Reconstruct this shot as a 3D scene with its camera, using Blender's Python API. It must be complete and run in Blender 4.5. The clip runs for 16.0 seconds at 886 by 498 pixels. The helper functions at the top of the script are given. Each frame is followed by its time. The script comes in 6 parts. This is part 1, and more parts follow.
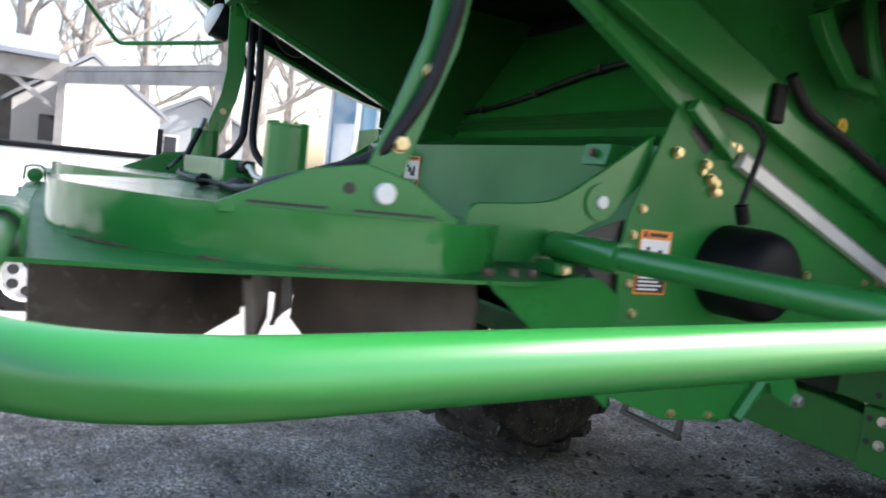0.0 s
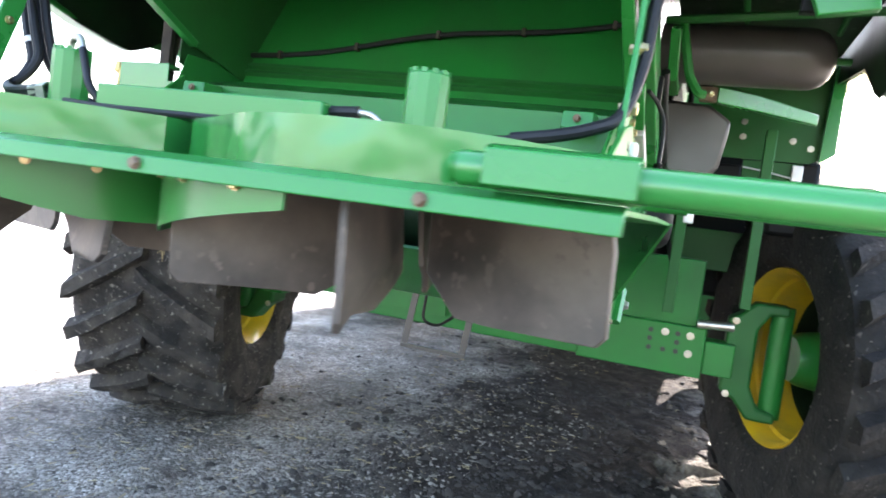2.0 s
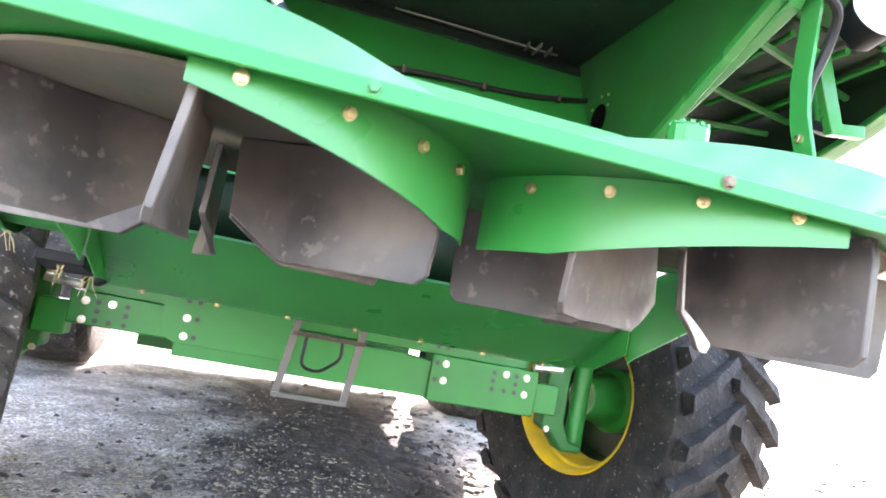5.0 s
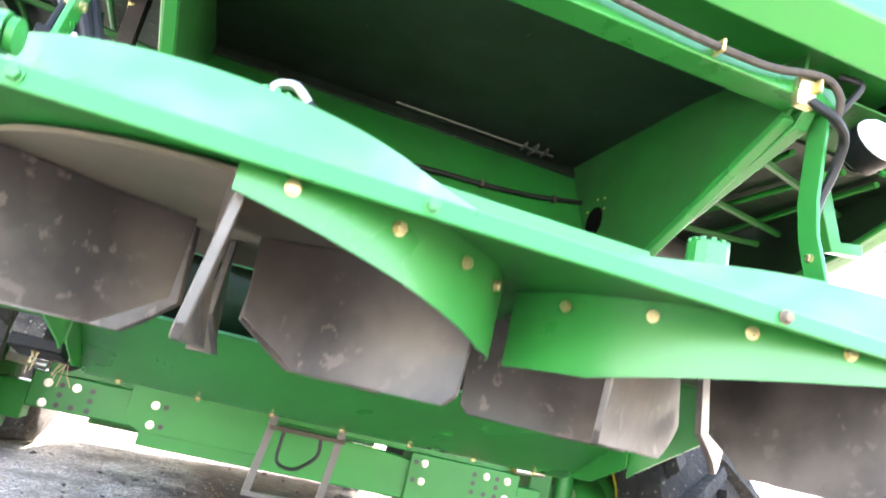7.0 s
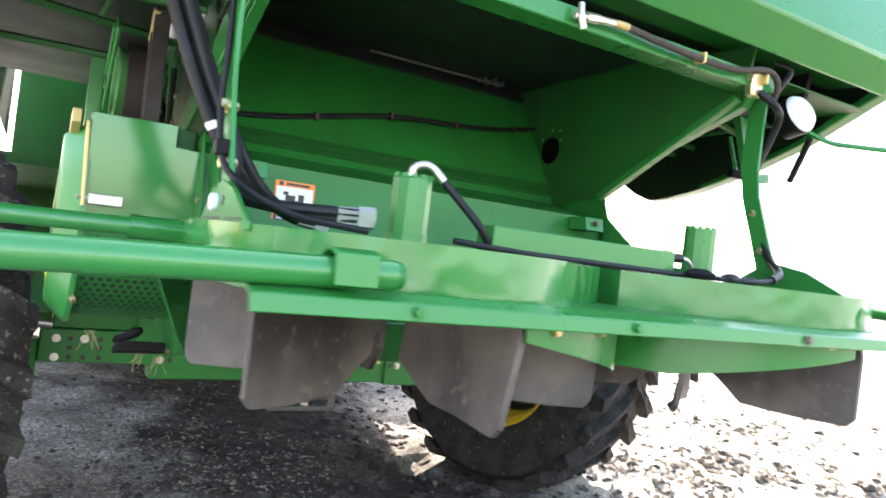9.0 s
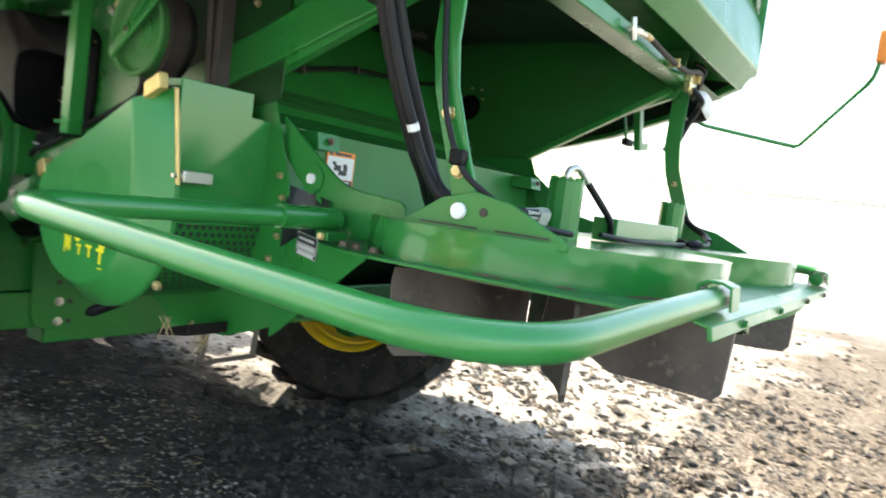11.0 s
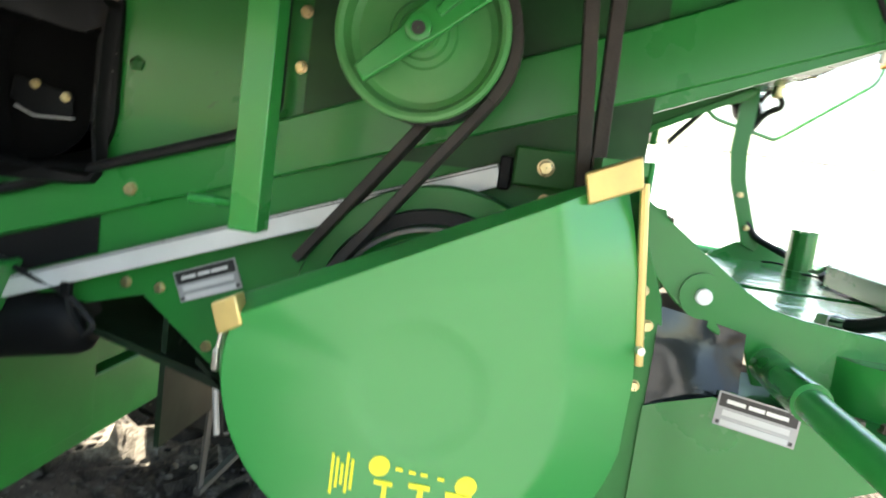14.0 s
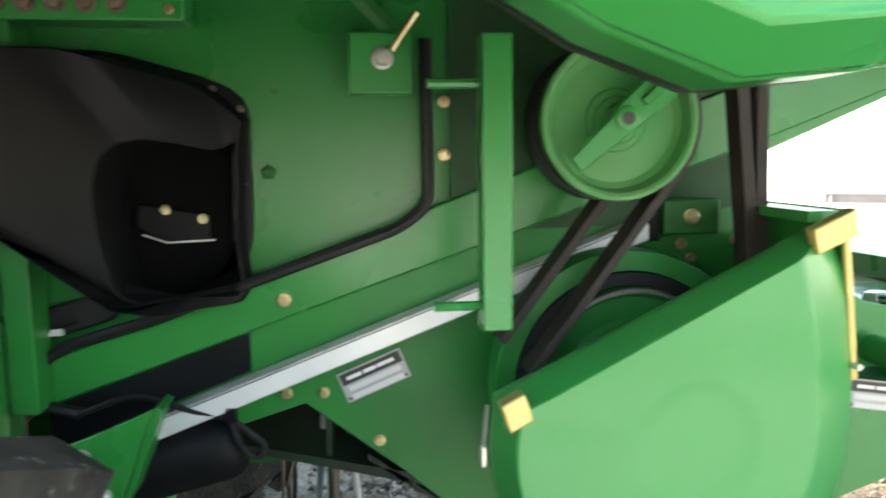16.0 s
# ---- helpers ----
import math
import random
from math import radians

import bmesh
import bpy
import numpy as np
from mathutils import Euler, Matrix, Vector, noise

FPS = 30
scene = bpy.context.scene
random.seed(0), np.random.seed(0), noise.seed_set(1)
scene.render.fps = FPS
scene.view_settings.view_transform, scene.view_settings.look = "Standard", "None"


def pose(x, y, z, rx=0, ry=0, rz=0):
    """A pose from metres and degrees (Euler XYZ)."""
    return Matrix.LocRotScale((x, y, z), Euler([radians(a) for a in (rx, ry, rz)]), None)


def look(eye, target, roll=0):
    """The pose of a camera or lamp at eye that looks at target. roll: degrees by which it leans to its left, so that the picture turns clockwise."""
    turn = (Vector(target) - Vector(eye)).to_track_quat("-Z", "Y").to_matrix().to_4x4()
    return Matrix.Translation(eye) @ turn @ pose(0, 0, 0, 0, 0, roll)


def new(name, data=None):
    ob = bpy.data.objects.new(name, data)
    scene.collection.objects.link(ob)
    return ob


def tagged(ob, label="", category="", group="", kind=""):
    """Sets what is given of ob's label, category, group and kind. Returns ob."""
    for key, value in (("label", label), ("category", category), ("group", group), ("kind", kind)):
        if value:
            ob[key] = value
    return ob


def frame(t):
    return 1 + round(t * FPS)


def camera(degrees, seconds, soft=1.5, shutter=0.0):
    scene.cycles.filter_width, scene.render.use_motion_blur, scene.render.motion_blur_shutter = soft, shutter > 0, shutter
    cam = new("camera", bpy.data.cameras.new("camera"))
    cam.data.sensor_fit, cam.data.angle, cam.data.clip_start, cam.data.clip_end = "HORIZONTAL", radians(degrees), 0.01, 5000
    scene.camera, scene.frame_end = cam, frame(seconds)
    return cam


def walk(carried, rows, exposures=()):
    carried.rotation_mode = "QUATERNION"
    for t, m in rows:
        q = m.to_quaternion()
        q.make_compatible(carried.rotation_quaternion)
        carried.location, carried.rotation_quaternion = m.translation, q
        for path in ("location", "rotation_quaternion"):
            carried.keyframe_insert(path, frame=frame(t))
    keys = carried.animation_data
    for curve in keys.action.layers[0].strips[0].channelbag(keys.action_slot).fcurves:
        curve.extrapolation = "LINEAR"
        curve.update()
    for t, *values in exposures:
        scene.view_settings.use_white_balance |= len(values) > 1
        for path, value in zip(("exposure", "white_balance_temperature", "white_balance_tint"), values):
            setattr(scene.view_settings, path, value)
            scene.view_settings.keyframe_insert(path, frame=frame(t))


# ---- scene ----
cam = camera(64.0, 16.0, soft=1.8, shutter=0.5)
PATH = [
    (0, (1.765, -0.425, 1.407), (0.022, 0.541, 1.234), 6.7),
    (0.5, (1.524, -0.655, 1.341), (-0.103, 0.504, 1.248), 4.3),
    (0.8, (1.393, -0.782, 1.325), (0.007, 0.66, 1.301), 5.5),
    (1, (1.359, -0.907, 1.33), (0.163, 0.696, 1.291), 2.9),
    (1.5, (1.215, -1.142, 1.327), (0.297, 0.63, 1.199), 5.2),
    (2, (0.929, -1.265, 1.257), (0.264, 0.617, 1.13), 7.4),
    (2.5, (0.687, -1.448, 1.244), (0.269, 0.505, 1.131), 7.6),
    (3, (0.434, -1.505, 1.229), (0.249, 0.482, 1.102), 8.4),
    (3.5, (0.168, -1.487, 1.247), (0.149, 0.512, 1.197), 11.2),
    (4, (-0.101, -1.526, 1.257), (0.114, 0.46, 1.364), 5.6),
    (4.1, (-0.143, -1.523, 1.236), (0.127, 0.455, 1.35), 6.7),
    (4.2, (-0.168, -1.491, 1.203), (0.138, 0.481, 1.324), 7.5),
    (6.3, (-0.404, -1.191, 0.957), (0.132, 0.69, 1.378), 12.3),
    (6.5, (-0.396, -1.192, 0.964), (0.12, 0.688, 1.412), 12.4),
    (7, (-0.397, -1.191, 1.056), (0.109, 0.691, 1.503), 13.3),
    (7.5, (-0.37, -1.149, 1.171), (0.15, 0.74, 1.571), 11.5),
    (8, (-0.555, -1.271, 1.231), (0.094, 0.595, 1.541), 11.5),
    (8.2, (-0.655, -1.346, 1.269), (0.057, 0.514, 1.446), 10.4),
    (10.3, (-1.72, -1.083, 1.369), (-0.289, 0.314, 1.327), 5.3),
    (10.5, (-1.8, -0.996, 1.384), (-0.304, 0.33, 1.316), 5.8),
    (11, (-1.962, -0.747, 1.406), (-0.301, 0.358, 1.266), 7.5),
    (11.5, (-1.906, -0.464, 1.444), (-0.114, 0.384, 1.177), 7.1),
    (12, (-1.908, -0.185, 1.478), (-0.103, 0.594, 1.114), 6.8),
    (12.5, (-1.933, 0.144, 1.462), (-0.126, 0.904, 1.064), 5.4),
    (13, (-1.842, 0.403, 1.51), (-0.051, 1.194, 1.101), 4.0),
    (13.5, (-1.832, 0.647, 1.529), (-0.014, 1.406, 1.185), 3.0),
    (14, (-1.825, 0.78, 1.573), (0.146, 1.003, 1.314), 7.7),
    (14.5, (-1.839, 0.915, 1.63), (0.152, 0.938, 1.437), -0.0),
    (15, (-1.868, 1.019, 1.641), (0.117, 0.867, 1.454), 2.1),
    (15.5, (-1.878, 1.159, 1.65), (0.093, 0.883, 1.446), -0.3),
    (16, (-1.874, 1.302, 1.659), (0.103, 1.074, 1.431), -0.7),
]
STOPS = [(0.0, 1.5), (0.6, 1.4), (1.0, 1.65), (1.5, 2.65), (2.0, 3.08), (2.5, 3.58), (3.5, 3.5), (4.2, 3.7), (6.3, 4.45), (7.5, 4.05), (8.2, 3.5), (10.3, 2.2), (11.0, 2.15), (11.5, 1.85), (12.5, 2.35), (13.5, 2.9), (14.5, 2.65), (15.0, 2.65), (15.5, 2.65), (16.0, 2.95)]
walk(cam, [(t, look(eye, target, roll)) for t, eye, target, roll in PATH], exposures=[(t, stops, 6350 if t < 5 else 7000 if t < 7 else 6650 if t < 9 else 6900 if t < 12 else 7100, 17 if t < 2.2 else 26 if t < 5 else 16 if t < 7 else 21 if t < 9 else 10 if t < 12 else 7) for t, stops in STOPS])

# ---- light ----
SUN_EL, SUN_AZ = radians(39), radians(15)      # azimuth from +y towards +x
world = bpy.data.worlds.new("world")
scene.world = world
world.use_nodes = True
nt = world.node_tree
sky = nt.nodes.new("ShaderNodeTexSky")
sky.sky_type, sky.sun_disc = "NISHITA", False
sky.sun_elevation, sky.sun_rotation = SUN_EL, SUN_AZ
sky.air_density, sky.dust_density, sky.ozone_density = 1.3, 2.0, 0.6
nt.nodes["Background"].inputs["Strength"].default_value = 0.15
nt.links.new(sky.outputs[0], nt.nodes["Background"].inputs[0])
sun = new("sun", bpy.data.lights.new("sun", "SUN"))
sun.data.energy, sun.data.angle, sun.data.color = 4.4, radians(0.6), (1.0, 0.95, 0.87)
to_sun = Vector((math.sin(SUN_AZ) * math.cos(SUN_EL), math.cos(SUN_AZ) * math.cos(SUN_EL), math.sin(SUN_EL)))
sun.matrix_world = look(to_sun * 30, (0, 0, 0))


# ---- materials ----
def material(name, base, rough=0.5, metal=0.0, second=None, amount=0.35, scale=6.0, grain=60.0, bump=0.15, coat=0.0, rough_var=0.12, spots=None, spot_level=0.62, depth=0.004, spec=0.5, island=False, wave=0.0):
    """A surface with two scales of colour variation, uneven gloss and a fine relief. second: the colour of dust or stains."""
    m = bpy.data.materials.new(name)
    m.use_nodes = True
    n, l = m.node_tree.nodes, m.node_tree.links
    b = n["Principled BSDF"]
    b.inputs["Metallic"].default_value = metal
    b.inputs["Specular IOR Level"].default_value = spec
    b.inputs["Coat Weight"].default_value = coat
    b.inputs["Coat Roughness"].default_value = 0.12
    geo = n.new("ShaderNodeNewGeometry")
    big, fine = n.new("ShaderNodeTexNoise"), n.new("ShaderNodeTexNoise")
    for node, sc, det in ((big, scale, 6.0), (fine, grain, 4.0)):
        node.inputs["Scale"].default_value, node.inputs["Detail"].default_value = sc, det if depth < 0.01 else 10.0
        l.new(geo.outputs["Position"], node.inputs["Vector"])
    second = second or tuple(min(1, c * 0.72 + 0.02) for c in base)
    ramp = n.new("ShaderNodeValToRGB")
    ramp.color_ramp.elements[0].position, ramp.color_ramp.elements[1].position = 0.38, 0.72
    l.new(big.outputs["Fac"], ramp.inputs["Fac"])
    mix = n.new("ShaderNodeMix")
    mix.data_type = "RGBA"
    mix.inputs["A"].default_value, mix.inputs["B"].default_value = (*base, 1), (*second, 1)
    k = n.new("ShaderNodeMath")
    k.operation, k.inputs[1].default_value = "MULTIPLY", amount
    l.new(geo.outputs["Random Per Island"] if island else ramp.outputs["Color"], k.inputs[0])
    l.new(k.outputs[0], mix.inputs["Factor"])
    out = mix.outputs["Result"]
    if spots:
        r2 = n.new("ShaderNodeValToRGB")
        r2.color_ramp.elements[0].position, r2.color_ramp.elements[1].position = spot_level, spot_level + 0.06
        l.new(fine.outputs["Fac"], r2.inputs["Fac"])
        m2 = n.new("ShaderNodeMix")
        m2.data_type = "RGBA"
        m2.inputs["B"].default_value = (*spots, 1)
        l.new(out, m2.inputs["A"])
        l.new(r2.outputs["Color"], m2.inputs["Factor"])
        out = m2.outputs["Result"]
    l.new(out, b.inputs["Base Color"])
    rr = n.new("ShaderNodeMapRange")
    rr.inputs["To Min"].default_value, rr.inputs["To Max"].default_value = max(0.03, rough - rough_var), min(1, rough + rough_var)
    l.new(big.outputs["Fac"], rr.inputs["Value"])
    l.new(rr.outputs[0], b.inputs["Roughness"])
    if bump:
        bp = n.new("ShaderNodeBump")
        bp.inputs["Strength"].default_value, bp.inputs["Distance"].default_value = bump, depth
        l.new(fine.outputs["Fac"], bp.inputs["Height"])
        l.new(bp.outputs[0], b.inputs["Normal"])
        if wave:
            sway = n.new("ShaderNodeTexNoise")
            sway.inputs["Scale"].default_value, sway.inputs["Detail"].default_value = 13.0, 1.0
            l.new(geo.outputs["Position"], sway.inputs["Vector"])
            dent = n.new("ShaderNodeBump")
            dent.inputs["Strength"].default_value, dent.inputs["Distance"].default_value = wave, 0.02
            l.new(sway.outputs["Fac"], dent.inputs["Height"])
            l.new(dent.outputs[0], bp.inputs["Normal"])
    return m


GREEN = material("green_paint", (0.018, 0.190, 0.035), 0.30, second=(0.032, 0.150, 0.040), amount=0.4, scale=5, grain=140, bump=0.03, coat=0.12, spec=0.42)
GREEN_GLOSS = material("glossy_green_paint", (0.018, 0.190, 0.035), 0.17, second=(0.034, 0.155, 0.044), amount=0.35, scale=5, grain=140, bump=0.02, coat=0.4, spec=0.42, wave=0.45)
PANEL_GREEN = material("polished_green_paint", (0.018, 0.185, 0.036), 0.14, second=(0.026, 0.165, 0.042), amount=0.3, scale=5, grain=140, bump=0.01, coat=0.4, spec=0.5, rough_var=0.05)
RAIL_GREEN = material("rail_green_paint", (0.018, 0.200, 0.037), 0.30, second=(0.030, 0.175, 0.044), amount=0.35, scale=7, grain=140, bump=0.02, coat=0.25, spec=0.65, rough_var=0.05)
FADED = material("faded_green_paint", (0.022, 0.215, 0.042), 0.34, second=(0.045, 0.20, 0.052), amount=0.4, scale=4, grain=120, bump=0.03, coat=0.2)
# Near-black with pale spots; its darkness stands in for shade inside the machine.
GRIME_SHADE = material("grime_and_shade_dark", (0.011, 0.028, 0.012), 0.45, second=(0.005, 0.005, 0.005), amount=0.8, scale=5, grain=30, bump=0.12, spots=(0.09, 0.09, 0.078), spot_level=0.70, spec=0.3)
GREEN_OLD = material("worn_green_paint", (0.013, 0.172, 0.028), 0.42, second=(0.024, 0.105, 0.030), amount=0.55, scale=5, grain=40, bump=0.08, coat=0.05, rough_var=0.15, spec=0.3)
SMUDGED = material("smudged_green_paint", (0.013, 0.150, 0.026), 0.30, second=(0.024, 0.165, 0.040), amount=0.6, scale=4.2, grain=34, bump=0.04, coat=0.12, rough_var=0.2, spec=0.35, spots=(0.02, 0.09, 0.03), spot_level=0.68)
# Darker copy of the green: shade inside and under the body is painted in.
DARK_GREEN = material("dark_shaded_green", (0.012, 0.112, 0.020), 0.5, second=(0.026, 0.065, 0.024), amount=0.55, scale=4, grain=40, bump=0.08, spec=0.3)
RUBBER = material("rubber", (0.007, 0.007, 0.008), 0.5, second=(0.022, 0.021, 0.020), amount=0.5, scale=14, grain=120, bump=0.1, spec=0.3)
BELT = material("worn_belt", (0.022, 0.018, 0.016), 0.7, second=(0.055, 0.044, 0.037), amount=0.7, scale=16, grain=150, bump=0.3, spec=0.3)
BAT = material("dusty_rubber", (0.028, 0.025, 0.0235), 0.5, second=(0.165, 0.142, 0.12), amount=0.9, scale=4.5, grain=38, bump=0.25, spots=(0.10, 0.086, 0.073), spot_level=0.60)
TYRE = material("muddy_tyre", (0.020, 0.018, 0.0165), 0.9, second=(0.080, 0.069, 0.058), amount=0.85, scale=10, grain=42, bump=1.0, spots=(0.19, 0.172, 0.15), spot_level=0.62, depth=0.012, spec=0.3)
# Darker copy of the tyre: the right wheel's shade is in the colour.
TYRE_DARK = material("shaded_tyre", (0.010, 0.0092, 0.0088), 0.85, second=(0.036, 0.032, 0.028), amount=0.8, scale=10, grain=42, bump=1.0, spots=(0.085, 0.076, 0.066), spot_level=0.64, depth=0.012, spec=0.3)
DUSTY = material("straw_dusted_steel", (0.13, 0.11, 0.075), 0.85, second=(0.05, 0.09, 0.035), amount=0.6, scale=7, grain=70, bump=0.3)
YELLOW = material("yellow_paint", (0.72, 0.47, 0.015), 0.4, second=(0.35, 0.25, 0.08), amount=0.5, scale=9, bump=0.04, coat=0.2)
GOLD = material("yellow_zinc", (0.60, 0.44, 0.16), 0.38, 0.6, second=(0.33, 0.25, 0.12), amount=0.5, scale=25, bump=0.05)
BOLT_ZINC = material("pale_yellow_zinc", (0.66, 0.55, 0.30), 0.30, 0.85, second=(0.36, 0.27, 0.12), amount=0.6, scale=40, bump=0.05)
ZINC = material("zinc_steel", (0.62, 0.60, 0.54), 0.35, 0.85, second=(0.4, 0.36, 0.27), amount=0.5, scale=30, bump=0.05)
RUST = material("rusty_steel", (0.13, 0.085, 0.055), 0.7, 0.4, second=(0.26, 0.21, 0.15), amount=0.7, scale=60, grain=150, bump=0.3)
ALU = material("dull_aluminium", (0.70, 0.70, 0.69), 0.45, 0.35, second=(0.5, 0.49, 0.46), amount=0.5, scale=12, grain=80, bump=0.04)
PLASTIC = material("black_plastic", (0.0050, 0.0052, 0.0058), 0.5, second=(0.010, 0.010, 0.010), amount=0.4, scale=10, grain=200, bump=0.06, spec=0.14)
SHINY_BLACK = material("glossy_dark_sheet", (0.022, 0.024, 0.026), 0.14, 0.2, second=(0.014, 0.016, 0.015), amount=0.5, scale=6, grain=60, bump=0.1, rough_var=0.05)
PLATE_GREY = material("printed_plate", (0.34, 0.34, 0.34), 0.35, 0.3, amount=0.3, bump=0.02)
PLATE_PALE = material("plate_field", (0.55, 0.55, 0.54), 0.4, amount=0.2, bump=0.0)
DUSTY_GREEN = material("dust_covered_green", (0.030, 0.185, 0.042), 0.5, second=(0.115, 0.215, 0.090), amount=0.6, scale=9, grain=60, bump=0.1, spec=0.3)
DULL_STEEL = material("dull_steel", (0.20, 0.19, 0.17), 0.5, 0.5, second=(0.10, 0.09, 0.08), amount=0.6, scale=30, bump=0.1)
# Dusty wall colour that also holds the shade deep in the hood.
SHADED_WALL = material("dusty_shaded_wall", (0.024, 0.034, 0.026), 0.42, second=(0.010, 0.012, 0.010), amount=0.8, scale=4, grain=30, bump=0.1, spots=(0.13, 0.13, 0.115), spot_level=0.70, spec=0.35)
# Green darkened for the shade of the deep belt recess.
RECESS_GREEN = material("recess_shade_green", (0.010, 0.062, 0.014), 0.5, second=(0.010, 0.016, 0.010), amount=0.7, scale=8, grain=40, bump=0.1, spec=0.3)
# Matt black for sheets and discs that stand in for shaded hollows.
VOID = material("hollow_black", (0.004, 0.004, 0.004), 0.9, amount=0.1, bump=0.0, spec=0.0)
WHITE = material("white_paint", (0.78, 0.78, 0.76), 0.4, amount=0.2, bump=0.02)
ORANGE = material("orange_film", (0.85, 0.24, 0.02), 0.4, amount=0.15, bump=0.0)
DECAL_YELLOW = material("yellow_film", (0.85, 0.75, 0.03), 0.45, amount=0.15, bump=0.0)
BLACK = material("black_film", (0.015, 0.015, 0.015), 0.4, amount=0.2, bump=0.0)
GREY_TANK = material("grey_tank", (0.075, 0.070, 0.067), 0.34, second=(0.04, 0.037, 0.035), amount=0.5, scale=5, bump=0.05)
GRAVEL = material("dark_soil", (0.055, 0.047, 0.040), 0.95, second=(0.024, 0.021, 0.019), amount=0.9, scale=9, grain=70, bump=1.0)


def yard_material():
    """Grey gravel on the left, brown soil darkened for the machine's shade under the right side, dry tan soil further
    out, with ragged borders.
    """
    m = bpy.data.materials.new("farmyard_ground")
    m.use_nodes = True
    n, l = m.node_tree.nodes, m.node_tree.links
    b = n["Principled BSDF"]
    b.inputs["Roughness"].default_value = 0.95
    b.inputs["Specular IOR Level"].default_value = 0.2
    geo = n.new("ShaderNodeNewGeometry")
    sep = n.new("ShaderNodeSeparateXYZ")
    l.new(geo.outputs["Position"], sep.inputs[0])

    def clouds(scale, detail=6, rough=0.62):
        t = n.new("ShaderNodeTexNoise")
        t.inputs["Scale"].default_value, t.inputs["Detail"].default_value, t.inputs["Roughness"].default_value = scale, detail, rough
        l.new(geo.outputs["Position"], t.inputs["Vector"])
        return t.outputs["Fac"]

    def ramp(src, stops):
        r = n.new("ShaderNodeValToRGB")
        e = r.color_ramp.elements
        e[0].position, e[0].color = stops[0][0], (*stops[0][1], 1)
        e[1].position, e[1].color = stops[-1][0], (*stops[-1][1], 1)
        for p, c in stops[1:-1]:
            q = e.new(p)
            q.color = (*c, 1)
        l.new(src, r.inputs[0])
        return r.outputs["Color"]

    def mix(f, a, c):
        x = n.new("ShaderNodeMix")
        x.data_type = "RGBA"
        l.new(f, x.inputs[0]), l.new(a, x.inputs[6]), l.new(c, x.inputs[7])
        return x.outputs[2]

    def math_node(op, a, c):
        x = n.new("ShaderNodeMath")
        x.operation = op
        for i, v in enumerate((a, c)):
            if isinstance(v, (int, float)):
                x.inputs[i].default_value = v
            else:
                l.new(v, x.inputs[i])
        return x.outputs[0]
    cells = n.new("ShaderNodeTexVoronoi")
    cells.inputs["Scale"].default_value = 85
    l.new(geo.outputs["Position"], cells.inputs["Vector"])
    specks = ramp(cells.outputs["Color"], [(0.12, (0.085, 0.075, 0.063)), (0.55, (0.34, 0.305, 0.255)), (0.88, (0.74, 0.69, 0.60))])
    damp = ramp(clouds(1.9, 9, 0.68), [(0.40, (0.0, 0.0, 0.0)), (0.64, (1, 1, 1))])
    grey = mix(damp, ramp(clouds(30), [(0.3, (0.045, 0.038, 0.031)), (0.7, (0.20, 0.175, 0.145))]), specks)
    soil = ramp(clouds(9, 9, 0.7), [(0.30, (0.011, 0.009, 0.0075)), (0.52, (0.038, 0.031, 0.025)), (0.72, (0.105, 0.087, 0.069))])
    crumb = ramp(clouds(42, 10, 0.75), [(0.36, (0.040, 0.029, 0.020)), (0.50, (0.125, 0.098, 0.070)), (0.66, (0.36, 0.305, 0.24))])
    crust = ramp(clouds(36, 9, 0.7), [(0.34, (0.16, 0.13, 0.098)), (0.46, (0.38, 0.335, 0.27)), (0.62, (0.53, 0.485, 0.41))])
    along = math_node("ADD", math_node("MULTIPLY", sep.outputs[1], 0.22), clouds(1.7, 7, 0.65))
    tan = mix(ramp(along, [(0.46, (0, 0, 0)), (0.66, (1, 1, 1))]), crumb, crust)
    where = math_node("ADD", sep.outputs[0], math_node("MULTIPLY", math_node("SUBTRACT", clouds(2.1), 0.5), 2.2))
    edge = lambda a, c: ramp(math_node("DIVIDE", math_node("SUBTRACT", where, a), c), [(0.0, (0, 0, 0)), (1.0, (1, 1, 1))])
    pale = ramp(clouds(24, 8, 0.7), [(0.30, (0.30, 0.292, 0.28)), (0.70, (0.62, 0.61, 0.59))])
    # Dark soil band deepens the machine's shade; pale zones lift the sunlit ground.
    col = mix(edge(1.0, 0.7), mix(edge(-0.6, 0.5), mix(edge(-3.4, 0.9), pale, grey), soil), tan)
    col = mix(edge(8.0, 4.0), col, pale)
    l.new(col, b.inputs["Base Color"])
    bump = n.new("ShaderNodeBump")
    bump.inputs["Strength"].default_value, bump.inputs["Distance"].default_value = 1.0, 0.012
    l.new(math_node("ADD", clouds(38, 7, 0.7), math_node("MULTIPLY", cells.outputs["Distance"], -0.6)), bump.inputs["Height"])
    l.new(bump.outputs[0], b.inputs["Normal"])
    return m


YARD = yard_material()
BROWN_HOSE = material("brown_braid", (0.036, 0.025, 0.018), 0.75, second=(0.085, 0.064, 0.046), amount=0.6, scale=60, grain=200, bump=0.3)
MUD = material("dried_mud", (0.07, 0.062, 0.053), 0.95, second=(0.19, 0.17, 0.145), amount=0.8, scale=30, grain=150, bump=0.4)
STONE = material("gravel_stone", (0.21, 0.188, 0.158), 0.9, second=(0.40, 0.362, 0.305), amount=0.8, scale=23, grain=200, bump=0.5)
CLOD = material("dry_soil", (0.040, 0.029, 0.020), 0.95, second=(0.27, 0.222, 0.165), amount=0.9, scale=12, grain=60, bump=1.0, depth=0.01, island=True)


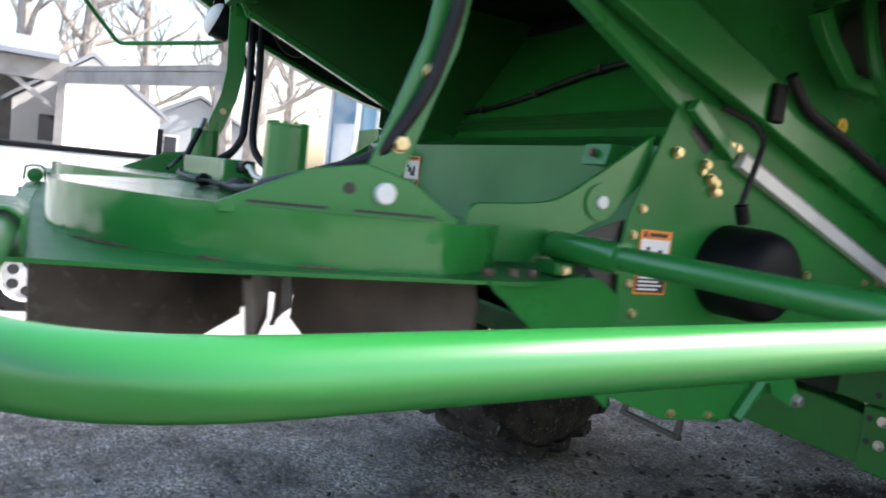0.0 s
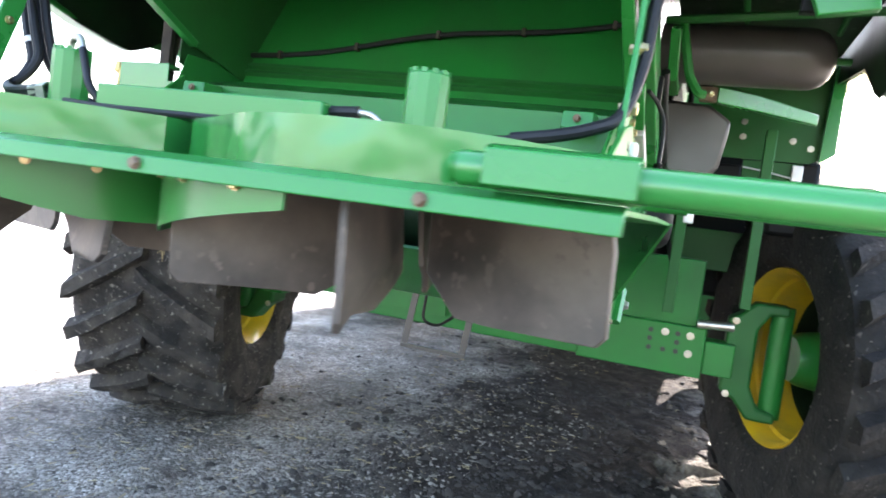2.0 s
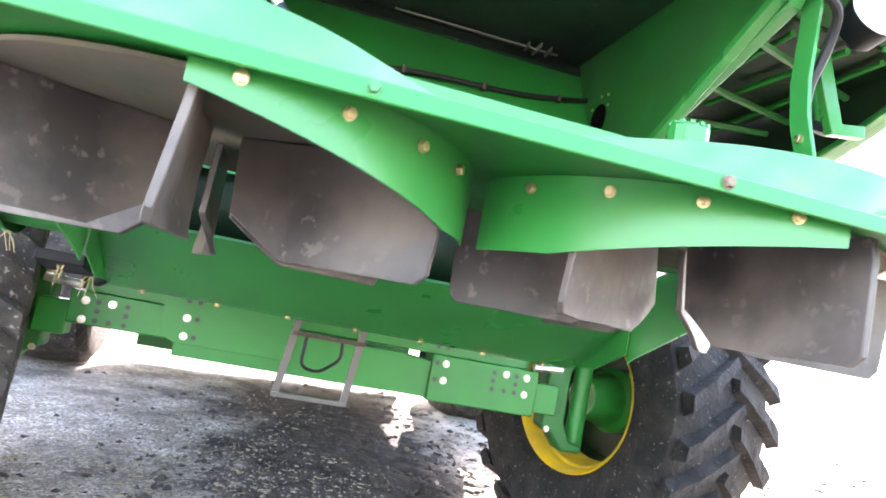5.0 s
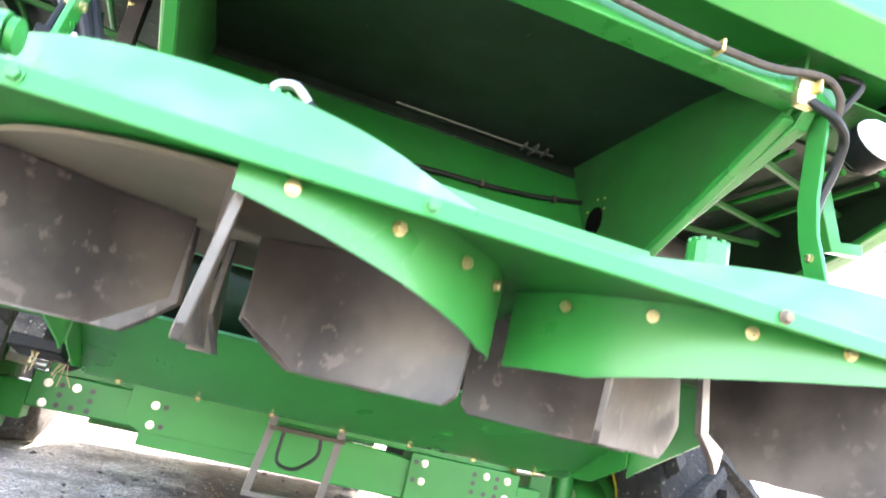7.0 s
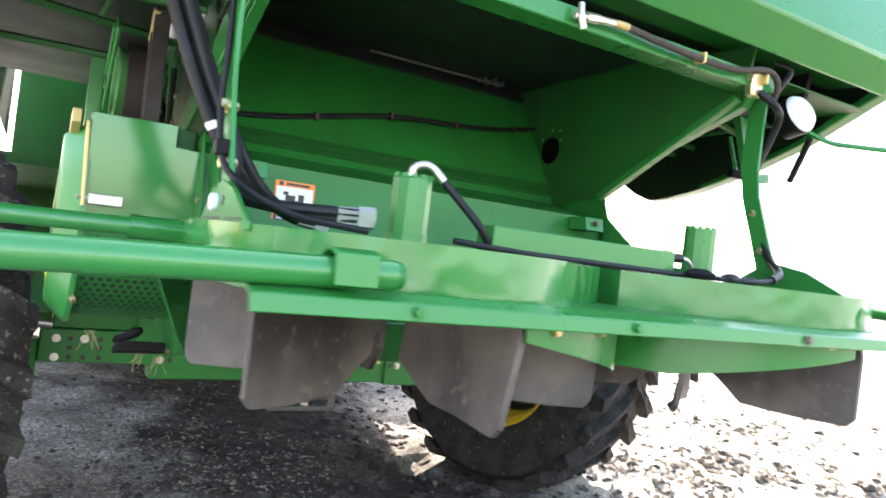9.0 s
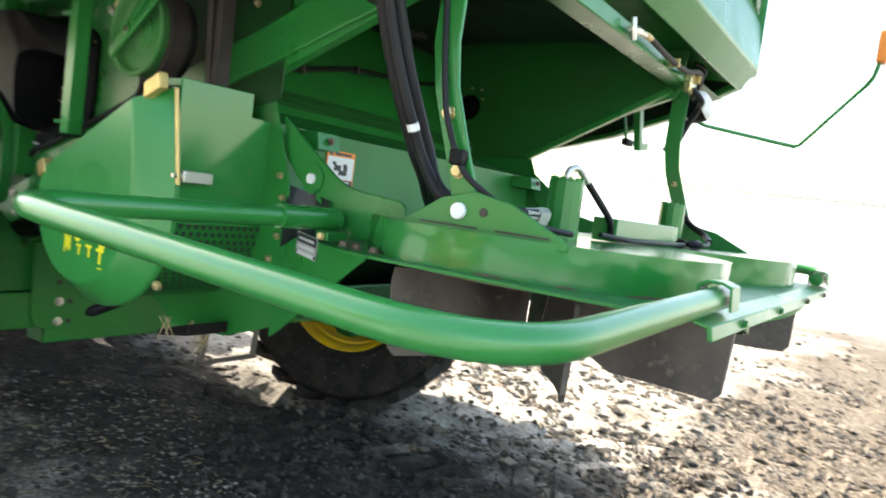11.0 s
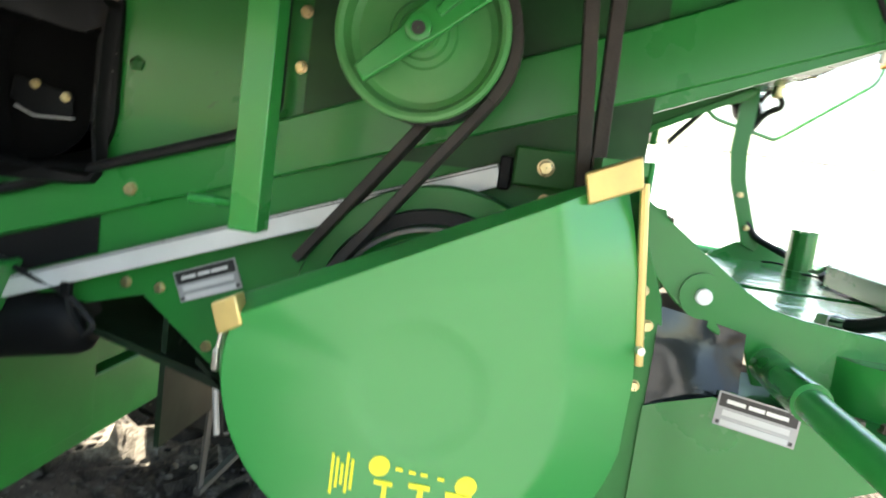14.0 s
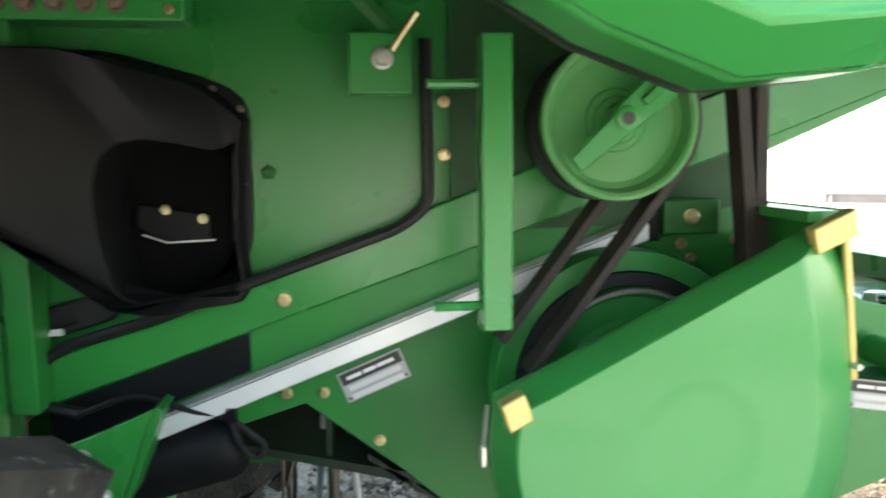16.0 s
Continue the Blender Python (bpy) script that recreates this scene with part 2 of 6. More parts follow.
# ---- mesh helpers ----
def prism(axis, pts, a, b, bm=None):
    """A polygon drawn across an axis ('x': y, z; 'y': x, z; 'z': x, y), drawn out along it from a to b."""
    bm = bm or bmesh.new()
    put = {"x": lambda p, c: (c, p[0], p[1]), "y": lambda p, c: (p[0], c, p[1]), "z": lambda p, c: (p[0], p[1], c)}[axis]
    lo, hi = [bm.verts.new(put(p, a)) for p in pts], [bm.verts.new(put(p, b)) for p in pts]
    bm.faces.new(lo), bm.faces.new(hi)
    for i in range(len(pts)):
        j = (i + 1) % len(pts)
        bm.faces.new((lo[i], lo[j], hi[j], hi[i]))
    return bm


def box(lo, hi, bm=None):
    return prism("z", [(lo[0], lo[1]), (hi[0], lo[1]), (hi[0], hi[1]), (lo[0], hi[1])], lo[2], hi[2], bm)


def rounded(pts, r, n=6):
    """The polyline with its inner corners replaced by arcs."""
    pts = [Vector(p) for p in pts]
    out = [pts[0]]
    rs = r if isinstance(r, (list, tuple)) else [r] * (len(pts) - 2)
    for a, b, c, ri in zip(pts, pts[1:], pts[2:], rs):
        u, v = (a - b), (c - b)
        d = min(ri, u.length * 0.45, v.length * 0.45)
        p, q = b + u.normalized() * d, b + v.normalized() * d
        out += [p.lerp(b, t).lerp(b.lerp(q, t), t) for t in (i / n for i in range(n + 1))]
    return out + [pts[-1]]


def tube(pts, r, seg=14, bm=None, cap=True):
    """A round bar along a polyline; r may be a list."""
    bm = bm or bmesh.new()
    pts = [Vector(p) for p in pts]
    rs = r if isinstance(r, (list, tuple)) else [r] * len(pts)
    rings, side = [], None
    for i, p in enumerate(pts):
        d = ((pts[min(i + 1, len(pts) - 1)] - pts[max(i - 1, 0)])).normalized()
        if side is None:
            side = d.orthogonal().normalized()
        side = (side - d * side.dot(d)).normalized()
        up = d.cross(side)
        rings.append([bm.verts.new(p + rs[i] * (math.cos(a) * side + math.sin(a) * up)) for a in (2 * math.pi * k / seg for k in range(seg))])
    for A, B in zip(rings, rings[1:]):
        for k in range(seg):
            bm.faces.new((A[k], A[(k + 1) % seg], B[(k + 1) % seg], B[k]))
    if cap:
        bm.faces.new(rings[0][::-1]), bm.faces.new(rings[-1])
    return bm


def lathe(profile, seg=32, m=None, bm=None):
    """Rings of (radius, height) turned about z; m places them."""
    bm = bm or bmesh.new()
    m = m or Matrix()
    rings = [[bm.verts.new(m @ Vector((r * math.cos(a), r * math.sin(a), h))) for a in (2 * math.pi * k / seg for k in range(seg))] for r, h in profile]
    for A, B in zip(rings, rings[1:]):
        for k in range(seg):
            bm.faces.new((A[k], A[(k + 1) % seg], B[(k + 1) % seg], B[k]))
    return bm


def ribbon(path, thick, lo, hi, bm=None):
    """An upright strip along a path in plan, lo and hi its heights (numbers or lists)."""
    bm = bm or bmesh.new()
    P = [Vector((*p, 0)) for p in path]
    los = lo if isinstance(lo, list) else [lo] * len(P)
    his = hi if isinstance(hi, list) else [hi] * len(P)
    rows = []
    for i, p in enumerate(P):
        d = (P[min(i + 1, len(P) - 1)] - P[max(i - 1, 0)]).normalized()
        nrm = Vector((-d.y, d.x, 0)) * thick / 2
        rows.append([bm.verts.new((q.x, q.y, z)) for q, z in ((p + nrm, los[i]), (p + nrm, his[i]), (p - nrm, his[i]), (p - nrm, los[i]))])
    for A, B in zip(rows, rows[1:]):
        for k in range(4):
            bm.faces.new((A[k], A[(k + 1) % 4], B[(k + 1) % 4], B[k]))
    bm.faces.new(rows[0]), bm.faces.new(rows[-1][::-1])
    return bm


def arc(cx, cy, r, a, b, n=20):
    return [(cx + r * math.cos(radians(a + (b - a) * i / n)), cy + r * math.sin(radians(a + (b - a) * i / n))) for i in range(n + 1)]


def link(name, me, mat, parent=None, label=""):
    ob = new(name, me)
    if not me.materials:
        me.materials.append(mat)
    ob.parent = parent
    return tagged(ob, label)


def part(name, bm, mat, parent=None, label="", bevel=0.0, smooth=35):
    bmesh.ops.recalc_face_normals(bm, faces=bm.faces[:])
    me = bpy.data.meshes.new(name)
    bm.to_mesh(me)
    bm.free()
    if smooth:
        me.polygons.foreach_set("use_smooth", [True] * len(me.polygons))
        me.set_sharp_from_angle(angle=radians(smooth))
    ob = link(name, me, mat, parent, label)
    if bevel:
        mod = ob.modifiers.new("bevel", "BEVEL")
        mod.width, mod.segments, mod.limit_method, mod.angle_limit = bevel, 2, "ANGLE", radians(40)
    return ob


def thing(name, label, category, group="", at=(0, 0, 0)):
    ob = new(name)
    ob.location = at
    ob.empty_display_size = 0.1
    return tagged(ob, label, category, group)


def bolt_mesh(name, r, mat, washer=1.5, head=0.55):
    bm = lathe([(0.001, 0), (r * washer, 0), (r * washer, r * 0.22), (r * 0.98, r * 0.24)], 14)
    lathe([(r, r * 0.2), (r, r * head + r * 0.2), (r * 0.85, r * head + r * 0.32), (0.001, r * head + r * 0.34)], 6, bm=bm)
    bmesh.ops.recalc_face_normals(bm, faces=bm.faces[:])
    me = bpy.data.meshes.new(name)
    bm.to_mesh(me)
    bm.free()
    me.materials.append(mat)
    return me


BOLT = bolt_mesh("bolt", 0.0086, BOLT_ZINC, 1.16, 0.75)
BOLT_BIG = bolt_mesh("bolt_big", 0.0125, ZINC, 1.3, 0.8)
BOLT_RUST = bolt_mesh("bolt_rusty", 0.009, RUST, 1.3, 0.8)
BOLT_GREEN = bolt_mesh("bolt_painted", 0.009, GREEN, 1.3, 0.8)


def bolt(at, towards, parent, me=None, scale=1.0, label=""):
    ob = new("bolt", me or BOLT)
    ob.parent = parent
    ob.matrix_basis = Matrix.LocRotScale(Vector(at), Vector(towards).to_track_quat("Z", "Y"), Vector((scale,) * 3))
    return tagged(ob, label)


# ---- ground ----
def ground_height(x, y):
    xx = max(-9.0, x)
    z = 0.06 + 0.028 * xx - 0.048 * max(0.0, -2.0 - xx) + 0.019 * max(0.0, x - 6.0) + 0.055 * max(0.0, min(30.0, x - 30.0)) + 0.010 * max(-6.0, min(9.0, y))
    near = math.exp(-((x / 9) ** 2 + (y / 9) ** 2))
    z += near * 0.030 * noise.fractal(Vector((x * 1.7, y * 1.7, 0.3)), 1.0, 2.0, 4)
    z -= 0.075 * math.exp(-((x - 1.5) / 0.75) ** 2 - ((y - 2.2) / 1.3) ** 2)
    z -= 0.085 * math.exp(-((x + 1.5) / 0.9) ** 2 - ((y - 2.0) / 1.2) ** 2)
    rough = max(0.0, min(1.0, (x - 0.1) / 0.8)) * near
    ridge = noise.fractal(Vector((x * 6.5 + y * 2.0, y * 2.6 - x, 5.0)), 1.0, 2.0, 3)
    return z + rough * (0.036 * noise.fractal(Vector((x * 4.1, y * 4.1, 2.0)), 1.0, 2.0, 4) + 0.028 * ridge)


def build_ground():
    axis = sorted({round(s * v, 3) for s in (-1, 1) for v in [i * 0.045 for i in range(90)] + [4.1 * 1.19 ** i for i in range(1, 36)]})
    n = len(axis)
    verts = [(x, y, ground_height(x, y)) for y in axis for x in axis]
    faces = [(j * n + i, j * n + i + 1, (j + 1) * n + i + 1, (j + 1) * n + i) for j in range(n - 1) for i in range(n - 1)]
    me = bpy.data.meshes.new("ground")
    me.from_pydata(verts, [], faces)
    me.polygons.foreach_set("use_smooth", [True] * len(me.polygons))
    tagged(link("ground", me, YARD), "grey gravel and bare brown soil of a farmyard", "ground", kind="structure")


build_ground()

# ---- the combine harvester ----
combine = thing("combine_harvester", "large green combine harvester with yellow wheel rims, seen from its rear", "combine harvester")
LOBE_X, LOBE_Y, FIN_R = 0.43, -0.05, 0.430
Z_BASE, Z_TOP = 1.275, 1.352


def lobe(grow=0.0, late=0.0):
    """Plan of one spreader housing: a straight inner piece, a flattened round rear and a side that turns in at its front."""
    pts = [(0.033 - grow, 0.02), (0.033 - grow, -0.185 - grow), (0.158, -0.279 - grow)]
    for k in range(37):
        a = radians(230 + 130 * k / 36)
        pts.append((0.47 + (0.362 + grow) * math.cos(a), -0.05 + (0.385 + grow) * math.sin(a)))
    return pts + [(0.832 + grow, 0.02), (0.832 + grow, 0.08), (0.828 + grow, 0.105 + late / 2), (0.812 + grow, 0.135 + late), (0.771 + grow, 0.195 + late), (0.744 + grow, 0.237 + late), (0.733 + grow, 0.247 + late), (0.715, 0.253 + grow + late), (0.66, 0.28 + grow + late)]


def build_tailboard():
    plan = [(-0.855, -0.47), (0.855, -0.47), (0.875, -0.30), (0.875, 0.20), (0.845, 0.30), (0.735, 0.455), (0.60, 0.455), (0.56, 0.30), (-0.56, 0.30), (-0.60, 0.455), (-0.735, 0.455), (-0.845, 0.30), (-0.875, 0.20), (-0.875, -0.30)]
    plate = part("tailboard_plate", prism("z", plan, Z_BASE - 0.006, Z_BASE), GREEN_OLD, combine, "flat green steel base plate of the straw spreader")
    lip = part("tailboard_lip", prism("x", [(-0.468, Z_BASE + 0.004), (-0.508, Z_BASE - 0.006), (-0.512, Z_BASE - 0.030), (-0.504, Z_BASE - 0.030), (-0.500, Z_BASE - 0.012), (-0.468, Z_BASE - 0.003)], -0.855, 0.855), GREEN, combine, "long bent green steel lip along the spreader's rear edge", bevel=0.002)
    for x in (-0.633, -0.235, 0.214, 0.627):
        bolt((x, -0.511, 1.258), (0, -1, 0), lip, BOLT_RUST if x > 0 else BOLT_GREEN, 0.8)
    for s in (-1, 1):
        outer = [(s * x, y) for x, y in lobe(0.0, 0.0 if s > 0 else 0.022)]
        bm = ribbon(outer, 0.006, Z_BASE, Z_TOP)
        wall = part("spreader_housing_wall", bm, GREEN_GLOSS, combine, "curved green sheet-metal wall round the spreader rotor")
        for a0, a1 in ((296, 314), (328, 334), (348, 357)):
            seam = [(s * (0.47 + 0.3665 * math.cos(radians(a))), -0.05 + 0.3895 * math.sin(radians(a))) for a in (a0 + (a1 - a0) * k / 8 for k in range(9))]
            part("dirt_seam", ribbon(seam, 0.003, Z_BASE + 0.0005, [Z_BASE + 0.002 + 0.004 * abs(math.sin(1.3 * k + a0)) * math.sin(math.pi * k / 8) for k in range(9)]), RUST, wall, "brown dirt caught at the foot of the wall", smooth=0)
        top = [(s * x, y) for x, y in lobe(0.002, 0.0 if s > 0 else 0.022) + [(0.60, 0.31), (0.031, 0.31)]]
        part("spreader_housing_top", prism("z", top, Z_TOP - 0.006, Z_TOP), GREEN_GLOSS, combine, "glossy green top plate over the spreader rotor", bevel=0.002)
        m = Matrix.Translation((s * 0.43, -0.048, 0)) @ Matrix.Rotation(radians(22), 4, "Z")
        motor = part("rotor_motor", lathe([(0.001, Z_TOP), (0.0425, Z_TOP), (0.0425, 1.372), (0.0405, 1.374), (0.0405, 1.484), (0.0375, 1.489), (0.0335, 1.489), (0.0325, 1.474), (0.001, 1.474)], 12, m), GREEN, combine, "upright faceted green motor body on the spreader top", smooth=25)
        for k in range(12):
            a = radians(30 * k + 15)
            part("motor_tooth", box((-0.0048, -0.004, 1.486), (0.0048, 0.004, 1.4935)), GREEN, motor, smooth=0).matrix_basis = m @ Matrix.Rotation(a, 4, "Z") @ Matrix.Translation((0, 0.0352, 0))
        # hinge bracket and pivot
        bm = prism("x", [(-0.235, 1.355), (-0.115, 1.412), (-0.03, 1.428), (0.045, 1.41), (0.13, 1.358), (0.13, 1.34), (-0.235, 1.34)], s * 0.792, s * 0.800)
        br = part("pivot_bracket", bm, GREEN, combine, "green triangular hinge bracket on the spreader", bevel=0.002)
        part("pivot_pin", lathe([(0.001, 0), (0.0165, 0), (0.0165, 0.008), (0.014, 0.011), (0.001, 0.0115)], 24, pose(s * 0.80, 0, 1.387, 0, s * 90, 0)), WHITE, br, "white capped pivot pin")
        for y0, y1 in ((-0.20, -0.085), (-0.045, 0.09)):
            part("bracket_slot", box((min(s * 0.7995, s * 0.8012), y0, 1.3565), (max(s * 0.7995, s * 0.8012), y1, 1.3605)), BLACK, br, smooth=0)
        part("bracket_hole", lathe([(0.001, 0), (0.009, 0), (0.009, 0.0015), (0.001, 0.0016)], 18, pose(s * 0.80, -0.055, 1.39, 0, s * 90, 0)), BLACK, br)
        # curved deflector fin under the lip
        a0, a1, n = 270, 195, 18
        path = [(s * x, y) for x, y in arc(LOBE_X, LOBE_Y, FIN_R, a0, a1, n)]
        low = [1.222 - 0.072 * min(1, i / (n * 0.72)) for i in range(n + 1)]
        fin = part("deflector_fin", ribbon(path, 0.004, low, 1.268), GREEN, combine, "curved green deflector skirt below the spreader")
        for a in (259.5, 243, 226.5, 209.5) if s > 0 else (262.5, 245.5, 229, 214.5):
            x, y = LOBE_X + (FIN_R + 0.003) * math.cos(radians(a)), LOBE_Y + (FIN_R + 0.003) * math.sin(radians(a))
            bolt((s * x, y, 1.247 if s > 0 else 1.241), (s * (x - LOBE_X), y - LOBE_Y, 0), fin, BOLT, 0.9)
        # rotor with rubber bats
        rotor = part("rotor_disc", lathe([(0.001, 1.262), (0.36, 1.262), (0.36, 1.255), (0.001, 1.255)], 48, Matrix.Translation((s * 0.43, -0.05, 0))), DUSTY, combine, "straw-dusted steel spreader rotor disc under the tailboard")
        for k in range(6):
            a = 60 * k + (213 if s > 0 else -36)
            bm = prism("y", [(0.06, 1.254), (0.405, 1.254), (0.41, 1.22), (0.405, 1.085), (0.39, 1.068), (0.16, 1.068), (0.06, 1.13)], -0.006, 0.006)
            bmesh.ops.subdivide_edges(bm, edges=bm.edges[:], cuts=2, use_grid_fill=True)
            for v in bm.verts:
                v.co.y += 0.05 * (v.co.x / 0.4) ** 2 + 0.02 * math.sin(v.co.x * 14 + k) * (1.226 - v.co.z) / 0.15
            bmesh.ops.transform(bm, matrix=pose(s * 0.43, -0.05, 0, 0, 0, a), verts=bm.verts[:])
            part("rubber_bat", bm, BAT, rotor, "dusty grey-brown rubber throwing bat", bevel=0.002)
    part("centre_top_plate", box((-0.035, 0.02, Z_TOP - 0.012), (0.035, 0.31, Z_TOP - 0.007)), GREEN_OLD, combine, "green strip between the spreader tops")
    part("centre_hinge", box((-0.022, -0.07, Z_BASE + 0.002), (0.022, -0.04, Z_TOP - 0.01)), PLASTIC, combine, "dark hinge block in the notch of the spreader")
    part("cross_channel", box((-0.27, -0.125, Z_TOP + 0.003), (0.26, -0.06, 1.413)), GREEN, combine, "low green box channel between the rotor motors", bevel=0.003)


build_tailboard()


def build_arms():
    for s in (-1, 1):
        pts = [(-0.018, 1.385), (0.030, 1.405), (0.062, 1.50), (0.105, 1.62), (0.122, 1.72), (0.115, 1.97), (0.055, 1.97), (0.062, 1.72), (0.050, 1.63), (0.005, 1.50), (-0.03, 1.41)]
        arm = part("support_arm", prism("x", pts, s * 0.776, s * 0.786), GREEN, combine, "flat green steel arm that carries the spreader", bevel=0.002)
        for y, z in ((0.022, 1.464), (0.062, 1.576)):
            bolt((s * 0.786, y, z), (s, 0, 0), arm, BOLT, 1.5)
            bolt((s * 0.776, y, z), (-s, 0, 0), arm, BOLT, 1.1)


build_arms()


def build_guards():
    for s in (-1, 1):
        pts = [(s * 0.73, 0.390, 1.325), (s * 1.438, 0.394, 1.325 if s > 0 else 1.320), (s * 1.441, -0.478, 1.304 if s > 0 else 1.280), (s * 0.66, -0.480, 1.302)]
        g = part("guard_rail", tube(rounded(pts, [0.09, 0.16], 10), 0.0205, 24), RAIL_GREEN, combine, "bent green tubular guard rail beside the spreader")
        clamp = [(-0.512, 1.284), (-0.509, 1.325), (-0.492, 1.3315), (-0.468, 1.3315), (-0.452, 1.322), (-0.452, 1.280), (-0.456, 1.280), (-0.457, 1.319), (-0.470, 1.327), (-0.490, 1.327), (-0.505, 1.321), (-0.508, 1.284)]
        part("guard_clamp", prism("x", clamp, s * 0.695, s * (0.865 if s > 0 else 0.755)), GREEN, g, "folded green clamp plate over the rail's end", bevel=0.0015)
        part("rail_plug", lathe([(0.001, 0), (0.017, 0), (0.018, 0.008), (0.001, 0.010)], 16, pose(s * 0.658, -0.480, 1.302, 0, -s * 90, 0)), GREEN_OLD, g)
        part("guard_socket", tube([(s * 0.72, 0.390, 1.325), (s * 0.90, 0.391, 1.325)], 0.027, 18), GREEN_GLOSS, g)


build_guards()


def build_chopper():
    for s in (-1, 1):
        low = [(0.655, 1.635), (0.56, 1.40), (0.548, 1.33), (0.556, 1.235), (0.560, 1.034), (0.60, 1.018), (0.74, 0.97), (0.96, 0.96), (1.14, 1.06), (1.24, 1.15), (1.40, 1.275), (1.50, 1.245), (1.80, 1.26), (1.80, 1.315), (0.93, 1.64)]
        plate = part("chopper_side_plate", prism("x", low, s * 0.714, s * 0.720), GREEN_OLD, combine, "green steel side plate of the straw chopper", bevel=0.0015)
        for y, z in ((0.59, 1.41), (0.575, 1.357), (0.58, 1.26), (0.60, 1.20), (0.75, 0.985), (0.87, 0.975), (0.66, 1.53), (0.74, 1.50), (1.28, 1.205), (1.37, 1.292), (1.43, 1.293), (0.77, 1.575)):
            bolt((s * 0.720, y, z), (s, 0, 0), plate, BOLT, 0.95)
        lug = [(0.205, 1.372), (0.222, 1.387), (0.30, 1.394), (0.345, 1.398), (0.392, 1.408), (0.43, 1.428), (0.503, 1.478), (0.62, 1.562), (0.60, 1.46), (0.535, 1.395), (0.50, 1.372), (0.42, 1.335), (0.40, 1.285), (0.205, 1.285)]
        arm = part("hinge_arm", prism("x", lug, s * 0.690, s * 0.700), GREEN, combine, "green hinge arm between chopper and spreader", bevel=0.002)
        part("hinge_boss", lathe([(0.001, 0), (0.036, 0), (0.036, 0.006), (0.001, 0.006)], 28, pose(s * 0.700, 0.497, 1.413, 0, s * 90, 0)), GREEN, arm)
        part("hinge_pin", lathe([(0.001, 0), (0.013, 0), (0.013, 0.006), (0.011, 0.008), (0.001, 0.0085)], 24, pose(s * 0.706, 0.497, 1.413, 0, s * 90, 0)), WHITE, arm, "pale round hinge pin")
        path, lo, hi = [], [], []
        for k in range(19):
            y = 0.562 - 0.412 * k / 18
            path.append((s * (0.7235 + 0.385 * max(0.0, 0.55 - y)), y))
            lo.append(1.283 - 0.64 * (y - 0.15) - 0.012)
            hi.append(min(1.2735, 1.232 + 0.44 * (0.562 - y)) if k < 18 else 1.274)
        brace = part("lower_arm_plate", ribbon(path, 0.006, lo, hi), GREEN, combine, "folded green arm plate below the hinge", smooth=20)
        part("rail_bracket", prism("z", [(s * 0.735, 0.335), (s * 0.80, 0.335), (s * 0.80, 0.372), (s * 0.735, 0.385)], 1.279, 1.300), GREEN_OLD, brace, bevel=0.003)
        for y, z in ((0.19, 1.296), (0.245, 1.306), (0.285, 1.316)):
            bolt((s * (0.80 + 0.12 * (0.285 - y)), y, 1.2755), (0, 0, 1), brace, BOLT_RUST, 1.15)
        bolt((s * 0.80, 0.353, 1.289), (s, 0, 0), brace, BOLT, 0.95)
    panel = part("chopper_rear_panel", prism("x", [(0.628, 1.295), (0.648, 1.36), (0.655, 1.535), (0.95, 1.60), (0.95, 1.606), (0.650, 1.541), (0.642, 1.36), (0.622, 1.295)], -0.71, 0.71), GREEN_OLD, combine, "folded green panel over the chopper")
    for x in (-0.60, 0.60):
        part("panel_bracket", prism("x", [(0.55, 1.49), (0.645, 1.49), (0.645, 1.535), (0.56, 1.535)], x - 0.04, x + 0.04), GREEN, panel, bevel=0.002)
        bolt((x, 0.549, 1.515), (0, -1, 0), panel, BOLT_RUST, 0.9)
    wall = part("hood_inner_wall", prism("x", [(0.93, 1.595), (0.960, 1.65), (0.985, 1.70), (1.22, 2.055), (1.23, 2.045), (0.995, 1.69), (0.94, 1.59)], -0.71, 0.71), GREEN_OLD, combine, "dusty green sloping wall inside the straw hood")
    # Above this height the hood's shade is put into the wall colour.
    upper = part("hood_upper_wall", prism("x", [(1.205, 2.053), (1.70, 2.72), (1.71, 2.71), (1.225, 2.043)], -0.699, 0.699), SHADED_WALL, combine, "dusty upper wall inside the straw hood, darkened for shade")
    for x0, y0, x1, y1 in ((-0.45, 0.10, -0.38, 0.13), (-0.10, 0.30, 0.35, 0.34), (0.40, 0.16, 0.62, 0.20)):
        part("wall_ridge", tube([(x0, 1.22 + y0 * 0.74, 2.06 + y0), (x1, 1.22 + y1 * 0.74, 2.06 + y1)], 0.012, 6), GRIME_SHADE, upper)
    for y, z in ((0.948, 1.64), (0.962, 1.668)):
        part("wall_rib", prism("x", [(y - 0.012, z), (y, z - 0.012), (y + 0.012, z), (y, z + 0.012)], -0.708, 0.708), DARK_GREEN, wall)
    belly = part("chopper_belly", prism("x", [(0.560, 1.13), (0.872, 0.968), (0.905, 0.958), (0.905, 0.952), (0.868, 0.960), (0.556, 1.122)], -0.713, 0.713), GREEN, combine, "flat sloping green underside of the straw chopper", bevel=0.001)
    # Belly front and floor sheet are blackened for the shade below the machine.
    part("belly_front", prism("x", [(0.905, 0.958), (1.14, 1.06), (1.30, 1.18), (1.30, 1.17), (1.14, 1.05), (0.905, 0.952)], -0.713, 0.713), GRIME_SHADE, belly)
    for k in range(7):
        bolt((-0.62 + 0.205 * k, 0.890, 0.953), (0, -0.3, -1), belly, BOLT, 0.9)
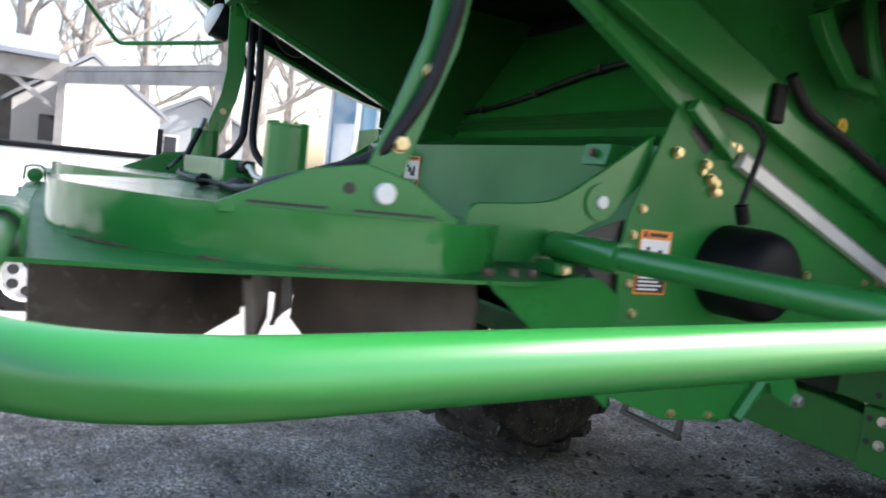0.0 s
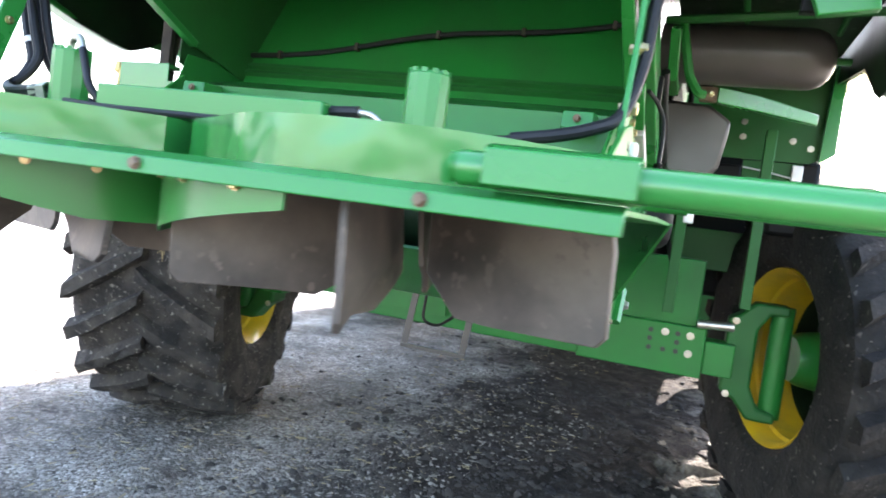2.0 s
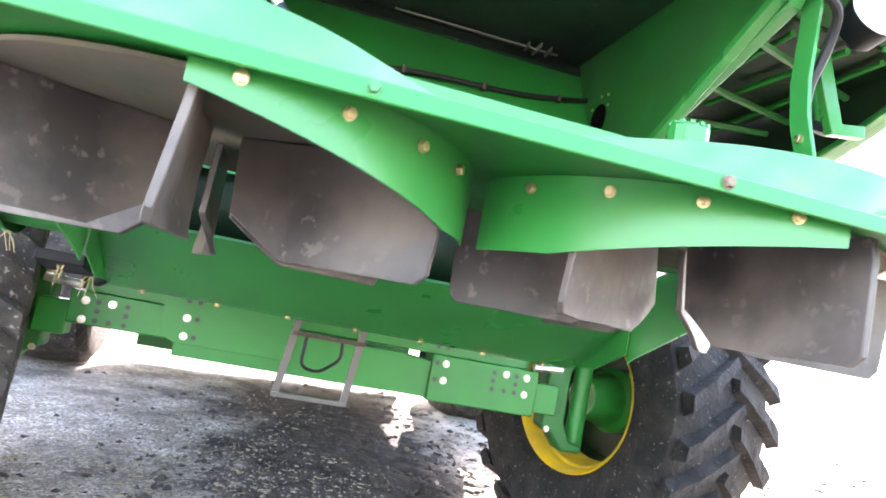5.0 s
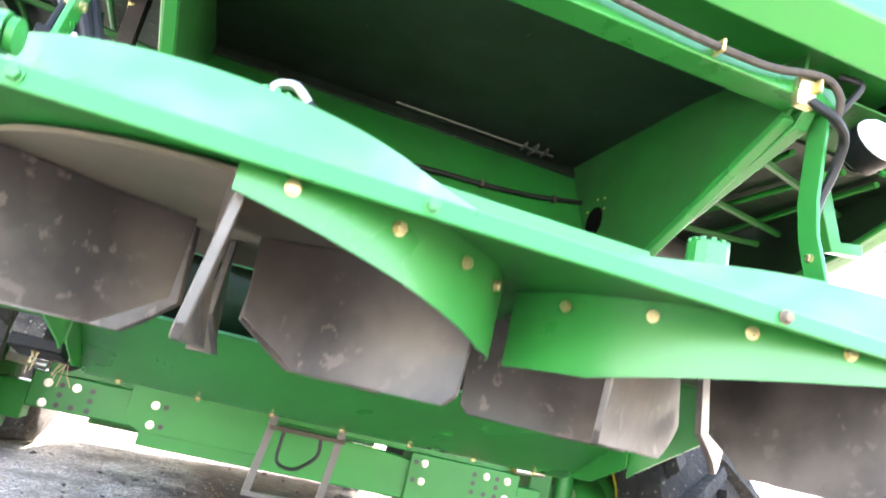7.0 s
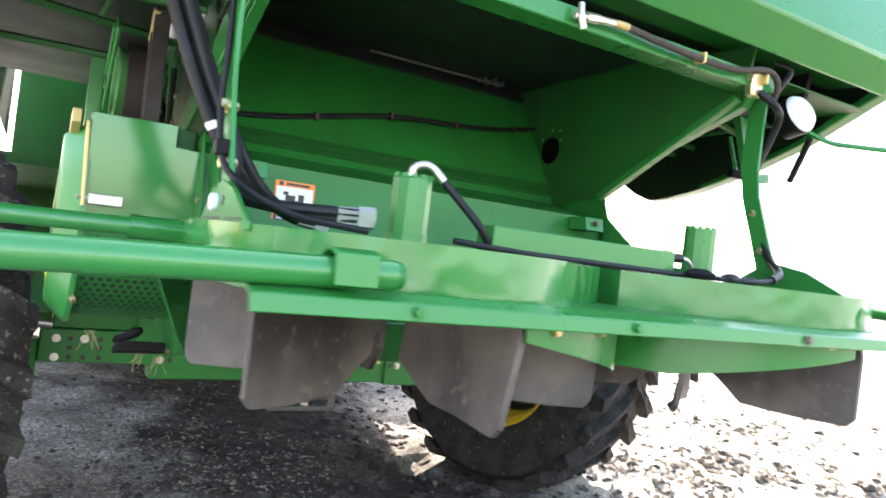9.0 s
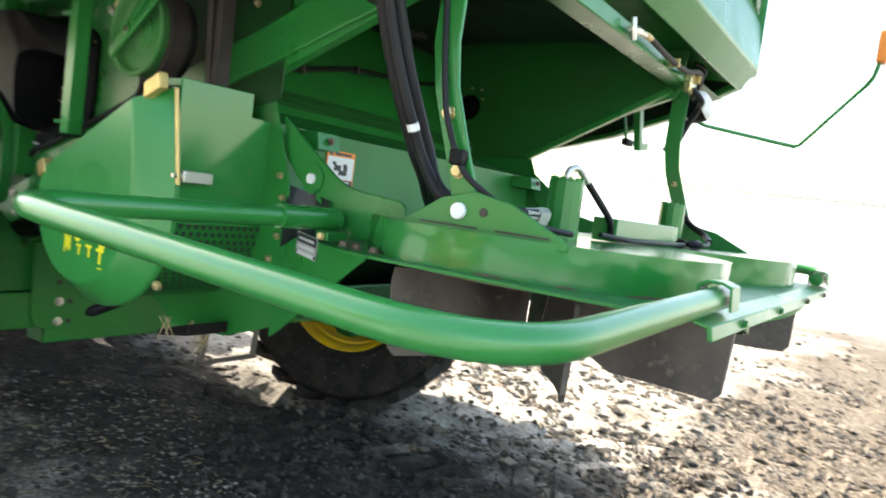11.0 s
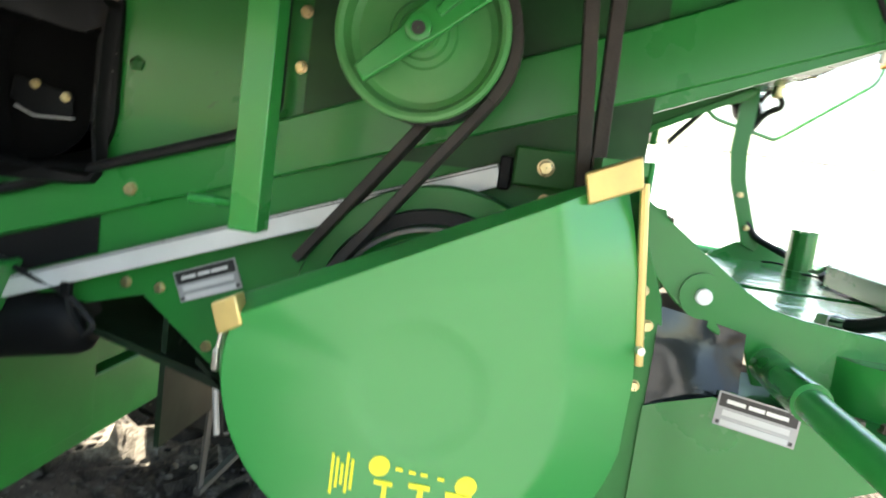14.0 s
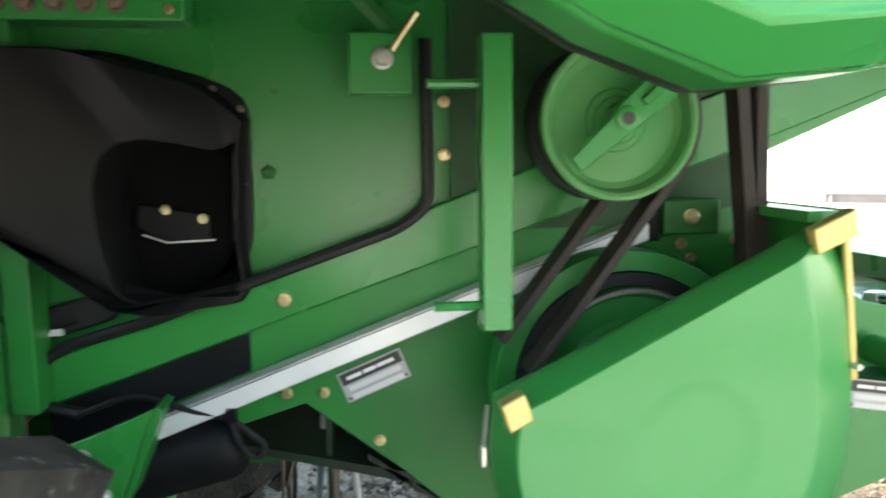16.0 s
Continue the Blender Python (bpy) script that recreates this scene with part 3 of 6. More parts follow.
    # Added dark fill: stops daylight showing through the chopper.
    part("chopper_drum", lathe([(0.001, -0.70), (0.20, -0.70), (0.20, 0.70), (0.001, 0.70)], 28, pose(0, 0.88, 1.27, 0, 90, 0)), GRIME_SHADE, combine, "added near-black drum that closes the chopper's inside")
    part("chopper_bulkhead", box((-0.70, 1.36, 1.0), (0.70, 1.37, 1.66)), GRIME_SHADE, combine, "added near-black wall that closes the chopper's inside")
    part("chopper_front_panel", prism("x", [(1.14, 1.10), (1.60, 1.22), (1.60, 1.23), (1.14, 1.12)], -0.713, 0.713), GRIME_SHADE, combine, "floor sheet ahead of the chopper, blackened for shade")
    # cable across the sloping wall, with clips
    a, b = Vector((-0.70, 0.975, 1.708)), Vector((0.70, 1.115, 1.925))
    pts = [a.lerp(b, t) + Vector((0, -0.006, -0.012 * math.sin(math.pi * t * 3))) for t in (i / 24 for i in range(25))]
    cable = part("wall_cable", tube(pts, 0.0095, 8), RUBBER, combine, "black cable clipped across the hood's inner wall")
    for i in (2, 7, 12, 17, 22):
        p = pts[i]
        part("cable_clip", box((p.x - 0.006, p.y - 0.013, p.z - 0.013), (p.x + 0.006, p.y + 0.012, p.z + 0.013)), BROWN_HOSE, cable)
    latch = part("wall_latch_rod", tube([(-0.055, 1.175, 2.088), (0.577, 1.175, 2.088)], 0.005, 8), DULL_STEEL, combine, "thin steel latch rod under the hood's roof")
    for x, l in ((0.455, 0.06), (0.495, 0.09), (0.540, 0.07)):
        part("rod_clip", box((x - 0.003, 1.175 - l / 2, 2.080), (x + 0.003, 1.175 + l / 2, 2.099)), DULL_STEEL, latch)


build_chopper()


def build_hood():
    for s in (-1, 1):
        up = 0.0 if s > 0 else 0.045
        pts = [(0.655, 1.625 + up), (0.12, 1.905 - 0.4 * up), (0.07, 1.96), (0.03, 2.30), (0.30, 2.75), (2.6, 2.75), (2.6, 1.50), (1.75, 1.26), (1.4, 1.45), (0.95, 1.60)]
        # Inner skin is darker than the outer one to hold the hood's shade.
        side = part("hood_side_panel", prism("x", pts, s * 0.700, s * 0.705), DARK_GREEN, combine, "inner skin of the straw hood's side, darker green for shade")
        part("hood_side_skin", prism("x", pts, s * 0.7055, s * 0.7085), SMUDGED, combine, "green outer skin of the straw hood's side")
        nrm = Vector((0, 0.28, 0.535)).normalized()
        a, b = Vector((0, 0.66, 1.615 + up)), Vector((0, 0.10, 1.908 - 0.3 * up))
        P = [a, b, b + nrm * 0.022, a + nrm * 0.022]
        part("hood_edge_flange", prism("x", [(p.y, p.z) for p in P], s * 0.692, s * 0.722), GREEN, side, "folded green flange along the hood's lower edge", bevel=0.002)
        rail = [(1.85, 1.275), (0.66, 1.685), (0.10, 1.895), (0.06, 1.965), (0.30, 1.945), (0.66, 1.795), (1.85, 1.345)]
        part("hood_rail", prism("x", rail, s * (0.724 if s > 0 else 0.712), s * (0.762 if s > 0 else 0.732)), GREEN, combine, "long sloping green frame rail of the hood", bevel=0.004)
        d = 0.02 if s > 0 else 0.0
        far = 1.675 if s > 0 else 1.625
        strut = [(far, 1.540 - d - 0.3741 * (far - 0.825)), (0.825, 1.540 - d), (0.837, 1.573 - d), (far + 0.012, 1.573 - d - 0.3741 * (far - 0.825))]
        xo = 0.745 if s > 0 else 0.762
        bar = part("silver_strut", prism("x", strut, s * 0.722, s * xo), ALU, combine, "bare aluminium bar along the chopper's side", bevel=0.002)
        for k, w in ((0.86, 0.030), (0.97, 0.022)):
            e = [(strut[i][0] + (strut[j][0] - strut[i][0]) * q, strut[i][1] + (strut[j][1] - strut[i][1]) * q) for i, j, q in ((0, 3, k - w), (1, 2, k - w), (1, 2, k + w), (0, 3, k + w))]
            part("bar_groove", prism("x", e, s * (xo - 0.0001), s * (xo + 0.0006)), BLACK, bar, smooth=0)
    # Flat black plate fills the dark strip between rail and bar.
    part("dark_backing", prism("x", [(1.485, 1.335), (1.485, 1.398), (1.80, 1.290), (1.80, 1.215)], -0.7235, -0.7212), PLASTIC, combine, "black plate behind the aluminium bar", bevel=0.001)
    be = part("bar_end_bracket", box((-0.770, 0.715, 1.545), (-0.722, 0.812, 1.603)), DARK_GREEN, combine, "dark green bracket at the end of the aluminium bar", bevel=0.004)
    bolt((-0.770, 0.765, 1.575), (-1, 0, 0), be, BOLT, 1.3)
    part("bar_clip", box((-0.765, 0.815, 1.535), (-0.72, 0.833, 1.585)), PLASTIC, be, bevel=0.003)
    part("hood_cross_bar", prism("x", [(0.04, 1.935), (0.12, 1.935), (0.12, 1.985), (0.04, 1.985)], -0.80, 0.80), GREEN, combine, "green box bar across the hood's rear edge", bevel=0.004)
    part("hood_cross_bar", prism("x", [(0.20, 2.02), (0.25, 2.02), (0.25, 2.06), (0.20, 2.06)], -0.70, 0.70), GREEN_OLD, combine, "green box bar inside the hood", bevel=0.004)
    prof = [(-0.005, 2.025), (-0.075, 2.115), (-0.06, 2.30), (0.10, 2.62), (0.42, 2.95), (0.44, 2.93), (0.13, 2.60), (-0.035, 2.29), (-0.05, 2.14), (0.01, 2.06)]
    panel = part("rear_hood_panel", prism("x", prof, -1.27, 1.27), GREEN, combine, "large glossy green rear hood panel", bevel=0.008)
    part("panel_inner_sheet", prism("x", [(0.17, 2.082), (0.17, 2.072), (0.50, 2.10), (1.3, 2.10), (1.3, 2.11), (0.50, 2.11)], -1.24, 1.24), SHADED_WALL, panel, "dusty roof of the straw hood, darkened for shade")
    part("panel_inner_edge", prism("x", [(0.02, 2.07), (0.03, 2.06), (0.169, 2.072), (0.169, 2.082)], -1.24, 1.24), GREEN_OLD, panel)
    cp = part("hose_coupling", tube([(-0.015, 0.02, 1.953), (0.02, 0.018, 1.958), (0.021, 0.018, 1.958), (0.06, 0.016, 1.962), (0.061, 0.016, 1.962), (0.112, 0.014, 1.965)], [0.008, 0.008, 0.0125, 0.0125, 0.0095, 0.0095], 6), ZINC, combine, "pale zinc hose coupling on the hood's rear bar")
    part("coupling_elbow", tube(rounded([(0.0, 0.015, 1.985), (0.0, 0.012, 1.955), (0.012, 0.012, 1.925)], 0.01, 3), 0.009, 8), ZINC, cp)
    part("coupling_sleeve", tube([(0.112, 0.014, 1.965), (0.155, 0.014, 1.966)], 0.0105, 10), GOLD, cp, "brass-coloured hose sleeve")
    hose = [(0.155, 0.014, 1.966), (0.285, 0.014, 1.957), (0.434, 0.014, 1.952), (0.574, 0.014, 1.955), (0.68, 0.012, 1.982), (0.735, 0.012, 1.985), (0.776, 0.02, 1.955), (0.79, 0.05, 1.90)]
    rh = part("rear_hood_hose", tube(rounded(hose, 0.06, 5), 0.0095, 10), BROWN_HOSE, combine, "brown braided hose along the hood's rear bar")
    for x in (0.434, 0.70):
        part("hose_clip", box((x - 0.004, 0.002, 1.942), (x + 0.004, 0.04, 1.972)), GOLD, rh, bevel=0.002)
    # Near-black sheets deepen the shade high on the hood's sides.
    for s in (-1, 1):
        part("hood_shade_sheet", prism("x", [(0.30, 2.16), (1.26, 2.16), (1.60, 2.60), (0.40, 2.74), (0.06, 2.30)], s * 0.693, s * 0.697), GRIME_SHADE, combine, "near-black upper sheet that deepens the hood's shade")
    for s in (-1, 1):
        pts = [(1.06, 1.712), (0.97, 1.720), (0.80, 1.750), (0.55, 1.812), (0.30, 1.90), (0.0, 2.055), (-0.05, 2.2), (0.40, 2.95), (5.5, 3.3), (5.5, 1.9), (2.2, 1.95), (1.35, 1.86), (1.15, 1.745)]
        bm = prism("x", pts, s * 1.36, s * 1.385)
        for v in bm.verts:
            k = max(0.0, min(1.0, (v.co.y - 0.15) / 0.8))
            outer = abs(v.co.x) > 1.37
            v.co.x += s * (0.087 if outer else 0.075) * k
            if outer and v.co.z < 2.06:
                v.co.z += 0.030
        bmesh.ops.triangulate(bm, faces=[f for f in bm.faces if len(f.verts) > 4])
        sp = part("body_side_panel", bm, GREEN, combine, "large glossy green outer side panel of the body", bevel=0.012, smooth=50)
        # Sheet darkens the side panel's inside in place of shade.
        part("panel_shade", prism("x", pts, s * 1.353, s * 1.358), GRIME_SHADE, sp, "near-black sheet for the shade inside the side panel")
        P2 = [(1.06, 1.712), (0.97, 1.720), (0.80, 1.750), (0.55, 1.812), (0.30, 1.90), (0.0, 2.055), (0.03, 2.075), (0.31, 1.92), (0.56, 1.832), (0.81, 1.770), (0.97, 1.740), (1.06, 1.732), (1.14, 1.765), (1.34, 1.88), (2.2, 1.97), (2.2, 1.95), (1.35, 1.86), (1.15, 1.745)]
        bm = prism("x", P2, s * 1.30, s * 1.362)
        for v in bm.verts:
            v.co.x += s * 0.068 * max(0.0, min(1.0, (v.co.y - 0.15) / 0.8))
        part("panel_lower_lip", bm, GREEN, sp, bevel=0.006)
        pc = [(s * 1.385, 0.03), (s * 1.37, -0.01), (s * 1.33, -0.055), (s * 1.265, -0.07), (s * 1.265, -0.04), (s * 1.30, -0.03), (s * 1.35, 0.01), (s * 1.36, 0.03)]
        part("panel_corner", prism("z", pc, 2.10, 2.62), GREEN, sp)
    part("body_roof", prism("x", [(0.42, 2.95), (5.5, 3.3), (5.5, 3.55), (1.6, 3.55)], -1.385, 1.385), GREEN, combine, "green roof and grain tank of the harvester")
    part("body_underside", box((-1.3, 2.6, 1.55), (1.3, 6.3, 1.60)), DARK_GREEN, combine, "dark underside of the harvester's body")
    # Added wall out of view: stops sun and sky from the front.
    part("body_light_stop", box((-1.35, 6.3, 0.25), (1.35, 6.4, 3.2)), DARK_GREEN, combine, "added unseen wall that keeps light out at the body's front")
    # perforated floor and bars of the engine deck beside the hood
    for s in (-1, 1):
        # Deck colour is blackened for the shade on its underside.
        deck = part("engine_deck", box((min(s * 0.77, s * 1.33), 0.30, 1.985), (max(s * 0.77, s * 1.33), 2.6, 1.995)), GRIME_SHADE, combine, "engine deck with round holes, darkened for its shaded underside")
        hm = lathe([(0.001, 0), (0.011, 0), (0.011, 0.001), (0.001, 0.001)], 10)
        me = bpy.data.meshes.new("deck_hole")
        hm.to_mesh(me)
        hm.free()
        for i in range(10):
            for j in range(5):
                h = link("deck_hole", me, BLACK, deck)
                h.location = (s * (0.86 + 0.1 * j), 0.36 + 0.09 * i, 1.9835)
        strip = part("deck_strip", box((min(s * 0.80, s * 1.31), 0.07, 1.996), (max(s * 0.80, s * 1.31), 0.298, 2.001)), DARK_GREEN, deck, "green perforated strip of the deck")
        for i in range(3):
            for j in range(9):
                h = link("deck_hole", me, BLACK, strip)
                h.location = (s * (0.85 + 0.05 * j + 0.025 * (i % 2)), 0.11 + 0.07 * i, 1.9945)
                h.scale = (0.6, 0.6, 1)
        for x0, x1, y1 in ((0.92, 0.98, 1.2), (1.10, 1.06, 0.9), (1.22, 1.26, 1.3)):
            part("deck_tube", tube([(s * x0, 0.32, 1.965), (s * x1, y1, 1.955)], 0.010, 8), GREEN_OLD, deck, "thin green tube under the deck")
        for k, (y0, y1) in enumerate(((0.32, 0.55), (0.62, 0.80), (0.98, 0.90), (1.25, 1.4))):
            part("deck_bar", tube([(s * 0.75, y0, 1.93 - 0.02 * k), (s * 1.32, y1, 1.95 - 0.02 * k)], 0.012, 6), DARK_GREEN, deck)
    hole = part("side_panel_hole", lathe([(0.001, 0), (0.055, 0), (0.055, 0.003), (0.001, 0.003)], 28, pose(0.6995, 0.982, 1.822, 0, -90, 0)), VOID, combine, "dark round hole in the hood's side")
    for y, z in ((0.93, 1.90), (0.98, 1.905), (0.92, 1.86), (1.04, 1.87)):
        bolt((0.6995, y, z), (-1, 0, 0), hole, BOLT, 0.5)


build_hood()


def build_axle():
    beam = part("rear_axle_beam", prism("y", [(-0.60, 0.681), (0.60, 0.681), (0.60, 0.836), (0.35, 0.861), (-0.35, 0.861), (-0.60, 0.836)], 1.875, 1.995), GREEN_OLD, combine, "green rear axle beam with bolt holes", bevel=0.006)
    dm = lathe([(0.001, 0), (0.0105, 0), (0.0105, 0.001), (0.001, 0.001)], 12)
    me = bpy.data.meshes.new("beam_hole")
    dm.to_mesh(me)
    dm.free()
    for s in (-1, 1):
        end = part("axle_end_box", box((min(s * 0.50, s * 1.02), 1.86, 0.671 if s > 0 else 0.746), (max(s * 0.50, s * 1.02), 2.005, 0.881)), GREEN_OLD, combine, "green boxed end of the rear axle with adjusting holes", bevel=0.006)
        for x, z in ((0.565, 0.768), (0.565, 0.843), (0.960, 0.842), (0.960, 0.766), (0.858, 0.843)):
            bolt((s * x, 1.86 if s > 0 or x > 0.68 else 1.851, z), (0, -1, 0), end, BOLT_BIG, 1.0)
        for x, z in ((0.80, 0.843), (0.91, 0.843), (0.80, 0.768), (0.858, 0.768), (0.91, 0.768), (0.525, 0.843), (0.525, 0.768), (0.525, 0.915), (0.57, 0.915), (0.80, 0.806), (0.91, 0.806)):
            h = link("beam_hole", me, BLACK, end)
            h.matrix_basis = pose(s * x, (1.8595 if z < 0.88 else 1.8895) if s > 0 or x > 0.68 else 1.8505, z, 90, 0, 0)
        part("axle_stub", box((min(s * 1.02, s * 1.14), 1.875, 0.691), (max(s * 1.02, s * 1.14), 2.0, 0.831)), GREEN_OLD, end, bevel=0.006)
        part("steering_cylinder", tube([(s * 0.98, 1.84, 0.90), (s * 1.12, 1.84, 0.91)], 0.018, 12), ZINC, end, "bright steel steering cylinder rod")
    part("axle_face_plate", prism("y", [(-0.665, 1.06), (-0.665, 0.80), (-0.645, 0.755), (-0.60, 0.737), (-0.12, 0.737), (-0.12, 1.06)], 1.851, 1.858), GREEN_OLD, combine, "green face plate of the axle frame", bevel=0.001)
    part("frame_cross_member", box((-0.98, 1.89, 0.878), (0.98, 1.985, 1.16)), GREEN_OLD, combine, "green frame cross member above the axle", bevel=0.006)
    bar = part("hanging_frame", prism("y", [(-0.150, 0.95), (-0.122, 0.95), (-0.158, 0.645), (-0.186, 0.645)], 1.508, 1.515), GREY_TANK, combine, "worn grey flat-bar frame hanging below the chopper")
    part("frame_bar", prism("y", [(0.105, 0.95), (0.133, 0.95), (0.103, 0.645), (0.075, 0.645)], 1.508, 1.515), GREY_TANK, bar)
    part("frame_bar", box((-0.186, 1.502, 0.634), (0.103, 1.520, 0.650)), GREY_TANK, bar)
    part("frame_bar", box((-0.150, 1.498, 0.872), (0.133, 1.524, 0.888)), BROWN_HOSE, bar)
    part("frame_bar", box((-0.150, 1.40, 0.94), (0.133, 1.60, 0.955)), DARK_GREEN, bar)
    for x in (-0.12, 0.10):
        part("frame_bar", box((x - 0.015, 1.505, 0.94), (x + 0.015, 1.518, 1.22)), DARK_GREEN, bar)
    part("drain_hose", tube(rounded([(-0.095, 1.505, 0.885), (-0.10, 1.50, 0.76), (-0.03, 1.50, 0.745), (0.05, 1.50, 0.81), (0.04, 1.505, 0.885)], 0.06, 6), 0.0065, 8), RUBBER, combine, "thin black hose looped below the chopper")
    part("front_axle", box((-1.2, 5.5, 0.5), (1.2, 5.9, 1.0)), DARK_GREEN, combine, "dark front axle under the body", bevel=0.02)


build_axle()
WHEEL_R = 0.72


def build_wheels():
    for s in (-1, 1):
        m = (pose(1.585, 2.175, 0.79, 0, 0, 20) @ Matrix.Scale(1.05, 4) if s > 0 else pose(-1.60, 2.0, 0.768, 0, 0, 17) @ Matrix.Scale(1.12, 4)) @ pose(0, 0, 0, 0, 90, 0)
        # local z is the wheel's axle, pointing to the right side; the inner face looks along -s
        hw = 0.34
        prof = [(0.36, -hw * 0.80), (0.40, -hw * 0.93), (0.53, -hw), (0.62, -hw * 0.95), (0.66, -hw * 0.78), (0.675, 0), (0.66, hw * 0.78), (0.62, hw * 0.95), (0.53, hw), (0.40, hw * 0.93), (0.36, hw * 0.80)]
        bm = lathe(prof, 96, m)
        for v in bm.verts:
            v.co += (v.co - m.translation).normalized() * 0.012 * noise.fractal(v.co * 9.0, 1.0, 2.0, 3)
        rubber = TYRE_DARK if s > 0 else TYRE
        tyre = part("rear_wheel", bm, rubber, combine, "black tractor tyre with chevron lugs, darkened for shade" if s > 0 else "muddy black tractor tyre with chevron lugs")
        n = 22
        for side in (-1, 1):
            for k in range(n):
                a = 2 * math.pi * (k + (0.5 if side > 0 else 0)) / n
                bm = bmesh.new()
                rows = []
                for u in (0.0, 0.2, 0.4, 0.6, 0.8, 1.0):
                    z = side * (-0.012 + u * (hw * 0.97))
                    ang = a + u * 0.30
                    r0 = 0.668 - 0.05 * max(0, u - 0.6)
                    r1 = WHEEL_R - 0.035 * max(0, u - 0.55)
                    w = 0.036 + 0.014 * u
                    rows.append([bm.verts.new(m @ Vector((r * math.cos(ang + d / r), r * math.sin(ang + d / r), z))) for r, d in ((r0, -w), (r1, -w * 0.62), (r1, w * 0.62), (r0, w))])
                for A, B in zip(rows, rows[1:]):
                    for q in range(4):
                        bm.faces.new((A[q], A[(q + 1) % 4], B[(q + 1) % 4], B[q]))
                bm.faces.new(rows[0]), bm.faces.new(rows[-1])
                for v in bm.verts:
                    v.co += 0.011 * noise.noise_vector(v.co * 14.0)
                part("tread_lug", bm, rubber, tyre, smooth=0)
        rng = random.Random(31 + s)
        mv, mf = [], []
        for _ in range(1500 if s > 0 else 4500):
            a, u = rng.uniform(0, 6.283), rng.uniform(-1, 1)
            r = 0.672 - 0.03 * abs(u) ** 3 + rng.choice((0.0, 0.0, 0.004, 0.05 * (1 - 0.4 * abs(u))))
            if rng.random() < 0.35:
                r, u = rng.uniform(0.42, 0.63), rng.choice((-1, 1)) * 1.0
            c = m @ Vector((r * math.cos(a), r * math.sin(a), u * hw * 0.985))
            q = 0.0015 + 0.0055 * rng.random() ** 3
            o = len(mv)
            for dx, dy, dz in ((1, 0, -0.6), (-1, 0.2, -0.6), (0, 1, 0.5), (0.1, -1, 0.5), (0.2, 0, 1.0)):
                mv.append((c.x + q * dx * rng.uniform(0.6, 1.3), c.y + q * dy * rng.uniform(0.6, 1.3), c.z + q * dz * rng.uniform(0.6, 1.3)))
            mf += [(o, o + 2, o + 4), (o + 2, o + 1, o + 4), (o + 1, o + 3, o + 4), (o + 3, o, o + 4), (o, o + 1, o + 2), (o + 1, o, o + 3)]
        me = bpy.data.meshes.new("mud_crust")
        me.from_pydata(mv, [], mf)
        tagged(link("mud_crust", me, MUD, tyre), "pale crust of mud and straw stuck to the tyre", kind="stuff")
        i = -s
        rim = [(0.372, i * 0.275), (0.365, i * 0.29), (0.345, i * 0.265), (0.338, i * 0.20), (0.325, i * 0.19), (0.318, i * 0.12), (0.30, i * 0.06)]
        part("rim", lathe(rim, 48, m), YELLOW, tyre, "yellow painted steel wheel rim")
        # Disc is blackened for the shade inside the rim.
        part("rim_disc", lathe([(0.30, i * 0.06), (0.28, -i * 0.02), (0.10, -i * 0.03), (0.001, -i * 0.03)], 40, m), GRIME_SHADE, tyre, "inner disc of the wheel, blackened for the rim's shade")
        part("hub", lathe([(0.001, i * 0.22), (0.09, i * 0.22), (0.11, i * 0.18), (0.13, i * 0.05), (0.16, i * 0.02), (0.16, -i * 0.03)], 28, m), GREEN_OLD, tyre, "green steel wheel hub")
        cx = 1.515 if s > 0 else 1.57
        C = [(1.10, 0.60), (1.16, 0.56), (1.22, 0.47), (1.33, 0.47), (1.33, 0.52), (1.26, 0.535), (1.22, 0.64), (1.22, 0.93), (1.26, 1.015), (1.33, 1.02), (1.33, 1.07), (1.20, 1.07), (1.14, 1.0), (1.10, 0.97)]
        k = part("steering_knuckle", prism("y", [(s * x, z) for x, z in [(x, 0.775 + 0.82 * (z - 0.775)) for x, z in C]], 1.93, 2.05), DARK_GREEN, combine, "cast green steering knuckle", bevel=0.012)
        part("king_pin", tube([(s * 1.31, 2.0, 0.54), (s * 1.31, 2.0, 1.01)], 0.045, 16), GREEN_OLD, k)
        for z in (0.62, 0.93):
            bolt((s * 1.13, 1.93, z), (0, -1, 0), k, BOLT_BIG, 0.9)


build_wheels()


def build_front_wheels():
    for s in (-1, 1):
        m = pose(s * 1.95, 5.75, 0.98, 0, 90, 0)
        prof = [(0.40, -0.30), (0.55, -0.34), (0.82, -0.35), (0.90, -0.30), (0.93, 0), (0.90, 0.30), (0.82, 0.35), (0.55, 0.34), (0.40, 0.30)]
        tyre = part("front_wheel", lathe(prof, 48, m), TYRE, combine, "large muddy black front tyre")
        part("rim", lathe([(0.42, -s * 0.25), (0.38, -s * 0.10), (0.001, -s * 0.08)], 40, m), YELLOW, tyre, "yellow painted steel wheel rim")
        part("rim", lathe([(0.42, s * 0.25), (0.38, s * 0.10), (0.001, s * 0.08)], 40, m), YELLOW, tyre, "yellow painted steel wheel rim")


build_front_wheels()


def inset(pts, d):
    """The polygon drawn in by d towards its middle."""
    c = Vector((sum(p[0] for p in pts) / len(pts), sum(p[1] for p in pts) / len(pts)))
    return [tuple(Vector(p) + (c - Vector(p)).normalized() * d) for p in pts]


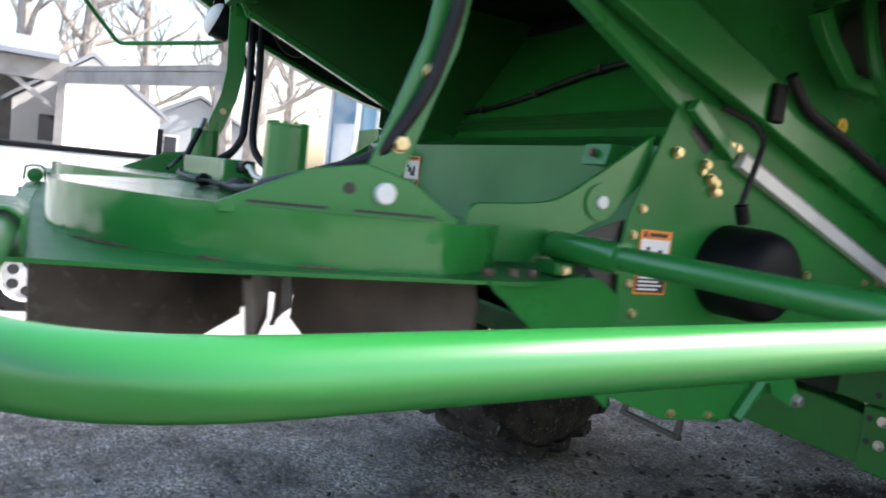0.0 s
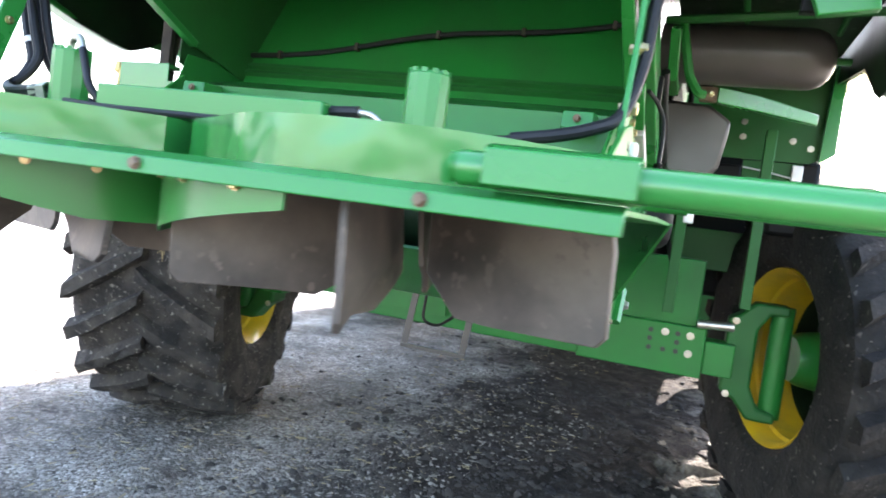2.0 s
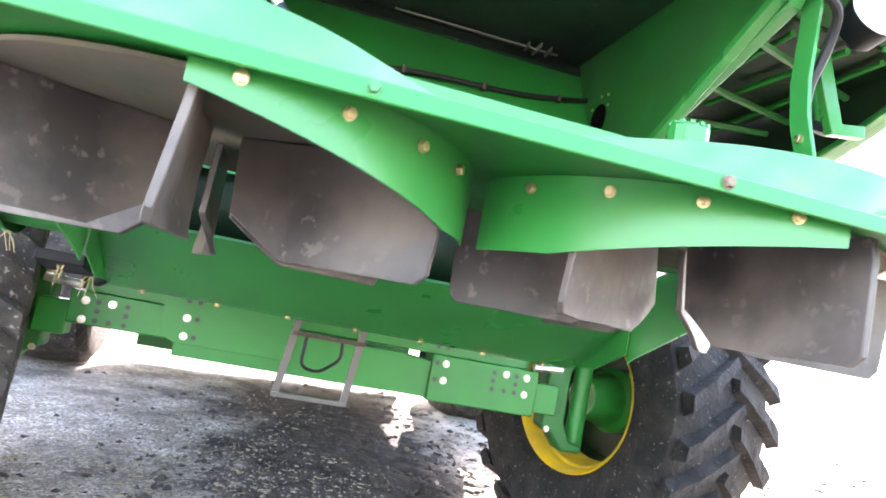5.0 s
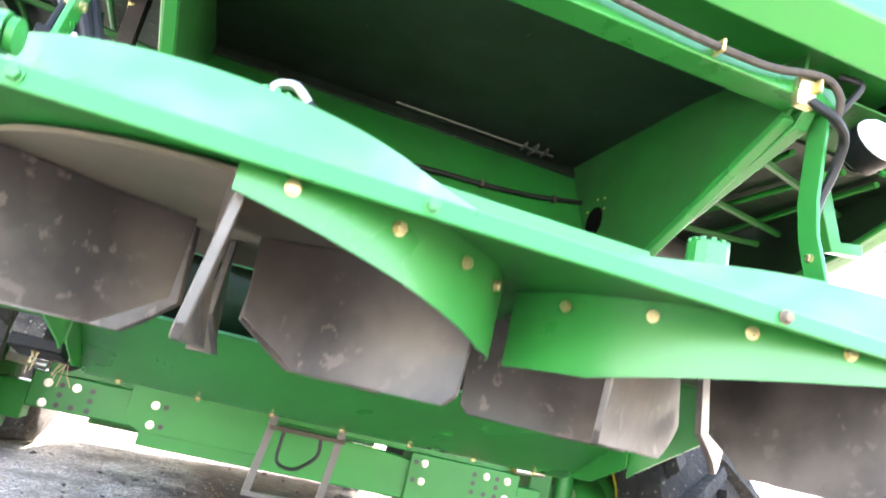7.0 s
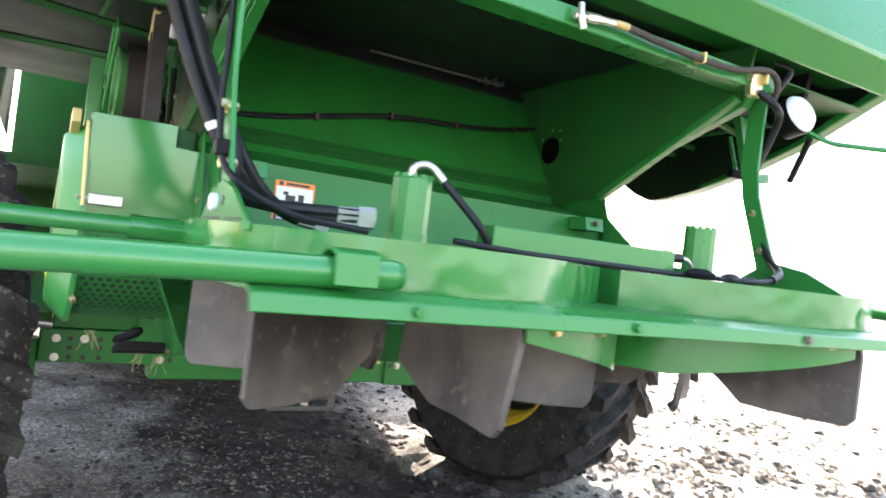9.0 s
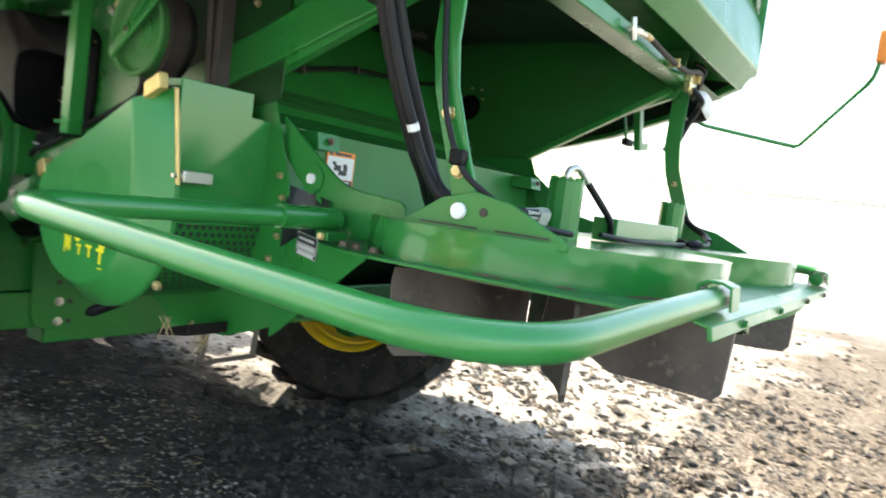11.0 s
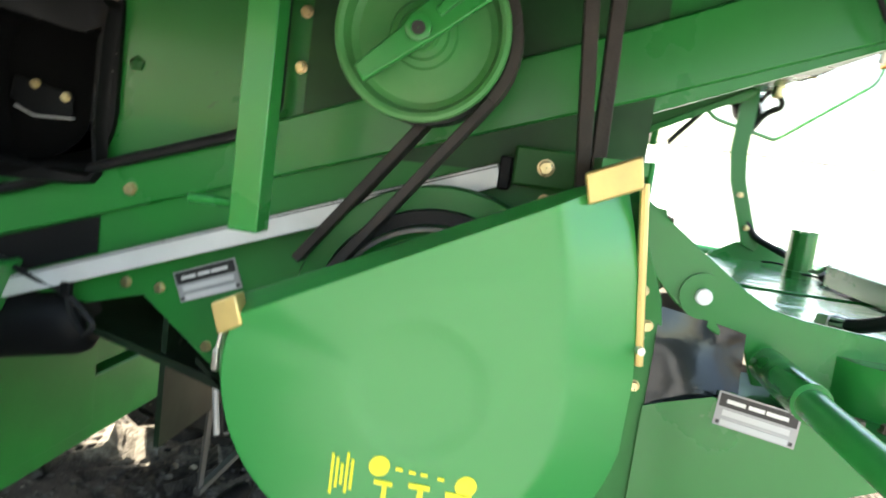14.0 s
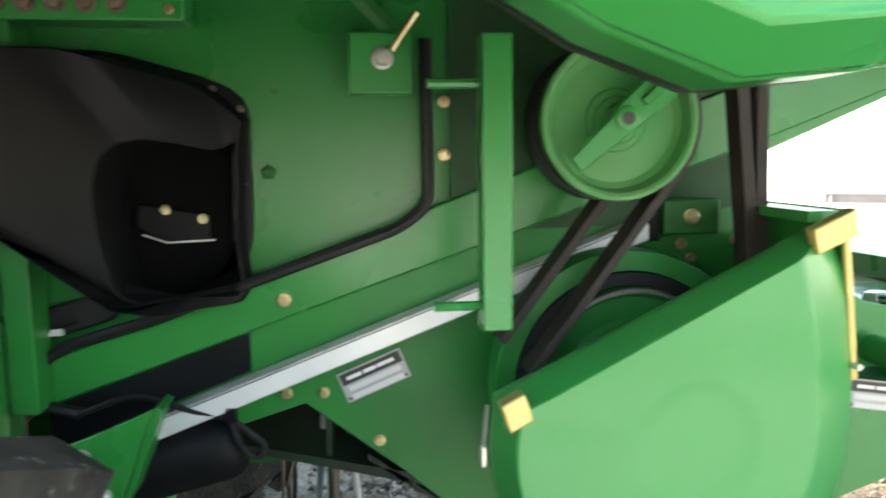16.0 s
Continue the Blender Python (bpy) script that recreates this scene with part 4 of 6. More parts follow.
def resample(pts, n):
    """The closed polygon as n evenly spaced points."""
    P = [Vector(p) for p in pts] + [Vector(pts[0])]
    at = [0.0]
    for a, b in zip(P, P[1:]):
        at.append(at[-1] + (b - a).length)
    out, k = [], 0
    for i in range(n):
        d = at[-1] * i / n
        while at[k + 1] < d:
            k += 1
        out.append(tuple(P[k].lerp(P[k + 1], (d - at[k]) / max(1e-9, at[k + 1] - at[k]))))
    return out


def loft_x(rings, bm=None, closed=True):
    """Rings of (x, [(y, z)...]) joined one to the next, the last one closed unless told otherwise."""
    bm = bm or bmesh.new()
    R = [[bm.verts.new((x, *p)) for p in pts] for x, pts in rings]
    n = len(R[0])
    for A, B in zip(R, R[1:]):
        for k in range(n):
            bm.faces.new((A[k], A[(k + 1) % n], B[(k + 1) % n], B[k]))
    if closed:
        bm.faces.new(R[-1])
    return bm


def build_shield():
    def outline(rear, top, front, a, b, c, r):
        """Cover outline: the straight edges split into short pieces, then the round lower edge."""
        low = arc(*c, r, a, b, 34)
        corners = [low[-1], *rear, top, front, low[0]]
        pts = list(low[1:-1])
        for (p, q), n in zip(zip(corners, corners[1:]), (4, 4, 4, 3, 14, 3)):
            pts += [(p[0] + (q[0] - p[0]) * k / n, p[1] + (q[1] - p[1]) * k / n) for k in range(n)]
        return pts
    out = outline([(0.630, 1.34), (0.643, 1.47), (0.674, 1.577)], (0.732, 1.556), (1.132, 1.362), 8, -170, (0.884, 1.297), 0.256)
    flat = outline([(0.712, 1.34), (0.724, 1.45), (0.746, 1.538)], (0.760, 1.531), (1.106, 1.354), 12, -172, (0.914, 1.294), 0.201)
    hub = (0.876, 1.302)

    def between(k):
        return [(a[0] + (b[0] - a[0]) * k, a[1] + (b[1] - a[1]) * k) for a, b in zip(out, flat)]

    def round_rim(r):
        return [(hub[0] + r * math.cos(a), hub[1] + r * math.sin(a)) for a in (math.atan2(z - hub[1], y - hub[0]) for y, z in flat)]
    rings = [(-0.976, inset(out, 0.004)), (-0.976, out), (-0.988, out), (-0.992, between(0.05)), (-1.034, between(0.88)), (-1.0385, between(0.97)), (-1.040, between(1.04)), (-1.040, between(1.12))]
    rings += [(-1.040, round_rim(0.094)), (-1.040, round_rim(0.087)), (-1.0393, round_rim(0.081)), (-1.0372, round_rim(0.071)), (-1.0362, round_rim(0.061)), (-1.0360, round_rim(0.046)), (-1.0360, round_rim(0.01))]
    shell = loft_x(rings)
    for v in shell.verts:
        for cy, cz, deep in ((0.690, 1.560, 0.014), (1.110, 1.352, 0.005)):
            d = math.hypot(v.co.y - cy, v.co.z - cz)
            if d < 0.05:
                v.co.x += deep * (1 - d / 0.05)
    shield = part("belt_shield", shell, FADED, combine, "rounded light green cover with a shallow round dish over the chopper's belt drive", smooth=45)
    x0, x1 = -1.0405, -1.0418

    def mark(pts):
        pts = [(y - 0.003, z + 0.005 + 0.125 * (0.912 - y)) for y, z in pts]
        part("operating_mark", prism("x", pts, x0, x1), DECAL_YELLOW, shield, smooth=0)

    def bars(cy, cz, w, h, tilt=0.12):
        mark([(cy + w / 2, cz + h / 2 + tilt * w / 2), (cy - w / 2, cz + h / 2 - tilt * w / 2), (cy - w / 2, cz - h / 2 - tilt * w / 2), (cy + w / 2, cz - h / 2 + tilt * w / 2)])

    for i in range(5):
        bars(0.968 - 0.006 * i, 1.186 + 0.002 * (i % 2), 0.0032, 0.05 - 0.012 * (i % 3))
    for cy, cz in ((0.912, 1.199), (0.808, 1.180)):
        mark(arc(cy, cz, 0.0125, 0, 360, 20)[:-1])
    for cy, cz, k in ((0.905, 1.166, 1.0), (0.862, 1.162, 1.15), (0.815, 1.150, 1.4)):
        bars(cy, cz + 0.012 * k, 0.022 * k, 0.0055 * k)
        bars(cy - 0.002, cz, 0.0055 * k, 0.022 * k)
    for cy, cz in ((0.888, 1.196), (0.872, 1.193), (0.858, 1.191), (0.838, 1.187)):
        bars(cy, cz, 0.008, 0.004)
    bars(0.81, 1.124, 0.018, 0.003)
    # clips, hinge rod and catch
    part("cover_clip", prism("x", [(0.725, 1.575), (0.667, 1.602), (0.660, 1.566), (0.717, 1.540)], -1.030, -1.008), GOLD, shield, "yellow zinc-plated cover clip", bevel=0.003)
    part("cover_clip", prism("x", [(1.136, 1.364), (1.106, 1.380), (1.094, 1.344), (1.124, 1.327)], -1.040, -1.012), GOLD, shield, "yellow zinc-plated cover clip", bevel=0.003)
    part("hinge_rod", tube([(-0.992, 0.655, 1.572), (-0.985, 0.626, 1.36)], 0.0055, 8), GOLD, shield, "yellow zinc-plated hinge rod")
    bolt((-1.006, 1.018, 1.122), (-1, 0.45, -0.5), shield, BOLT_RUST, 1.5)
    bolt((-0.975, 0.675, 1.125), (-1, -0.3, -0.4), shield, BOLT, 1.2)
    # box between cover and chopper
    face = [(-0.985, 1.27), (-0.985, 1.597), (-0.782, 1.600), (-0.782, 1.543), (-0.714, 1.540), (-0.714, 1.27)]
    sbox = part("side_box", prism("y", face, 0.645, 0.652), PANEL_GREEN, combine, "green sheet-metal box beside the belt cover", bevel=0.002)
    part("box_top", prism("y", [(-0.985, 1.58), (-0.985, 1.595), (-0.785, 1.598), (-0.785, 1.585)], 0.652, 0.705), GREEN, sbox)
    curve = arc(0.876, 1.297, 0.232, 178, 262, 24)
    back = arc(0.876, 1.297, 0.226, 262, 178, 24)
    scr = part("perforated_screen", prism("x", curve + back, -0.985, -0.712), GREEN_OLD, sbox, "green perforated sheet-metal screen")
    hb = lathe([(0.001, 0), (0.0066, 0), (0.0066, 0.0008), (0.001, 0.0008)], 8)
    me = bpy.data.meshes.new("screen_hole")
    hb.to_mesh(me)
    hb.free()
    for j in range(13):
        a = radians(183 + 4.6 * j)
        for i in range(12):
            h = link("screen_hole", me, BLACK, scr)
            h.matrix_basis = Matrix.Translation((-0.962 + 0.0205 * i + (0.0102 if j % 2 else 0), 0.876 + 0.2322 * math.cos(a), 1.297 + 0.2322 * math.sin(a))) @ Vector((0, math.cos(a), math.sin(a))).to_track_quat("Z", "X").to_matrix().to_4x4()
    # small things below the cover
    part("rubber_flap", prism("x", [(0.70, 1.02), (0.82, 0.985), (0.83, 0.965), (0.70, 0.99)], -0.86, -0.74), PLASTIC, sbox, "dark rubber flap below the screen", bevel=0.004)
    part("rubber_tab", tube([(-0.815, 1.232, 0.937), (-0.805, 1.224, 0.944), (-0.752, 1.182, 0.978), (-0.742, 1.174, 0.985)], [0.008, 0.017, 0.017, 0.010], 12), PLASTIC, combine, "black rubber grip hanging under the belt cover")
    catch = part("cover_catch", box((-0.975, 0.622, 1.366), (-0.895, 0.643, 1.394)), ZINC, sbox, "bright zinc toggle catch", bevel=0.003)
    part("catch_loop", tube([(-0.975, 0.632, 1.380), (-1.0, 0.628, 1.380)], 0.005, 8), ZINC, catch)


build_shield()


def build_belt_drive():
    def disc(name, y, z, x, prof, mat, label, parent=combine, seg=44):
        return part(name, lathe(prof, seg, pose(x, y, z, 0, -90, 0)), mat, parent, label)
    big = disc("chopper_pulley", 0.895, 1.32, -0.83, [(0.001, 0.012), (0.045, 0.012), (0.055, 0.026), (0.100, 0.026), (0.108, 0.020), (0.140, 0.020), (0.149, 0.030), (0.155, 0.030), (0.156, -0.03), (0.001, -0.03)], GREEN_OLD, "large green belt pulley behind the cover")
    disc("pulley_belt", 0.895, 1.32, -0.83, [(0.157, -0.012), (0.157, 0.008), (0.176, 0.008), (0.178, -0.012)], RUBBER, "black drive belt round the pulley", big)
    disc("pulley_rim", 0.895, 1.32, -0.83, [(0.148, 0.030), (0.148, 0.0325), (0.1535, 0.0325), (0.1555, 0.029)], DULL_STEEL, "bare worn rim of the pulley", big)
    disc("pulley_guard", 0.895, 1.32, -0.83, [(0.179, -0.03), (0.179, 0.006), (0.209, 0.006), (0.211, 0.002), (0.211, -0.05)], GREEN_OLD, "wide green ring round the pulley", big)
    idler = disc("idler_wheel", 0.945, 1.722, -0.915, [(0.001, 0.004), (0.020, 0.004), (0.023, 0.0), (0.031, -0.001), (0.034, -0.006), (0.042, -0.007), (0.045, -0.011), (0.086, -0.014), (0.095, -0.008), (0.101, 0.010), (0.106, 0.013), (0.111, 0.012), (0.113, 0.007), (0.106, -0.005), (0.106, -0.06), (0.099, -0.06)], DUSTY_GREEN, "dished dusty green belt tensioner wheel")
    disc("idler_groove", 0.945, 1.722, -0.90, [(0.108, -0.02), (0.1135, -0.02), (0.1135, -0.075), (0.108, -0.075)], RUBBER, "", idler)
    d = Vector((0, 0.085, -0.078)).normalized()
    n = Vector((0, -d.z, d.y))
    c = Vector((0, 0.945, 1.722))
    arm = [c + d * 0.092 + n * 0.013, c + d * 0.094 - n * 0.011, c + d * 0.012 - n * 0.019, c - d * 0.03 - n * 0.023, c - d * 0.22 - n * 0.033, c - d * 0.22 + n * 0.026, c - d * 0.05 + n * 0.021, c + n * 0.021, c + d * 0.016 + n * 0.016]
    ta = part("tensioner_arm", prism("x", [(p.y, p.z) for p in arm], -0.948, -0.938), GREEN, combine, "green flat tensioner arm over the idler wheel", bevel=0.003)
    part("arm_rib", prism("x", [(p.y, p.z) for p in (c - d * 0.03 - n * 0.006, c - d * 0.20 - n * 0.010, c - d * 0.20 + n * 0.010, c - d * 0.03 + n * 0.006)], -0.956, -0.947), GREEN, ta, bevel=0.002)
    part("arm_boss", lathe([(0.001, 0), (0.016, 0), (0.016, 0.005), (0.014, 0.006), (0.009, 0.006), (0.009, 0.002), (0.001, 0.002)], 24, pose(-0.947, 0.945, 1.722, 0, -90, 0)), GREEN, ta)
    part("arm_hole", lathe([(0.001, 0), (0.0088, 0), (0.0088, 0.001), (0.001, 0.001)], 16, pose(-0.9505, 0.945, 1.722, 0, -90, 0)), BLACK, ta)

    def belt(name, a, b, w, x, th=0.012):
        a, b = Vector(a), Vector(b)
        dd = (b - a).normalized()
        nn = Vector((-dd.y, dd.x)) * th / 2
        part(name, prism("x", [tuple(a + nn), tuple(b + nn), tuple(b - nn), tuple(a - nn)], x, x + w), BELT, combine, "worn dark brown rubber drive belt", bevel=0.002)
    # the front belt leaves the idler on its rear side
    p, rr = Vector((1.064, 1.36)), 0.120
    to = Vector((0.945, 1.722)) - p
    a0 = math.atan2(-to.y, -to.x) - math.acos(rr / to.length)
    q = Vector((0.945 + rr * math.cos(a0), 1.722 + rr * math.sin(a0)))
    belt("drive_belt", p, q, 0.050, -0.905, 0.013)
    a1 = [a0 - radians(9 * k) for k in range(13)]
    wrap = [(0.945 + 0.1265 * math.cos(a), 1.722 + 0.1265 * math.sin(a)) for a in a1] + [(0.945 + 0.1135 * math.cos(a), 1.722 + 0.1135 * math.sin(a)) for a in reversed(a1)]
    part("belt_wrap", prism("x", wrap, -0.905, -0.855), BELT, idler, "dark belt running round the tensioner wheel")
    belt("drive_belt", (1.098, 1.40), (0.93, 1.625), 0.050, -0.862, 0.014)
    belt("drive_belt", (0.699, 1.40), (0.786, 2.25), 0.040, -0.868, 0.019)
    belt("drive_belt", (0.694, 1.40), (0.717, 2.25), 0.040, -0.866, 0.019)
    # upright strut with pegs
    strut = part("upright_strut", prism("z", [(-0.985, 1.109), (-0.945, 1.109), (-0.945, 1.115), (-0.978, 1.115), (-0.978, 1.142), (-0.945, 1.142), (-0.945, 1.148), (-0.985, 1.148)], 1.447, 1.825), GREEN, combine, "upright green channel strut beside the belts", bevel=0.002)
    for y, z in ((1.195, 1.478), (1.20, 1.765)):
        part("strut_peg", tube([(-0.965, 1.14, z), (-0.965, y + 0.015, z)], 0.0065, 8), GREEN, strut)
    # outer bearing plate with drive shaft bolts
    plate = part("bearing_plate", box((-0.80, 1.222, 1.768), (-0.765, 1.315, 1.86)), GREEN, combine, "square green bearing plate on the body's side", bevel=0.004)
    bolt((-0.80, 1.265, 1.820), (-1, 0, 0), plate, BOLT_BIG, 1.0)
    part("tie_rod", tube([(-0.804, 1.252, 1.832), (-0.804, 1.214, 1.886)], 0.0052, 8), BOLT_ZINC, plate)
    part("pivot_bolt_rod", tube([(-0.86, 0.76, 1.83), (-0.86, 0.70, 1.90)], 0.010, 10), GOLD, combine, "yellow zinc-plated eye bolt")
    # Flat plate; its dark colour replaces the shade of a recess.
    bp = part("belt_backplate", prism("x", [(0.78, 1.56), (1.155, 1.555), (1.155, 1.95), (0.62, 1.95), (0.62, 1.60)], -0.7225, -0.7185), RECESS_GREEN, combine, "green back plate behind the belts, darkened for the recess's shade")
    for y, z in ((1.165, 1.68), (1.165, 1.765), (0.775, 1.575), (0.76, 1.525), (0.74, 1.84)):
        bolt((-0.7225, y, z), (-1, 0, 0), bp, BOLT, 1.0)


build_belt_drive()


def data_plate(at, tilt, parent, turn=0.0):
    """A printed metal plate on the left side; its writing is plain bars."""
    m = Matrix.Translation(at) @ Matrix.Rotation(radians(turn), 4, "Z") @ Matrix.Rotation(radians(tilt), 4, "X") @ Matrix(((0, 0, -1, 0), (-1, 0, 0, 0), (0, 1, 0, 0), (0, 0, 0, 1)))
    def flat(name, x0, y0, x1, y1, z, mat, par, label=""):
        bm = box((x0, y0, 0), (x1, y1, z))
        bmesh.ops.transform(bm, matrix=m, verts=bm.verts[:])
        return part(name, bm, mat, par, label, smooth=0)
    pl = flat("data_plate", -0.056, -0.026, 0.056, 0.026, 0.002, PLATE_GREY, parent, "small riveted metal data plate with print")
    flat("print_band", -0.053, 0.004, 0.053, 0.0235, 0.0026, BLACK, pl)
    for i, w in enumerate((0.026, 0.022, 0.030)):
        flat("print_bar", -0.030 + 0.028 * i - w / 2, 0.0105, -0.030 + 0.028 * i + w / 2, 0.0165, 0.0030, ALU, pl)
    for y in (-0.004, -0.019):
        flat("print_field", -0.046, y - 0.005, 0.046, y + 0.004, 0.0028, PLATE_PALE, pl)
    for x in (-0.050, 0.050):
        flat("rivet", x - 0.0025, -0.0225, x + 0.0025, -0.0175, 0.0040, BLACK, pl)


data_plate((-0.7215, 1.287, 1.318), -22, combine)
data_plate((-0.7815, 0.412, 1.258), 3, combine, -21)


def warning_decal(m, w, h, parent):
    """An orange-bordered warning sign with a plain dark picture and bars for its small print; m places it, facing +z."""
    def flat(name, x0, y0, x1, y1, z, mat, par, label=""):
        bm = box((x0 * w, y0 * h, 0), (x1 * w, y1 * h, z))
        bmesh.ops.transform(bm, matrix=m, verts=bm.verts[:])
        return part(name, bm, mat, par, label, smooth=0)
    d = flat("warning_decal", 0, 0, 1, 1, 0.0012, ORANGE, parent, "orange and white warning decal with black picture")
    flat("decal_field", 0.04, 0.32, 0.96, 0.86, 0.0018, WHITE, d)
    flat("decal_print", 0.04, 0.03, 0.96, 0.30, 0.0018, BLACK, d)
    flat("decal_mark", 0.10, 0.885, 0.20, 0.975, 0.0018, BLACK, d)
    flat("decal_mark", 0.28, 0.90, 0.86, 0.96, 0.0018, BLACK, d)
    for x0, y0, x1, y1 in ((0.28, 0.52, 0.52, 0.66), (0.45, 0.42, 0.74, 0.54), (0.60, 0.54, 0.74, 0.70), (0.22, 0.66, 0.34, 0.74)):
        flat("decal_picture", x0, y0, x1, y1, 0.0024, BLACK, d)
    for k in range(4):
        flat("decal_text", 0.10, 0.245 - 0.06 * k, 0.86 - 0.12 * (k % 2), 0.275 - 0.06 * k, 0.0024, WHITE, d)


warning_decal(Matrix.Translation((0.721, 0.595, 1.240)) @ Matrix(((0, 0, 1, 0), (1, 0, 0, 0), (0, 1, 0, 0), (0, 0, 0, 1))), 0.085, 0.130, combine)
warning_decal(Matrix.Translation((-0.510, 0.6445, 1.385)) @ Matrix(((1, 0, 0, 0), (0, 0, -1, 0), (0, 1, 0, 0), (0, 0, 0, 1))), 0.118, 0.116, combine)


def build_left_body():
    # black moulded duct with an opening
    flange = [(1.473, 1.772), (1.473, 1.545), (1.50, 1.485), (1.60, 1.47), (1.70, 1.49), (1.93, 1.67), (1.93, 1.848), (1.675, 1.842), (1.53, 1.80)]
    scoop = [(1.478, 1.735), (1.488, 1.70), (1.492, 1.55), (1.482, 1.463), (1.50, 1.452), (1.60, 1.450), (1.65, 1.470), (1.77, 1.56), (1.93, 1.69), (1.93, 1.825), (1.69, 1.822), (1.54, 1.782)]
    mouth = [(1.484, 1.707), (1.496, 1.69), (1.500, 1.55), (1.491, 1.470), (1.505, 1.461), (1.592, 1.461), (1.636, 1.488), (1.655, 1.56), (1.660, 1.632), (1.650, 1.675), (1.632, 1.695), (1.603, 1.704), (1.559, 1.697), (1.520, 1.688)]

    def even(pts, r, n=64):
        return resample([(p.x, p.y) for p in rounded([*pts, pts[0], pts[1]], r, 4)][1:-1], n)
    rim, scoop, mouth = even(flange, 0.03), even(scoop, 0.012), even(mouth, 0.010)
    def oblique(bm):
        """The scoop's mouth is cut off slantwise: it stands out far at its front side and hardly at its rear side."""
        for v in bm.verts:
            lip = 0.745 + 0.13 * max(0.0, min(1.0, (v.co.y - 1.505) / 0.14))
            if v.co.x < -0.724:
                v.co.x = -0.724 + (v.co.x + 0.724) * (lip - 0.724) / 0.144
        return bm
    duct = part("intake_duct", oblique(loft_x([(-0.709, rim), (-0.720, rim), (-0.723, inset(rim, 0.007)), (-0.724, inset(rim, 0.028)), (-0.728, inset(scoop, -0.012)), (-0.755, inset(scoop, -0.006)), (-0.864, scoop), (-0.868, inset(scoop, 0.003)), (-0.868, inset(mouth, -0.003)), (-0.865, mouth), (-0.860, inset(mouth, -0.001))], closed=False)), PLASTIC, combine, "black moulded plastic duct with a hooded opening", smooth=40)
    part("duct_throat", oblique(loft_x([(-0.862, inset(mouth, -0.0005)), (-0.80, inset(mouth, -0.002)), (-0.7295, inset(mouth, -0.002))], closed=False)), PLASTIC, duct, "smooth black throat of the duct", smooth=60)
    # Flat black sheet takes the place of shade deep in the duct.
    part("duct_hollow_shade", prism("x", inset(mouth, -0.004), -0.7292, -0.7265), VOID, duct, "flat black sheet for the shade deep in the duct", smooth=0)
    part("duct_flap", prism("x", [(1.535, 1.548), (1.60, 1.545), (1.645, 1.575), (1.64, 1.61), (1.535, 1.59)], -0.742, -0.737), PLASTIC, duct, bevel=0.002)
    # Pale line painted for the light caught by the flap's lower edge.
    part("flap_lit_edge", tube([(-0.743, 1.528, 1.552), (-0.743, 1.60, 1.549), (-0.743, 1.635, 1.562)], 0.0016, 6), ALU, duct, "pale line for the light along the flap's edge")
    for y, z in ((1.555, 1.795), (1.515, 1.765)):
        bolt((-0.723, y - 0.03, z - 0.012), (-1, -0.3, 0.3), duct, BOLT_RUST, 0.6)
    for y, z in ((1.60, 1.60), (1.545, 1.585)):
        bolt((-0.742, y, z), (-1, 0, 0.2), duct, BOLT, 0.8)
    for z in (1.665, 1.637):
        bolt((-0.721, 1.483, z), (-1, 0, 0), duct, BOLT_BIG, 0.35)
    star = part("wing_knob", lathe([(0.001, 0), (0.006, 0), (0.013, 0.002), (0.013, 0.006), (0.006, 0.010), (0.001, 0.010)], 5, pose(-0.707, 1.447, 1.655, 0, -90, 0)), DARK_GREEN, combine, "small dark star knob on the body's side")
    part("body_cable", tube(rounded([(-0.735, 1.195, 1.86), (-0.735, 1.193, 1.60), (-0.745, 1.24, 1.565), (-0.742, 1.50, 1.475), (-0.742, 1.62, 1.430), (-0.742, 1.775, 1.388), (-0.742, 1.818, 1.340), (-0.745, 1.800, 1.300), (-0.755, 1.74, 1.288)], 0.04, 6), 0.0095, 8), RUBBER, combine, "black cable loom along the sloping rail")
    bolt((-0.732, 1.428, 1.451), (-1, 0, 0), duct, BOLT, 1.1)
    gate = [(1.715 + 0.095 * (1 if c > 0 else 0) + 0.030 * c, 1.448 - 0.030 * (1 if c > 0 else 0) + 0.026 * q) for c, q in ((math.cos(radians(18 * k - 90)), math.sin(radians(18 * k - 90))) for k in range(20))]
    gap = part("cable_gate", prism("x", gate, -0.724, -0.710), RUBBER, combine, "black rubber gate with a cable plug", bevel=0.004)
    part("cable_plug", box((-0.740, 1.765, 1.408), (-0.730, 1.800, 1.418)), ALU, gap)
    part("plug_cable", tube(rounded([(-0.725, 1.745, 1.425), (-0.735, 1.785, 1.413), (-0.760, 1.825, 1.430), (-0.80, 1.854, 1.470), (-0.858, 1.875, 1.589), (-0.86, 1.941, 1.651), (-0.85, 2.036, 1.667), (-0.84, 2.15, 1.66)], 0.06, 6), 0.0048, 6), RUBBER, gap, "thin black cable crossing the posts")
    part("cable_clamp", tube([(-0.860, 1.900, 1.588), (-0.860, 1.857, 1.570)], 0.013, 8), PLASTIC, gap, "black cable clamp on the post")
    # black canister and its bracket
    can = part("canister", tube([(-0.705, 1.85, 1.140), (-0.690, 1.54, 1.204), (-0.688, 1.52, 1.208), (-0.686, 1.51, 1.210)], [0.060, 0.062, 0.057, 0.045], 26), PLASTIC, combine, "black plastic canister below the aluminium bar")
    part("canister_strap", tube([(-0.698, 1.700, 1.171), (-0.697, 1.680, 1.175)], 0.064, 26), RUBBER, can)
